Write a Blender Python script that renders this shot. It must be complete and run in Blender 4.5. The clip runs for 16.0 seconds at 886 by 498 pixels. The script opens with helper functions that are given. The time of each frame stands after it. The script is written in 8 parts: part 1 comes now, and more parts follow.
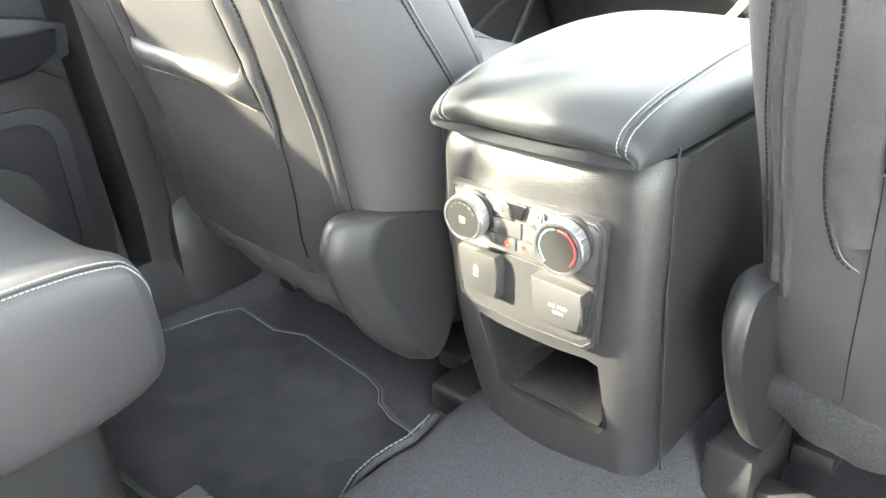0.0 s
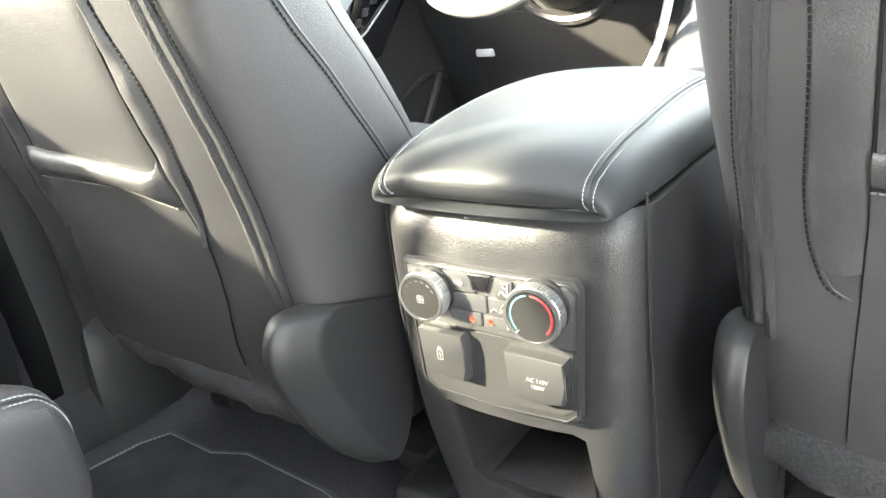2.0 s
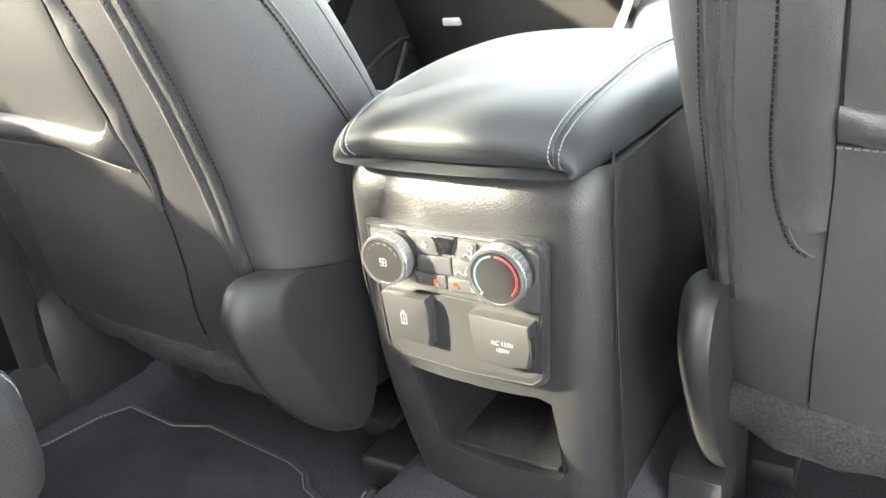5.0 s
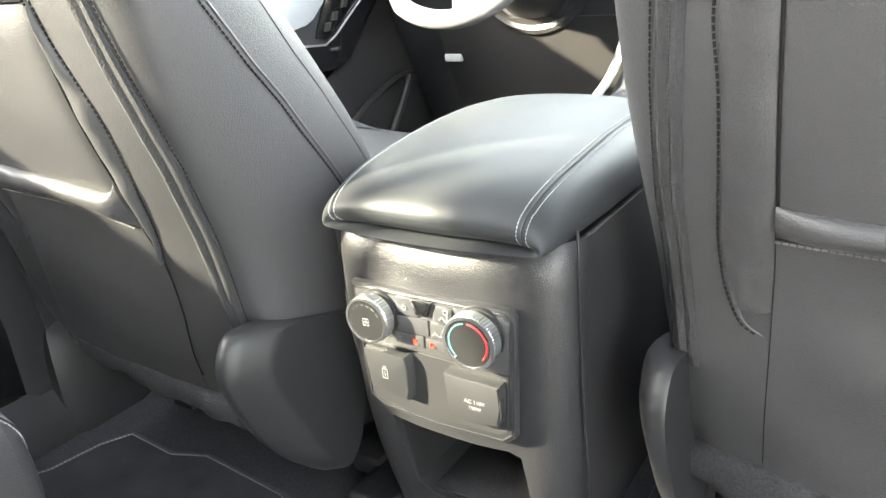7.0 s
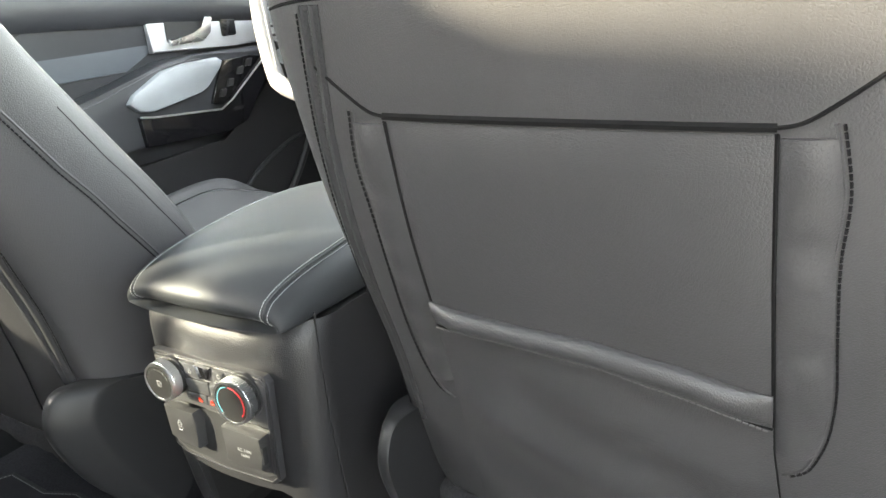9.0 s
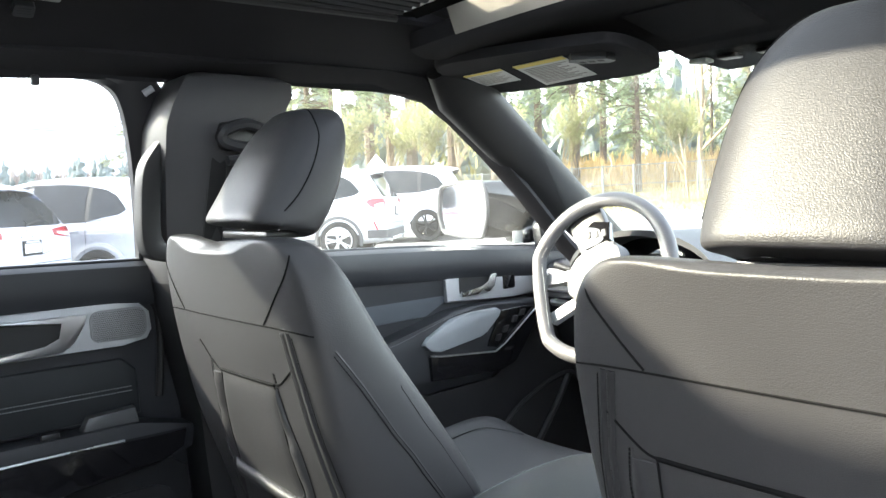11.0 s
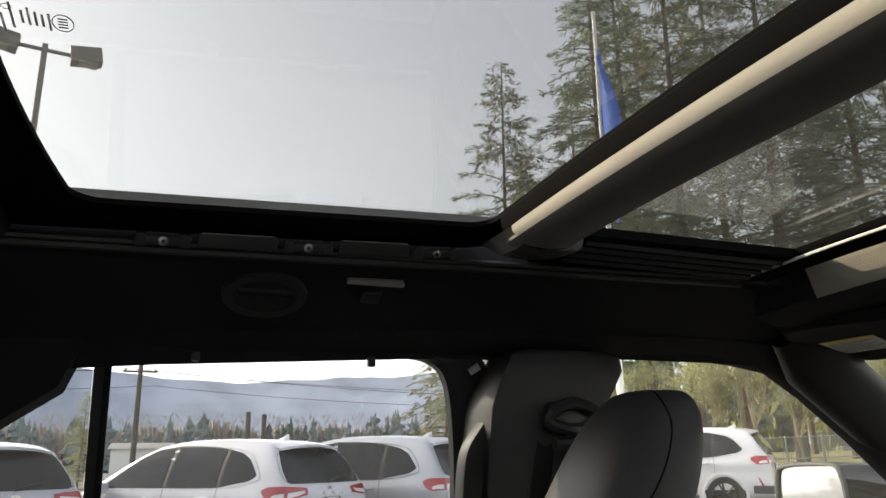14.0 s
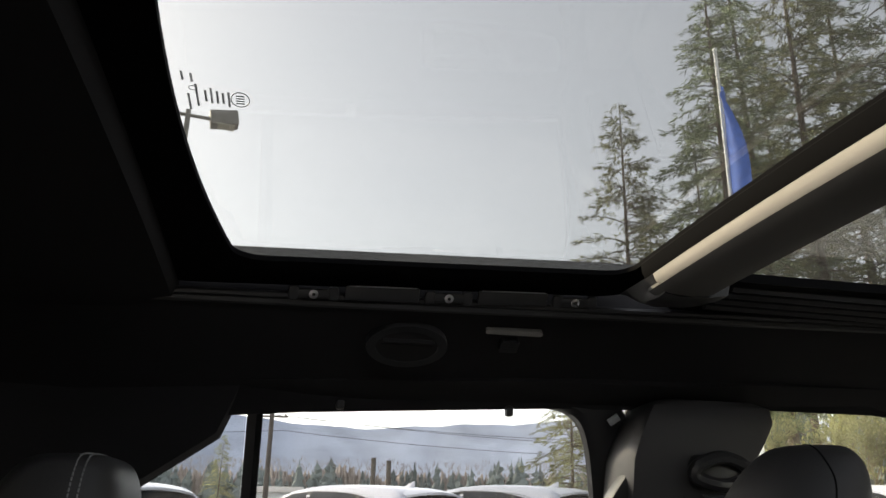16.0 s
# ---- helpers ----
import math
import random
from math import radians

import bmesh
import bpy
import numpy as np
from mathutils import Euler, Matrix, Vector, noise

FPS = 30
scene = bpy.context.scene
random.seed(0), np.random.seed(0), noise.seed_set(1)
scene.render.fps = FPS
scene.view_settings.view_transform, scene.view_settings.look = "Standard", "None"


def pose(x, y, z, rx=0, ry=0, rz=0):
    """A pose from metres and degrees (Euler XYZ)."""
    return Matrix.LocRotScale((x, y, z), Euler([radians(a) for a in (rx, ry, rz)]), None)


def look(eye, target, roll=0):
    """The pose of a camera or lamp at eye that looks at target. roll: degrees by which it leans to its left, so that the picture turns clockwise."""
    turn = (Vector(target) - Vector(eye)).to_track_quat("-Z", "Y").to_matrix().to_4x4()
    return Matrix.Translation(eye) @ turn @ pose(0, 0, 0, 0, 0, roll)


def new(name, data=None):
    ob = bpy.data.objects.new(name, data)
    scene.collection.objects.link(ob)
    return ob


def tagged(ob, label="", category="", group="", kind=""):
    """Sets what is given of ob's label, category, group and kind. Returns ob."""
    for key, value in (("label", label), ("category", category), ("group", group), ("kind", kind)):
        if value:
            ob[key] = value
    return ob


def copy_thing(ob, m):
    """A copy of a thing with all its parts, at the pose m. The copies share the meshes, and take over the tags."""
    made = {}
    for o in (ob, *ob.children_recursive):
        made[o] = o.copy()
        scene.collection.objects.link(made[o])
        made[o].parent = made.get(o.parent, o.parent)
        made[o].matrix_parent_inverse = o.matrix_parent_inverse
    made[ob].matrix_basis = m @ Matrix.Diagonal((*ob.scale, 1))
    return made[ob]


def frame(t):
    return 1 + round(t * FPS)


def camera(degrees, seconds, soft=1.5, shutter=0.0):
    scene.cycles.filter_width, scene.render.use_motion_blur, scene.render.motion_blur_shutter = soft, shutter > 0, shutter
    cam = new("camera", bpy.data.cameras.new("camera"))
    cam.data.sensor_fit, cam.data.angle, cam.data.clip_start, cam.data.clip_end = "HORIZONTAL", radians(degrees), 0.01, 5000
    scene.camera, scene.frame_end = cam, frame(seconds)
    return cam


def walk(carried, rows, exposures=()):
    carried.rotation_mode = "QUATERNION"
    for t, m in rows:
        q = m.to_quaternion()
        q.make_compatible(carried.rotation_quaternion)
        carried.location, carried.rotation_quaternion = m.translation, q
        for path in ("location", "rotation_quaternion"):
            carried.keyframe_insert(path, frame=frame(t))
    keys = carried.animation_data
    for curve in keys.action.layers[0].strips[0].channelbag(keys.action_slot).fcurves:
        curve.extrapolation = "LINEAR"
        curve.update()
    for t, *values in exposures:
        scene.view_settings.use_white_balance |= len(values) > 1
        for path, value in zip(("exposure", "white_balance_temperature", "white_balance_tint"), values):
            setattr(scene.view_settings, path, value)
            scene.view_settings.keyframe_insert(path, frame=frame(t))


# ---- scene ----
cam = camera(60.0, 16.0)
PATH = [
    (0, (0.357, -0.483, 1.051), (-0.863, 0.817, 0.143), -3.1),
    (0.5, (0.337, -0.477, 1.037), (-0.857, 0.916, 0.243), -5.1),
    (1, (0.32, -0.475, 1.03), (-0.847, 0.974, 0.297), -6.3),
    (1.5, (0.312, -0.479, 1.027), (-0.82, 1.013, 0.325), -6.8),
    (2, (0.3, -0.469, 1.02), (-0.794, 1.05, 0.316), -6.9),
    (2.5, (0.294, -0.469, 1.011), (-0.769, 1.064, 0.289), -6.9),
    (3, (0.298, -0.468, 1.006), (-0.737, 1.074, 0.263), -6.7),
    (3.5, (0.292, -0.464, 1.002), (-0.722, 1.083, 0.243), -6.6),
    (6, (0.301, -0.459, 1.007), (-0.729, 1.074, 0.239), -5.8),
    (6.5, (0.303, -0.457, 1.025), (-0.738, 1.074, 0.269), -5.6),
    (7, (0.335, -0.465, 1.058), (-0.707, 1.073, 0.317), -5.3),
    (7.5, (0.411, -0.453, 1.096), (-0.614, 1.105, 0.374), -4.9),
    (8, (0.501, -0.452, 1.102), (-0.468, 1.135, 0.367), -4.6),
    (8.2, (0.53, -0.433, 1.107), (-0.429, 1.153, 0.357), -4.7),
    (10.3, (0.605, -0.559, 1.238), (-0.71, 0.914, 0.92), -4.2),
    (10.5, (0.625, -0.581, 1.26), (-0.773, 0.828, 1.012), -3.6),
    (10.6, (0.632, -0.592, 1.269), (-0.789, 0.798, 1.048), -3.5),
    (11, (0.648, -0.605, 1.29), (-0.857, 0.704, 1.15), -2.2),
    (11.5, (0.655, -0.615, 1.317), (-0.963, 0.559, 1.296), -1.3),
    (12, (0.647, -0.611, 1.344), (-1.045, 0.428, 1.584), -2.1),
    (12.5, (0.595, -0.604, 1.355), (-1.105, 0.384, 1.72), -2.0),
    (13, (0.547, -0.613, 1.358), (-1.164, 0.33, 1.786), -1.3),
    (13.5, (0.52, -0.619, 1.35), (-1.234, 0.21, 1.837), -1.0),
    (14, (0.494, -0.609, 1.339), (-1.303, 0.085, 1.874), -0.7),
    (14.5, (0.488, -0.612, 1.343), (-1.335, -0.026, 1.918), -0.5),
    (15, (0.486, -0.619, 1.342), (-1.35, -0.12, 1.957), 0.0),
    (15.5, (0.492, -0.627, 1.342), (-1.355, -0.195, 1.977), 0.6),
    (16, (0.499, -0.635, 1.341), (-1.353, -0.249, 1.989), 1.0),
]
EXPOSURES = [(0.0, 6.95, 7250, 7), (0.6, 6.65, 7250, 7), (1.2, 6.45, 7250, 7), (2.5, 6.4, 7250, 7), (6.0, 6.35, 7250, 7), (8.2, 5.75, 7200, 7), (10.3, 4.7, 6850, 7), (11.0, 4.2, 6450, 8), (11.5, 3.6, 6500, 8), (12.0, 2.85, 7000, 10), (13.0, 2.12, 7400, 12), (16.0, 2.1, 7400, 12)]
walk(cam, [(t, look(eye, target, roll)) for t, eye, target, roll in PATH], EXPOSURES)

# ---- light ----
SUN = Vector((-1.0, -0.966, 0.74)).normalized()
world = bpy.data.worlds.new("world")
scene.world = world
world.use_nodes = True
wn = world.node_tree
sky = wn.nodes.new("ShaderNodeTexSky")
sky.sky_type = "NISHITA"
sky.sun_disc = False
sky.sun_elevation = math.asin(SUN.z)
sky.sun_rotation = math.atan2(SUN.x, SUN.y)
sky.dust_density = 1.5
sky.air_density = 1.0
wn.nodes["Background"].inputs["Strength"].default_value = 0.14
haze = wn.nodes.new("ShaderNodeHueSaturation")
haze.inputs["Saturation"].default_value = 0.38
wn.links.new(sky.outputs["Color"], haze.inputs["Color"])
wn.links.new(haze.outputs["Color"], wn.nodes["Background"].inputs["Color"])
sun = new("sun", bpy.data.lights.new("sun", "SUN"))
sun.data.energy = 1.35
sun.data.angle = radians(1.5)
sun.data.color = (1.0, 0.915, 0.71)
sun.matrix_world = look(SUN * 30, (0, 0, 0))


# ---- materials ----
def material(name, base, rough=0.5, metal=0.0, spread=0.15, grain=0.0, grain_size=400.0, stain_size=6.0, coat=0.0,
             spec=0.5, voronoi=False, emit=0.0, per_object=0.0):
    """A surface with stains at one scale and grain relief at another."""
    m = bpy.data.materials.new(name)
    m.use_nodes = True
    nt = m.node_tree
    b = nt.nodes["Principled BSDF"]
    b.inputs["Roughness"].default_value = rough
    b.inputs["Metallic"].default_value = metal
    b.inputs["Specular IOR Level"].default_value = spec
    b.inputs["Coat Weight"].default_value = coat
    b.inputs["Coat Roughness"].default_value = 0.06
    tc = nt.nodes.new("ShaderNodeTexCoord")
    n1 = nt.nodes.new("ShaderNodeTexNoise")
    n1.inputs["Scale"].default_value = stain_size
    n1.inputs["Detail"].default_value = 6.0
    nt.links.new(tc.outputs["Object"], n1.inputs["Vector"])
    ramp = nt.nodes.new("ShaderNodeMapRange")
    ramp.inputs["From Min"].default_value, ramp.inputs["From Max"].default_value = 0.3, 0.7
    ramp.inputs["To Min"].default_value, ramp.inputs["To Max"].default_value = 1 - spread, 1 + spread
    nt.links.new(n1.outputs["Fac"], ramp.inputs["Value"])
    mul = nt.nodes.new("ShaderNodeVectorMath")
    mul.operation = "SCALE"
    mul.inputs[0].default_value = base
    nt.links.new(ramp.outputs["Result"], mul.inputs["Scale"])
    out = mul.outputs["Vector"]
    if per_object:
        oi = nt.nodes.new("ShaderNodeObjectInfo")
        r2 = nt.nodes.new("ShaderNodeMapRange")
        r2.inputs["To Min"].default_value, r2.inputs["To Max"].default_value = 1 - per_object, 1 + per_object
        nt.links.new(oi.outputs["Random"], r2.inputs["Value"])
        m2 = nt.nodes.new("ShaderNodeVectorMath")
        m2.operation = "SCALE"
        nt.links.new(out, m2.inputs[0])
        nt.links.new(r2.outputs["Result"], m2.inputs["Scale"])
        out = m2.outputs["Vector"]
    nt.links.new(out, b.inputs["Base Color"])
    rr = nt.nodes.new("ShaderNodeMapRange")
    rr.inputs["To Min"].default_value, rr.inputs["To Max"].default_value = max(0.02, rough - 0.08), min(1, rough + 0.08)
    nt.links.new(n1.outputs["Fac"], rr.inputs["Value"])
    nt.links.new(rr.outputs["Result"], b.inputs["Roughness"])
    if grain:
        n2 = nt.nodes.new("ShaderNodeTexVoronoi" if voronoi else "ShaderNodeTexNoise")
        n2.inputs["Scale"].default_value = grain_size
        bump = nt.nodes.new("ShaderNodeBump")
        bump.inputs["Strength"].default_value = grain
        bump.inputs["Distance"].default_value = 0.001
        if voronoi:
            # pebbled grain: uneven cells with creases between them
            n2.feature = "DISTANCE_TO_EDGE"
            bend = nt.nodes.new("ShaderNodeTexNoise")
            bend.inputs["Scale"].default_value = grain_size * 0.7
            nt.links.new(tc.outputs["Object"], bend.inputs["Vector"])
            shift = nt.nodes.new("ShaderNodeVectorMath")
            shift.operation = "MULTIPLY_ADD"
            shift.inputs[1].default_value = (1.1 / grain_size,) * 3
            nt.links.new(bend.outputs["Color"], shift.inputs[0])
            nt.links.new(tc.outputs["Object"], shift.inputs[2])
            nt.links.new(shift.outputs["Vector"], n2.inputs["Vector"])
            flat = nt.nodes.new("ShaderNodeMapRange")
            flat.inputs["From Max"].default_value = 0.28
            flat.interpolation_type = "SMOOTHSTEP"
            nt.links.new(n2.outputs["Distance"], flat.inputs["Value"])
            nt.links.new(flat.outputs["Result"], bump.inputs["Height"])
        else:
            n2.inputs["Detail"].default_value = 3.0
            nt.links.new(tc.outputs["Object"], n2.inputs["Vector"])
            nt.links.new(n2.outputs["Fac"], bump.inputs["Height"])
        nt.links.new(bump.outputs["Normal"], b.inputs["Normal"])
    if emit:
        b.inputs["Emission Color"].default_value = (*base, 1)
        b.inputs["Emission Strength"].default_value = emit
    return m


def glass(name, tint, rough=0.0, dust=0.008):
    m = bpy.data.materials.new(name)
    m.use_nodes = True
    nt = m.node_tree
    nt.nodes.remove(nt.nodes["Principled BSDF"])
    clear = nt.nodes.new("ShaderNodeBsdfTransparent")
    clear.inputs["Color"].default_value = (*tint, 1)
    gloss = nt.nodes.new("ShaderNodeBsdfGlossy")
    gloss.inputs["Roughness"].default_value = 0.02 + rough
    lay = nt.nodes.new("ShaderNodeLayerWeight")
    power = nt.nodes.new("ShaderNodeMath")
    power.operation = "POWER"
    power.inputs[1].default_value = 4.0
    nt.links.new(lay.outputs["Facing"], power.inputs[0])
    fac = nt.nodes.new("ShaderNodeMapRange")
    fac.inputs["To Min"].default_value, fac.inputs["To Max"].default_value = 0.02, 0.55
    nt.links.new(power.outputs["Value"], fac.inputs["Value"])
    mix = nt.nodes.new("ShaderNodeMixShader")
    nt.links.new(fac.outputs["Result"], mix.inputs["Fac"])
    nt.links.new(clear.outputs["BSDF"], mix.inputs[1])
    nt.links.new(gloss.outputs["BSDF"], mix.inputs[2])
    film = nt.nodes.new("ShaderNodeBsdfTranslucent")
    film.inputs["Color"].default_value = (0.8, 0.8, 0.78, 1)
    tc = nt.nodes.new("ShaderNodeTexCoord")
    noise = nt.nodes.new("ShaderNodeTexNoise")
    noise.inputs["Scale"].default_value = 7.0
    noise.inputs["Detail"].default_value = 8.0
    nt.links.new(tc.outputs["Object"], noise.inputs["Vector"])
    amount = nt.nodes.new("ShaderNodeMapRange")
    amount.inputs["From Min"].default_value, amount.inputs["From Max"].default_value = 0.3, 0.7
    amount.inputs["To Min"].default_value, amount.inputs["To Max"].default_value = dust * 0.6, dust * 1.4
    nt.links.new(noise.outputs["Fac"], amount.inputs["Value"])
    dusty = nt.nodes.new("ShaderNodeMixShader")
    nt.links.new(amount.outputs["Result"], dusty.inputs["Fac"])
    nt.links.new(mix.outputs["Shader"], dusty.inputs[1])
    nt.links.new(film.outputs["BSDF"], dusty.inputs[2])
    nt.links.new(dusty.outputs["Shader"], nt.nodes["Material Output"].inputs["Surface"])
    return m


LEATHER = material("black_leather", (0.037, 0.0366, 0.0388), 0.45, spec=0.46, grain=0.20, grain_size=440, voronoi=True, spread=0.10)
LEATHER_SMOOTH = material("smooth_leather", (0.024, 0.026, 0.0285), 0.50, spec=0.28, grain=0.05, grain_size=700, voronoi=True, spread=0.08)
SEAT_PLASTIC = material("seat_plastic", (0.014, 0.0143, 0.0155), 0.50, spec=0.42, grain=0.12, grain_size=1200)
PLASTIC = material("grained_plastic", (0.020, 0.020, 0.0215), 0.40, spec=0.45, grain=0.22, grain_size=460, voronoi=True)
PLASTIC_SOFT = material("soft_black_plastic", (0.025, 0.0265, 0.031), 0.5, grain=0.25, grain_size=1200)
PLASTIC_SATIN = material("satin_black_plastic", (0.024, 0.024, 0.026), 0.35, grain=0.05)
PIANO = material("piano_black", (0.008, 0.008, 0.009), 0.06, spread=0.05, coat=1.0)
CARPET = material("grey_carpet", (0.044, 0.044, 0.049), 0.95, grain=1.0, grain_size=420, spread=0.30, stain_size=380.0, spec=0.1)
MAT = material("black_floor_mat", (0.032, 0.032, 0.035), 0.95, grain=0.9, grain_size=700, spread=0.25, stain_size=18.0, spec=0.1)
HEADLINER = material("black_headliner", (0.026, 0.0255, 0.028), 0.95, grain=0.4, grain_size=900, spread=0.12, spec=0.1)
PILLAR = material("dark_grey_pillar_trim", (0.052, 0.051, 0.054), 0.6, grain=0.2, grain_size=900)
CHROME = material("brushed_metal", (0.75, 0.76, 0.78), 0.28, 1.0, spread=0.05)
SILVER = material("satin_silver", (0.46, 0.47, 0.49), 0.42, 0.35, spread=0.06)
# near-black, so that the raised seam tubes carry the crease's shade
SEAM = material("seam_crease", (0.006, 0.006, 0.0065), 0.8, spec=0.1)
THREAD = material("white_thread", (0.30, 0.305, 0.31), 0.75, spread=0.05)
GREY_THREAD = material("grey_thread", (0.16, 0.16, 0.17), 0.7, spread=0.05)
FRAME_BLACK = material("ceramic_black", (0.004, 0.004, 0.0045), 0.9, spec=0.04)
# near-black; laid over recesses and gaps it stands for their shade
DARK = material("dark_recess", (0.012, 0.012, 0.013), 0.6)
PRINT = material("white_print", (0.20, 0.20, 0.20), 0.5, spread=0.03)
RED = material("red_print", (0.50, 0.02, 0.025), 0.45, spread=0.03)
BLUE = material("blue_print", (0.10, 0.36, 0.42), 0.45, spread=0.03)
ORANGE = material("amber_print", (0.55, 0.04, 0.02), 0.45, spread=0.03)
PAPER = material("paper_label", (0.62, 0.62, 0.6), 0.7, spread=0.06)
YELLOW = material("yellow_label", (0.75, 0.62, 0.15), 0.7, spread=0.05)
RUBBER = material("tyre_rubber", (0.02, 0.02, 0.021), 0.85, grain=0.3, grain_size=80)
WHITE_PAINT = material("white_car_paint", (0.56, 0.56, 0.60), 0.30, coat=0.6, spread=0.03)
SILVER_PAINT = material("silver_car_paint", (0.42, 0.435, 0.47), 0.35, 0.35, coat=0.5, spread=0.03)
CLADDING = material("grey_cladding", (0.05, 0.05, 0.055), 0.6, grain=0.2)
TAIL_RED = material("red_lens", (0.33, 0.01, 0.018), 0.12, coat=1.0, spread=0.1)
TAIL_CLEAR = material("clear_lens", (0.7, 0.62, 0.62), 0.12, coat=1.0, spread=0.1)
CAR_GLASS = material("dark_car_glass", (0.022, 0.024, 0.027), 0.08, spread=0.2, spec=0.22)
ALLOY = material("alloy_wheel", (0.55, 0.56, 0.58), 0.35, 0.9)
BLACK_ALLOY = material("black_alloy", (0.015, 0.015, 0.016), 0.25, 0.4)
ASPHALT = material("asphalt", (0.19, 0.185, 0.18), 0.9, grain=0.8, grain_size=60, stain_size=0.6, spread=0.25)
GRASS = material("dry_grass", (0.30, 0.26, 0.12), 0.95, stain_size=0.8, spread=0.45)
CONCRETE = material("concrete_kerb", (0.4, 0.39, 0.37), 0.9, stain_size=2, spread=0.15)
BARK = material("bark", (0.11, 0.085, 0.065), 0.95, grain=0.8, grain_size=12, stain_size=2, spread=0.35)
NEEDLES = material("fir_needles", (0.19, 0.225, 0.135), 0.8, stain_size=0.5, spread=0.5, per_object=0.3)
NEEDLES_OLIVE = material("olive_foliage", (0.27, 0.275, 0.145), 0.8, stain_size=0.5, spread=0.5, per_object=0.3)


def leafy(m, share=0.55):
    """Lets light through thin needles and leaves."""
    nt = m.node_tree
    b = nt.nodes["Principled BSDF"]
    t = nt.nodes.new("ShaderNodeBsdfTranslucent")
    nt.links.new(b.inputs["Base Color"].links[0].from_socket, t.inputs["Color"])
    mix = nt.nodes.new("ShaderNodeMixShader")
    mix.inputs["Fac"].default_value = share
    nt.links.new(b.outputs["BSDF"], mix.inputs[1])
    nt.links.new(t.outputs["BSDF"], mix.inputs[2])
    nt.links.new(mix.outputs["Shader"], nt.nodes["Material Output"].inputs["Surface"])


leafy(NEEDLES)
leafy(NEEDLES_OLIVE)
TWIGS = material("bare_twigs", (0.2, 0.16, 0.11), 0.9, stain_size=0.5, spread=0.3)
# both far-tree colours are paled and greyed to carry the distance haze
BARE_WOOD = material("hazed_bare_woods", (0.32, 0.27, 0.235), 0.95, stain_size=0.05, spread=0.4)
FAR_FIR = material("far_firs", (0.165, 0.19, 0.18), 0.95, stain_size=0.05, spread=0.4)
REEDS = material("tan_reeds", (0.36, 0.25, 0.12), 0.95, stain_size=0.3, spread=0.35)
OLIVE_WOODS = material("olive_woods", (0.34, 0.33, 0.16), 0.95, stain_size=0.12, spread=0.5)
# the haze of distance is put into this pale blue base colour
HILL = material("haze_painted_hills", (0.40, 0.435, 0.51), 1.0, stain_size=0.006, spread=0.20, spec=0.0)
POLE_WOOD = material("weathered_pole", (0.12, 0.10, 0.085), 0.9, stain_size=3, spread=0.25)
WHITE_POLE = material("white_pole", (0.75, 0.75, 0.74), 0.4, spread=0.04)
FLAG = material("blue_flag", (0.03, 0.12, 0.5), 0.7, spread=0.15)
LAMP_GREY = material("lamp_grey", (0.2, 0.19, 0.17), 0.5)
LAMP_LENS = material("lamp_lens", (0.5, 0.47, 0.38), 0.3)
SIGN = material("sign_white", (0.75, 0.75, 0.72), 0.5)
WIRE = material("black_wire", (0.03, 0.03, 0.03), 0.7)
FENCE = material("fence_grey", (0.16, 0.17, 0.17), 0.6)
DARK_TINT = glass("dark_tinted_glass", (0.13, 0.133, 0.14), dust=0.006)
WINDOW_GLASS = glass("window_glass", (0.88, 0.90, 0.89))
PRIVACY = glass("rear_window_glass", (0.71, 0.73, 0.75), dust=0.006)
ROOF_GLASS = glass("tinted_roof_glass", (0.53, 0.545, 0.55), dust=0.009)
MIRROR = material("mirror", (0.9, 0.9, 0.9), 0.01, 1.0, spread=0.0)


# ---- building helpers ----
def smooth(me, on=True):
    for p in me.polygons:
        p.use_smooth = on


def part(name, bm, mat, parent=None, label="", flat=False):
    """Links a bmesh as one mesh object, under a thing or a part."""
    me = bpy.data.meshes.new(name)
    bmesh.ops.recalc_face_normals(bm, faces=bm.faces)
    bm.to_mesh(me)
    bm.free()
    me.materials.append(mat)
    smooth(me, not flat)
    if not flat:
        me.set_sharp_from_angle(angle=radians(38))
    ob = new(name, me)
    if parent:
        ob.parent = parent
    if label:
        tagged(ob, label=label)
    return ob


def thing(name, label, category, group="", kind="", at=None):
    ob = new(name)
    if at is not None:
        ob.matrix_basis = at
    return tagged(ob, label, category, group, kind)


def box(size, at=(0, 0, 0), bevel=0.0, seg=2, bm=None, turn=None):
    """A box with rounded edges, of that size about that middle."""
    bm = bm or bmesh.new()
    old = set(bm.verts)
    v = bmesh.ops.create_cube(bm, size=1.0)["verts"]
    bmesh.ops.scale(bm, verts=v, vec=size)
    if bevel:
        e = [e for e in bm.edges if e.verts[0] not in old]
        bmesh.ops.bevel(bm, geom=e, offset=bevel, segments=seg, affect="EDGES", profile=0.5)
    v = [x for x in bm.verts if x not in old]
    m = Matrix.Translation(at) @ (turn.to_4x4() if turn is not None else Matrix.Identity(4))
    bmesh.ops.transform(bm, matrix=m, verts=v)
    return bm


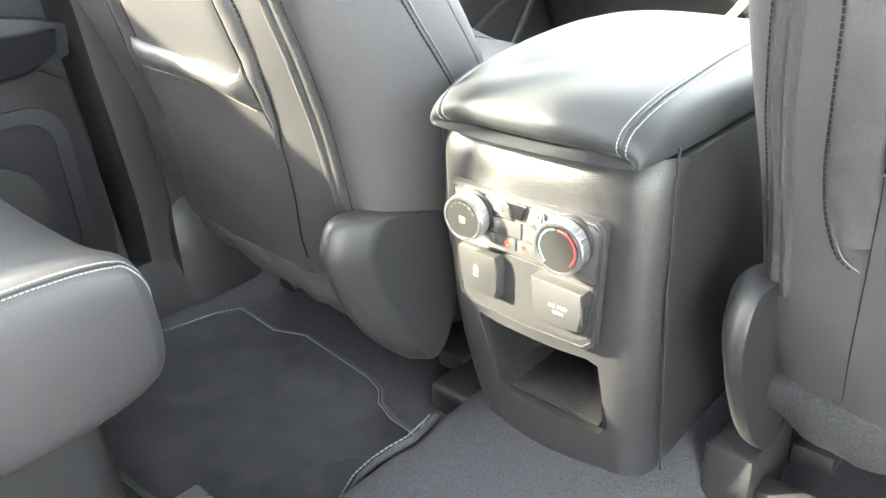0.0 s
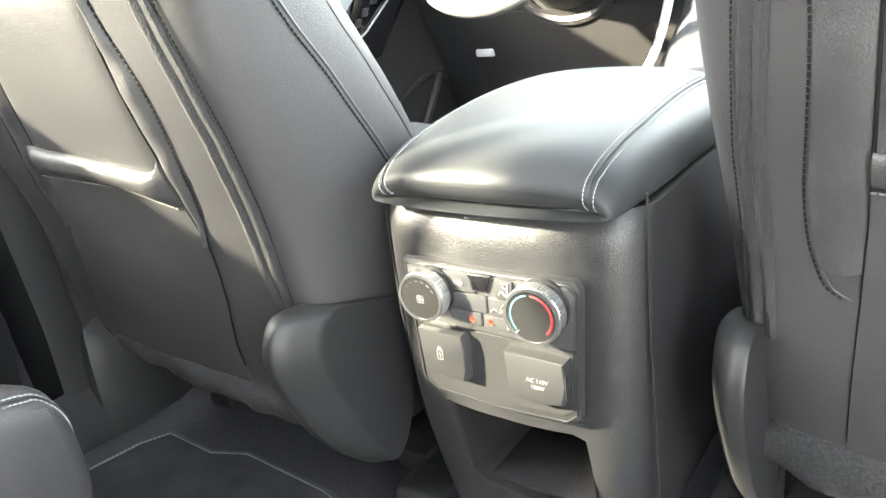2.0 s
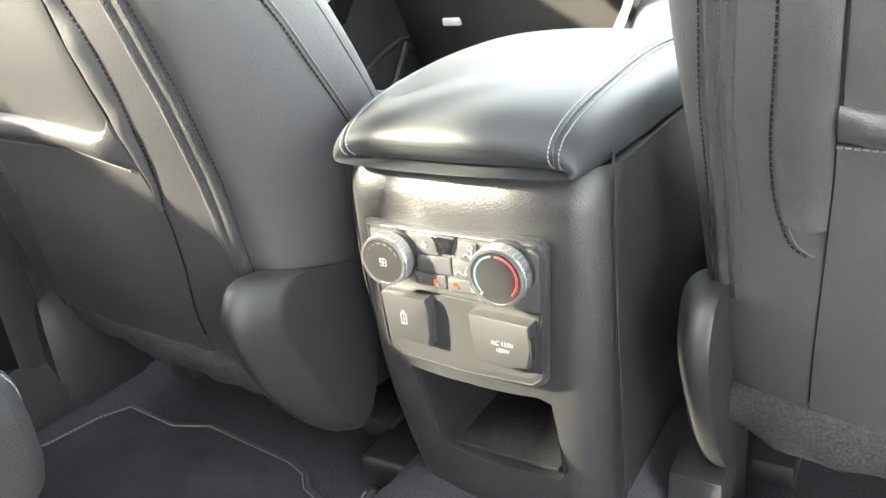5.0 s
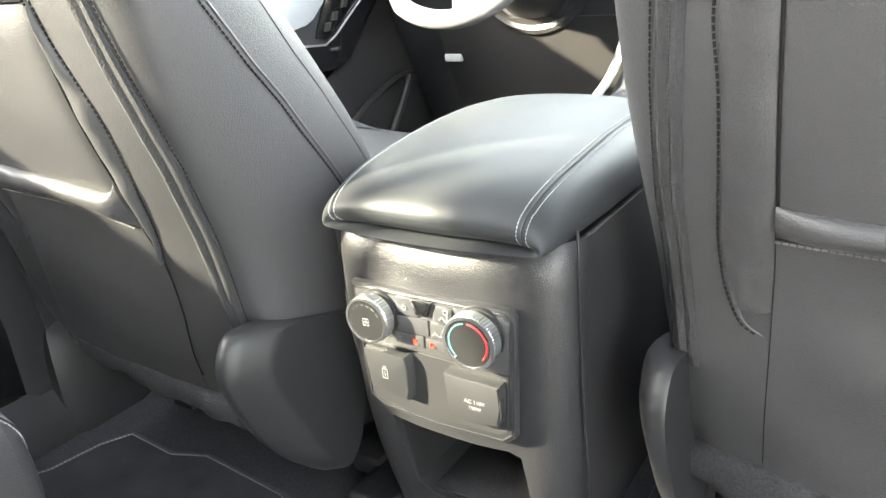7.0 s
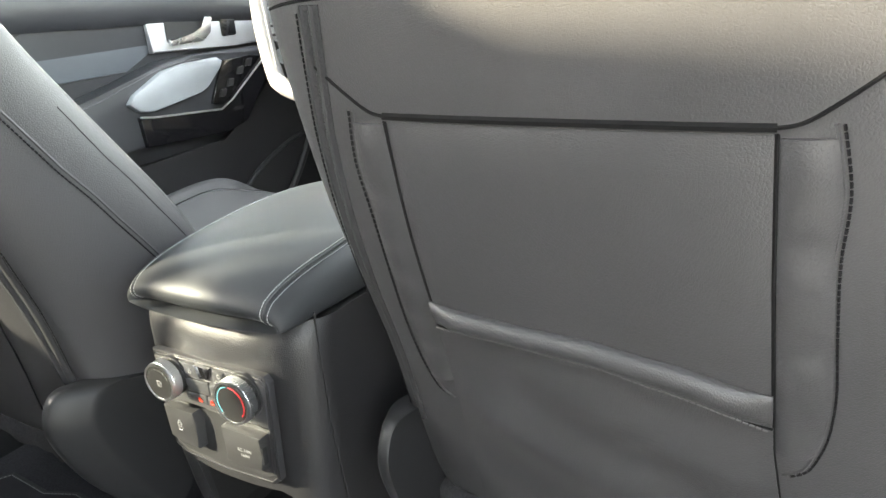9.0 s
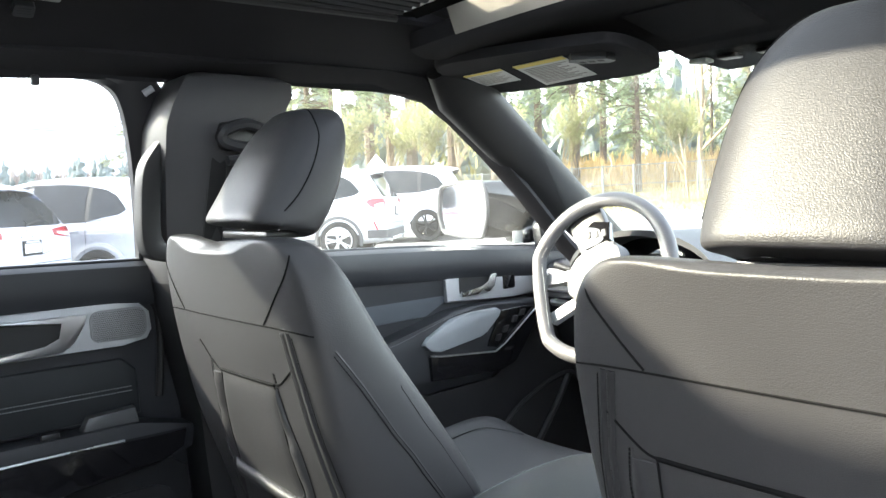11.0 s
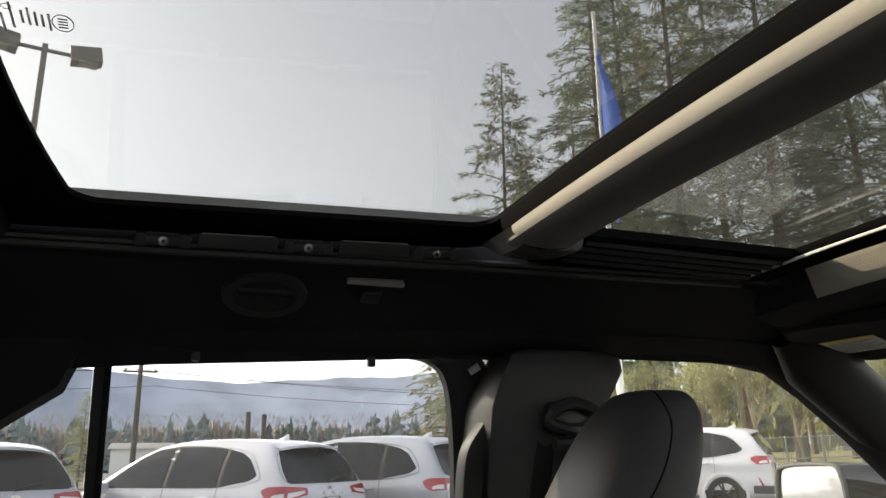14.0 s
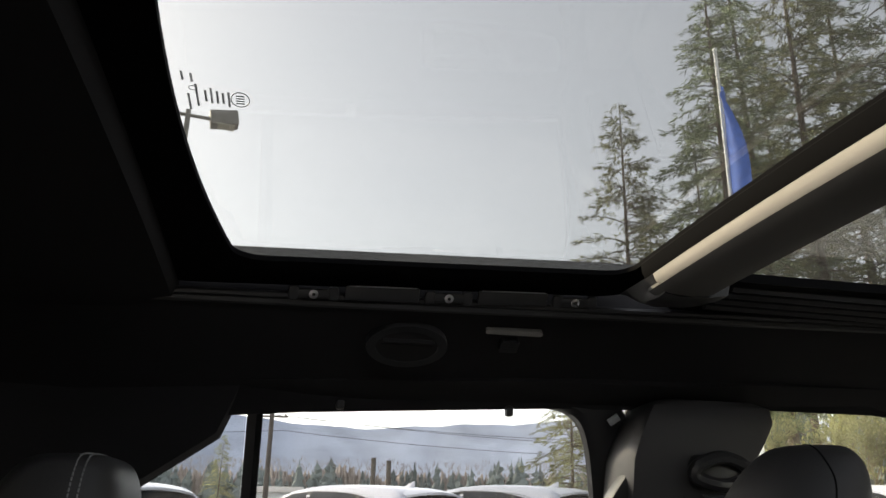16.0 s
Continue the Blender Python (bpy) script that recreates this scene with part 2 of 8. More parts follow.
def tube(points, r, n=8, bm=None, closed=False, squash=1.0, radii=None):
    """A round bar along a line of points."""
    bm = bm or bmesh.new()
    pts = [Vector(p) for p in points]
    rings = []
    side = None
    for i, p in enumerate(pts):
        a = pts[(i - 1) % len(pts)] if closed or i else p
        b = pts[(i + 1) % len(pts)] if closed or i < len(pts) - 1 else p
        d = (b - a).normalized()
        if side is None:
            side = d.orthogonal().normalized()
        side = (side - d * side.dot(d)).normalized()
        up = d.cross(side)
        rr = radii[i] if radii else r
        rings.append([bm.verts.new(p + side * rr * math.cos(k * math.tau / n) + up * rr * squash * math.sin(k * math.tau / n)) for k in range(n)])
    for i in range(len(rings) - (0 if closed else 1)):
        a, b = rings[i], rings[(i + 1) % len(rings)]
        for k in range(n):
            bm.faces.new((a[k], a[(k + 1) % n], b[(k + 1) % n], b[k]))
    if not closed:
        bm.faces.new(rings[0][::-1])
        bm.faces.new(rings[-1])
    return bm


def curve_points(pts, n=24, closed=False):
    """A smooth line through the points (Catmull-Rom)."""
    p = [Vector(q) for q in pts]
    m = len(p)
    out = []
    spans = m if closed else m - 1
    for i in range(spans):
        if closed:
            a, b, c, d = p[i - 1], p[i], p[(i + 1) % m], p[(i + 2) % m]
        else:
            a, b, c, d = p[max(i - 1, 0)], p[i], p[i + 1], p[min(i + 2, m - 1)]
        for k in range(n):
            t = k / n
            out.append(0.5 * (2 * b + (c - a) * t + (2 * a - 5 * b + 4 * c - d) * t * t + (3 * b - a - 3 * c + d) * t ** 3))
    if not closed:
        out.append(p[-1])
    return out


def stitches(points, step=0.005, r=0.0006, bm=None):
    """Short thread stitches laid along a line."""
    bm = bm or bmesh.new()
    pts = [Vector(p) for p in points]
    run = [0.0]
    for a, b in zip(pts, pts[1:]):
        run.append(run[-1] + (b - a).length)

    def along(d):
        k = min(max(int(np.searchsorted(run, d)) - 1, 0), len(pts) - 2)
        return pts[k].lerp(pts[k + 1], (d - run[k]) / max(run[k + 1] - run[k], 1e-9))
    for k in range(int(run[-1] / step)):
        tube([along(k * step), along((k + 0.7) * step)], r, 5, bm)
    return bm


def loft(rings, caps=True, closed=True, bm=None):
    """A skin over rings of equal count."""
    bm = bm or bmesh.new()
    vs = [[bm.verts.new(p) for p in ring] for ring in rings]
    n = len(vs[0])
    for a, b in zip(vs, vs[1:]):
        for k in range(n if closed else n - 1):
            bm.faces.new((a[k], a[(k + 1) % n], b[(k + 1) % n], b[k]))
    if caps and closed:
        bm.faces.new(vs[0][::-1])
        bm.faces.new(vs[-1])
    return bm


def prism(outline, depth, place=None, bevel=0.0, seg=2, bm=None):
    """An outline in x, y, thickened along z, then placed by a matrix."""
    bm = bm or bmesh.new()
    old = set(bm.verts)
    low = [bm.verts.new((x, y, 0)) for x, y in outline]
    high = [bm.verts.new((x, y, depth)) for x, y in outline]
    n = len(low)
    bm.faces.new(low[::-1])
    top = bm.faces.new(high)
    for k in range(n):
        bm.faces.new((low[k], low[(k + 1) % n], high[(k + 1) % n], high[k]))
    if bevel:
        bmesh.ops.bevel(bm, geom=list(top.edges), offset=bevel, segments=seg, affect="EDGES", profile=0.5)
    if place is not None:
        bmesh.ops.transform(bm, matrix=place, verts=[v for v in bm.verts if v not in old])
    return bm


def rounded(w, h, r, n=5, cx=0.0, cy=0.0):
    """The outline of a rectangle with round corners."""
    out = []
    for sx, sy, a0 in ((1, 1, 0), (-1, 1, 90), (-1, -1, 180), (1, -1, 270)):
        for k in range(n + 1):
            a = radians(a0 + 90 * k / n)
            out.append((cx + sx * (w / 2 - r) + r * math.cos(a), cy + sy * (h / 2 - r) + r * math.sin(a)))
    return out


def disc(r, depth, place, n=40, bevel=0.0, bm=None):
    return prism([(r * math.cos(k * math.tau / n), r * math.sin(k * math.tau / n)) for k in range(n)], depth, place, bevel, 2, bm)


def ringband(outer, inner, depth, place=None, bm=None):
    """A flat frame between two outlines of equal count, thickened."""
    bm = bm or bmesh.new()
    old = set(bm.verts)
    n = len(outer)
    vs = [[bm.verts.new((x, y, z)) for x, y in line] for line, z in ((outer, 0), (outer, depth), (inner, depth), (inner, 0))]
    for a, b in ((0, 1), (1, 2), (2, 3), (3, 0)):
        for k in range(n):
            bm.faces.new((vs[a][k], vs[a][(k + 1) % n], vs[b][(k + 1) % n], vs[b][k]))
    if place is not None:
        bmesh.ops.transform(bm, matrix=place, verts=[v for v in bm.verts if v not in old])
    return bm


def axes(origin, x, y):
    """A placing matrix: local x and y along these directions."""
    x = Vector(x).normalized()
    z = x.cross(Vector(y)).normalized()
    y = z.cross(x)
    m = Matrix((x, y, z)).transposed().to_4x4()
    m.translation = origin
    return m


def lettering(name, text, size, mat, place, parent, align="CENTER"):
    cu = bpy.data.curves.new(name, "FONT")
    cu.body, cu.size, cu.align_x, cu.align_y, cu.extrude = text, size, align, "CENTER", 0.0002
    tmp = bpy.data.objects.new(name, cu)
    scene.collection.objects.link(tmp)
    me = bpy.data.meshes.new_from_object(tmp.evaluated_get(bpy.context.evaluated_depsgraph_get()))
    bpy.data.objects.remove(tmp)
    me.transform(place)
    me.materials.append(mat)
    ob = new(name, me)
    ob.parent = parent
    return ob


def sheet(grid, thick, normal_push=None, bm=None):
    """A curved sheet from a grid of points, given thickness by a push vector."""
    bm = bm or bmesh.new()
    push = Vector(normal_push) * thick
    top = [[bm.verts.new(p) for p in row] for row in grid]
    low = [[bm.verts.new(Vector(p) + push) for p in row] for row in grid]
    r, c = len(grid), len(grid[0])
    for i in range(r - 1):
        for j in range(c - 1):
            bm.faces.new((top[i][j], top[i][j + 1], top[i + 1][j + 1], top[i + 1][j]))
            bm.faces.new((low[i][j], low[i + 1][j], low[i + 1][j + 1], low[i][j + 1]))
    for i in range(r - 1):
        bm.faces.new((top[i][0], top[i + 1][0], low[i + 1][0], low[i][0]))
        bm.faces.new((top[i][-1], low[i][-1], low[i + 1][-1], top[i + 1][-1]))
    for j in range(c - 1):
        bm.faces.new((top[0][j], low[0][j], low[0][j + 1], top[0][j + 1]))
        bm.faces.new((top[-1][j], top[-1][j + 1], low[-1][j + 1], low[-1][j]))
    return bm


# ---- the cabin: floor, roof, pillars ----
def strip(profile, ys, thick, push, name, mat, parent=None):
    """A panel of one profile in x and z carried along y."""
    return part(name, sheet([[(x, y, z) for x, z in profile] for y in ys], thick, push), mat, parent)


def tunnel(x, y):
    """Height of the carpet: flat wells, a hump in the middle."""
    a = max(0.0, 1 - (abs(x) / 0.165) ** 4) ** 0.7
    b = max(0.0, min(1.0, (y + 0.75) / 0.55))
    return 0.415 + 0.085 * a * b


floor_rows = [[(-0.78 + 1.56 * i / 60, -2.0 + 3.3 * j / 70, tunnel(-0.78 + 1.56 * i / 60, -2.0 + 3.3 * j / 70)) for i in range(61)] for j in range(71)]
tagged(part("floor", sheet(floor_rows, 0.03, (0, 0, -1)), CARPET), "charcoal carpet on the cabin floor with a raised middle", "floor", kind="structure")

ROOF_Y0, ROOF_Y1 = -0.72, 0.26   # the glass opening, rear and front


def roof_z(x):
    return 1.624 - 0.012 * (x / 0.44) ** 2


def side_x(z):
    """The inner face of glass and pillars at a height."""
    return 0.66 + (1.49 - z) * 0.42


side_profile = [(-0.440, 1.606), (-0.443, 1.598), (-0.455, 1.590), (-0.50, 1.572), (-0.56, 1.545), (-0.61, 1.518), (-0.645, 1.495), (-0.662, 1.478)]
ys = [-2.0 + 0.1 * k for k in range(27)]
ys += [0.02, 0.06, 0.14]
ys.sort()
rise = lambda y, z: float(np.interp(y, (-0.9, -0.6, -0.2, 0.02, 0.14, 0.5), (0.0, 0.013, 0.020, 0.024, 0.032, 0.032))) * min(1.0, max(0.0, (1.60 - z) / 0.11))
bm = sheet([[(x, y, z + rise(y, z)) for x, z in side_profile] for y in ys], 0.03, (-0.3, 0, 1))
bm = sheet([[(-x, y, z + rise(y, z)) for x, z in side_profile] for y in ys], 0.03, (0.3, 0, 1), bm)
rear_x = [-0.47 + 0.94 * k / 24 for k in range(25)]
bm = sheet([[(x, y, roof_z(x) - 0.012 - d) for x in rear_x] for y, d in ((-2.0, 0.10), (-1.6, 0.045), (-1.2, 0.02), (-0.83, 0.008), (-0.770, 0.0), (-0.765, -0.01))], 0.035, (0, 0, 1), bm)
bm = sheet([[(x, y, roof_z(x) - d) for x in rear_x] for y, d in ((0.306, 0.050), (0.318, 0.058), (0.34, 0.064), (0.39, 0.063), (0.46, 0.061), (0.54, 0.082), (0.59, 0.098))], 0.03, (0, 0, 1), bm)
tagged(part("ceiling", bm, HEADLINER), "black cloth headliner round a glass roof", "ceiling", kind="structure")

# outer skin of the roof round the glass
rx = [-0.72 + 1.44 * k / 24 for k in range(25)]
skin = sheet([[(x, y, roof_z(x * 0.55) + 0.03) for x in rx] for y in (-2.05, -1.5, -0.80)], 0.02, (0, 0, 1))
skin = sheet([[(x, y, roof_z(x * 0.55) + d) for x in rx] for y, d in ((0.302, 0.013), (0.45, -0.02), (0.66, -0.085))], 0.008, (0, 0, 1), skin)
for s in (-1, 1):
    skin = sheet([[(s * x, y, z) for x, z in ((0.455, 1.655), (0.58, 1.635), (0.69, 1.59), (0.735, 1.552))] for y in ys], 0.02, (0, 0, 1), skin)
tagged(part("roof_skin", skin, material("dark_roof_paint", (0.03, 0.031, 0.034), 0.3, coat=0.6, spread=0.05)), "painted metal roof panel round the glass", "roof", kind="structure")

# ---- glass roof with its frame, cross beam and rails ----
roof = thing("panoramic_roof", "panoramic glass roof with black frame and grey cross beam", "roof glass")
for y0, y1, nm in ((-0.80, -0.17, "rear_pane"), (-0.155, 0.30, "front_pane")):
    bm = sheet([[(x, y0 + (y1 - y0) * j / 6, roof_z(x) + 0.018) for x in [-0.45 + 0.9 * k / 20 for k in range(21)]] for j in range(7)], 0.005, (0, 0, 1))
    part(nm, bm, ROOF_GLASS, roof, "tinted clear glass roof pane").visible_shadow = False


def frame_sheet(outer, inner, zoff, thick, mat, name, label):
    """A black band round a pane, following the bow of the roof."""
    n = len(outer)
    bm = bmesh.new()
    a = [bm.verts.new((x, y, roof_z(x) + zoff)) for x, y in outer]
    b = [bm.verts.new((x, y, roof_z(x) + zoff)) for x, y in inner]
    c = [bm.verts.new((x, y, roof_z(x) + zoff + thick)) for x, y in inner]
    d = [bm.verts.new((x, y, roof_z(x) + zoff + thick)) for x, y in outer]
    for p, q in ((a, b), (b, c), (c, d), (d, a)):
        for k in range(n):
            bm.faces.new((p[k], p[(k + 1) % n], q[(k + 1) % n], q[k]))
    return part(name, bm, mat, roof, label)


def dense(outline, step=0.03):
    out = []
    for (x0, y0), (x1, y1) in zip(outline, outline[1:] + outline[:1]):
        m = max(1, int(math.hypot(x1 - x0, y1 - y0) / step))
        out += [(x0 + (x1 - x0) * k / m, y0 + (y1 - y0) * k / m) for k in range(m)]
    return out


def matched(inner, ow, oh, ocx, ocy, w, h, cx, cy):
    """Stretch an inner outline to the outer rectangle."""
    return [(ocx + (x - cx) * ow / w, ocy + (y - cy) * oh / h) for x, y in inner]


inner = [(x, y - (0.030 * (1 - (x / 0.345) ** 2) if y < -0.55 else 0.0)) for x, y in dense(rounded(0.736, 0.473, 0.03, 6, 0.017, -0.4585))]
frame_sheet(matched(inner, 0.88, 0.60, 0.005, -0.49, 0.736, 0.473, 0.017, -0.4585), inner, 0.008, 0.006, FRAME_BLACK, "rear_frame", "glossy black band round the rear pane")
inner = dense(rounded(0.69, 0.383, 0.015, 6, 0.035, 0.0835))
frame_sheet(matched(inner, 0.88, 0.42, 0.005, 0.078, 0.69, 0.383, 0.035, 0.0835), inner, -0.004, 0.012, FRAME_BLACK, "front_frame", "black band round the front pane")

bx = [-0.318 + 0.728 * k / 32 for k in range(33)]
beam = [[(x, y, roof_z(x) + z) for x in bx] for y, z in ((-0.2122, -0.0222), (-0.205, -0.0262), (-0.190, -0.0295), (-0.165, -0.031), (-0.140, -0.028), (-0.120, -0.015), (-0.114, 0.0), (-0.113, 0.006))]
part("cross_beam", sheet(beam, 0.004, (0, 0, 1)), material("beam_trim", (0.115, 0.110, 0.105), 0.8, grain=0.3, grain_size=1200), roof, "dark grey cloth-covered cross beam")
strip_rows = [[(max(-0.29, x), y, roof_z(x) + z) for x in bx[1:]] for y, z in ((-0.2190, -0.0095), (-0.2178, -0.0145), (-0.2150, -0.0195), (-0.2120, -0.0225))]
part("beam_edge", sheet(strip_rows, 0.003, (0, 0.6, 0.8)), material("beam_edge_grey", (0.42, 0.40, 0.36), 0.75, grain=0.3, grain_size=900), roof, "pale grey edge strip on the cross beam")
seal_rows = [[(max(-0.31, x), y, roof_z(x) + z) for x in bx] for y, z in ((-0.2235, 0.008), (-0.2225, -0.002), (-0.2192, -0.0092))]
part("beam_seal", sheet(seal_rows, 0.003, (0, 0.6, 0.8)), FRAME_BLACK, roof, "black seal over the beam strip")
front_strip = [[(-wd + 2 * wd * k / 24, y, roof_z(-wd + 2 * wd * k / 24) + z) for k in range(25)] for y, z, wd in ((0.277, 0.004, 0.335), (0.278, -0.006, 0.335), (0.283, -0.0145, 0.336), (0.290, -0.025, 0.339), (0.298, -0.037, 0.342), (0.306, -0.048, 0.345))]
part("front_edge", sheet(front_strip, 0.003, (0, 0, -1)), material("front_cloth", (0.36, 0.34, 0.30), 0.9, grain=0.9, grain_size=500, spec=0.1, spread=0.2), roof, "grey cloth lip along the front of the opening")
part("front_channel", sheet([[(x, y, roof_z(x) + z) for x in [-0.40 + 0.8 * k / 24 for k in range(25)]] for y, z in ((0.236, 0.004), (0.240, -0.004), (0.252, -0.010), (0.266, -0.016))], 0.003, (0, 0, 1)), FRAME_BLACK, roof, "black channel along the front of the glass")
for s in (-1, 1):
    part("beam_end", loft([[(s * x + (0.085 if s > 0 else 0.0), y, z) for y, z in ((-0.215, 1.612), (-0.20, zl + 0.004), (-0.18, zl), (-0.14, zl + 0.002), (-0.118, zl + 0.006), (-0.112, 1.612))] for x, zl in ((0.300, 1.586), (0.32, 1.585), (0.365, 1.590), (0.385, 1.600), (0.395, 1.609))]), PLASTIC_SATIN, roof, "black plastic beam end cap")
part("wind_seal", tube([(x, 0.2375, roof_z(x) - 0.007) for x in [-0.40 + 0.8 * k / 24 for k in range(25)]], 0.0022, 6), WHITE_POLE, roof, "thin bright seal along the front edge")
for s in (-1, 1):
    part("guide_rail", tube([(s * 0.437, -0.80, 1.603), (s * 0.437, 0.25, 1.603)], 0.006, 8), PLASTIC_SATIN, roof)
    part("guide_rail", tube([(s * 0.431, -0.80, 1.609), (s * 0.431, 0.24, 1.609)], 0.005, 8), PLASTIC_SATIN, roof)
    tilt = Matrix.Rotation(radians(30 if s < 0 else 150), 3, "Y")
    face = tilt @ Vector((1, 0, 0))
    for y in (-0.604, -0.435, -0.266):
        spot = Vector((s * 0.4205, y, 1.6065))
        part("bracket", box((0.006, 0.062, 0.012), spot, 0.002, turn=tilt), PLASTIC_SATIN, roof)
        for dy in (-0.024, 0.024):
            part("bracket_lug", box((0.008, 0.012, 0.017), spot + Vector((0, dy, 0.0005)), 0.002, turn=tilt), PLASTIC_SATIN, roof)
        m = axes(spot + face * 0.0032, (0, 1, 0), face.cross(Vector((0, 1, 0))))
        part("screw", disc(0.0058, 0.0016, m, 20, 0.0006), CHROME, roof, "bright round screw head")
        part("screw_slot", disc(0.0022, 0.0004, m @ pose(0, 0, 0.0016), 10), DARK, roof)
    for y0, y1 in ((-0.566, -0.473), (-0.397, -0.304)):
        mid = Vector((s * 0.4195, (y0 + y1) / 2, 1.6085))
        part("cover_strip", box((0.005, y1 - y0, 0.018), mid, 0.002, turn=tilt), PLASTIC_SATIN, roof)
        top = mid + tilt @ Vector((0.003, 0, 0.0095 if s < 0 else -0.0095))
        part("strip_edge", tube([top + Vector((0, d, 0)) for d in (-(y1 - y0) / 2 + 0.004, (y1 - y0) / 2 - 0.004)], 0.0008, 5), SILVER, roof, "bright edge of the cover strip")
    for k in range(4):
        part("shade_fold", tube([(s * (0.335 + 0.022 * k), -0.09, 1.614 - 0.002 * k), (s * (0.335 + 0.022 * k), 0.235, 1.612 - 0.002 * k)], 0.006, 6), PLASTIC_SOFT, roof, "folded black sunshade edge")


# etched maker's marks on the rear pane, as plain bars
marks = bmesh.new()
zm = roof_z(0) + 0.0168
for x0, x1, y in ((-0.036, -0.012, -0.7165), (-0.030, 0.002, -0.7105), (-0.022, -0.006, -0.7045), (-0.024, -0.002, -0.7005), (-0.024, -0.006, -0.6965), (-0.024, -0.008, -0.6925), (-0.028, -0.006, -0.6885), (0.006, 0.018, -0.7185), (0.004, 0.016, -0.7125)):
    n = int((x1 - x0) / 0.0022)
    for k in range(n):
        box((0.0015, 0.0016, 0.0004), (x0 + (x1 - x0) * (k + 0.5) / n, y, zm), 0.0, bm=marks)
tube([(-0.016 + 0.0105 * math.cos(q), -0.6805 + 0.0065 * math.sin(q), zm) for q in [k * math.tau / 28 for k in range(28)]], 0.0004, 4, marks, closed=True)
tube([(-0.004 + 0.003 * math.cos(q), -0.7125 + 0.003 * math.sin(q), zm) for q in [k * math.tau / 20 for k in range(20)]], 0.0003, 4, marks, closed=True)
for k in range(4):
    box((0.0012, 0.006, 0.0004), (-0.0215 + 0.0036 * k, -0.6805, zm), 0.0, bm=marks)
tagged(part("etched_marks", marks, material("etched_grey", (0.22, 0.22, 0.22), 0.8), roof, "small grey etched marks on the glass"), kind="stuff")


# ---- side structure: pillars and belt ----
def side_pt(s, y, z, off=0.0):
    return (s * (side_x(z) + off), y, z)


for s, nm in ((-1, "left"), (1, "right")):
    # B pillar: a lofted column
    rings = []
    for z, x, y0, y1, d in ((1.512, 0.60, -0.055, 0.105, 0.08), (1.502, 0.588, -0.078, 0.128, 0.09), (1.48, 0.583, -0.092, 0.128, 0.10), (1.45, 0.585, -0.106, 0.112, 0.11), (1.42, 0.592, -0.114, 0.095, 0.115), (1.36, 0.612, -0.112, 0.083, 0.115), (1.25, 0.655, -0.10, 0.085, 0.12), (1.15, 0.695, -0.085, 0.10, 0.12), (0.9, 0.725, -0.03, 0.13, 0.10), (0.6, 0.73, -0.005, 0.16, 0.1), (0.42, 0.72, -0.01, 0.19, 0.1)):
        ring = [(s * (x + d), y0), (s * (x + 0.022), y0), (s * (x + 0.006), y0 + 0.005), (s * x, y0 + 0.018), (s * (x - 0.002), (y0 + y1) / 2), (s * x, y1 - 0.018), (s * (x + 0.006), y1 - 0.005), (s * (x + 0.022), y1), (s * (x + d), y1)]
        rings.append([(x_, y_, z) for x_, y_ in ring])
    tagged(part(f"pillar_b_{nm}", loft(rings[:8]), PILLAR), "dark grey moulded B-pillar trim", "pillar", kind="structure")
    rings[7] = [(x + s * 0.003, y, z) for x, y, z in rings[7]]
    tagged(part(f"pillar_b_lower_{nm}", loft(rings[7:]), SEAT_PLASTIC), "black lower B-pillar trim", "pillar", kind="structure")
    base = [(s * x, y, z) for x, y, z in ((0.702, 0.03, 0.41), (0.690, 0.06, 0.41), (0.690, 0.15, 0.41), (0.702, 0.18, 0.41), (0.76, 0.18, 0.41), (0.76, 0.03, 0.41))]
    tagged(part(f"pillar_base_{nm}", loft([[(x + s * dx, y + (0.105 - y) * f, z + dz) for x, y, z in base] for dz, dx, f in ((0.0, 0.0, 0.0), (0.09, 0.0, 0.02), (0.13, 0.005, 0.06), (0.16, 0.014, 0.14), (0.178, 0.026, 0.26), (0.186, 0.042, 0.4))]), SEAT_PLASTIC), "moulded black cover at the foot of the pillar", "panel", kind="structure")
    # rear division bar and quarter pillar
    tagged(part(f"window_bar_{nm}", loft([[side_pt(s, y, z, o) for y, o in ((-0.679, 0.032), (-0.656, 0.032), (-0.656, 0.05), (-0.679, 0.05))] for z in (1.50, 1.30, 1.10)]), PLASTIC_SATIN), "black upright bar between door glass and quarter glass", "window bar", kind="structure")
    tagged(part(f"pillar_c_{nm}", loft([[side_pt(s, y, z, o) for y, o in ((-0.722 - a, -0.04), (-1.25, -0.06), (-1.25, 0.05), (-0.722 - a, 0.05))] for z, a in ((1.52, -0.04), (1.44, -0.005), (1.40, 0.055), (1.36, 0.115), (1.28, 0.21), (1.15, 0.36), (0.95, 0.42))]), HEADLINER), "black cloth-grained rear pillar trim", "pillar", kind="structure")
    # A pillar
    a0, a1 = Vector((s * 0.57, 0.52, 1.51)), Vector((s * 0.748, 1.325, 1.08))
    d = (a1 - a0).normalized()
    across = Vector((s * 0.55, -0.32, -0.55))
    across = (across - d * across.dot(d)).normalized()
    out = d.cross(across)
    pr = []
    for k in (-0.6, 0, 1, 2, 3, 4, 5, 6, 7, 8):
        c = a0.lerp(a1, k / 8) + Vector((s * 0.012, 0, 0.022)) * max(0.0, -k)
        w = 0.066 - 0.004 * k / 8 if k >= 0 else 0.036
        pr.append([c + across * w * 0.92 * math.cos(q) + out * 0.026 * math.sin(q) for q in [j * math.tau / 14 for j in range(14)]])
    tagged(part(f"pillar_a_{nm}", loft(pr), SEAT_PLASTIC), "black A-pillar trim beside the windscreen", "pillar", kind="structure")
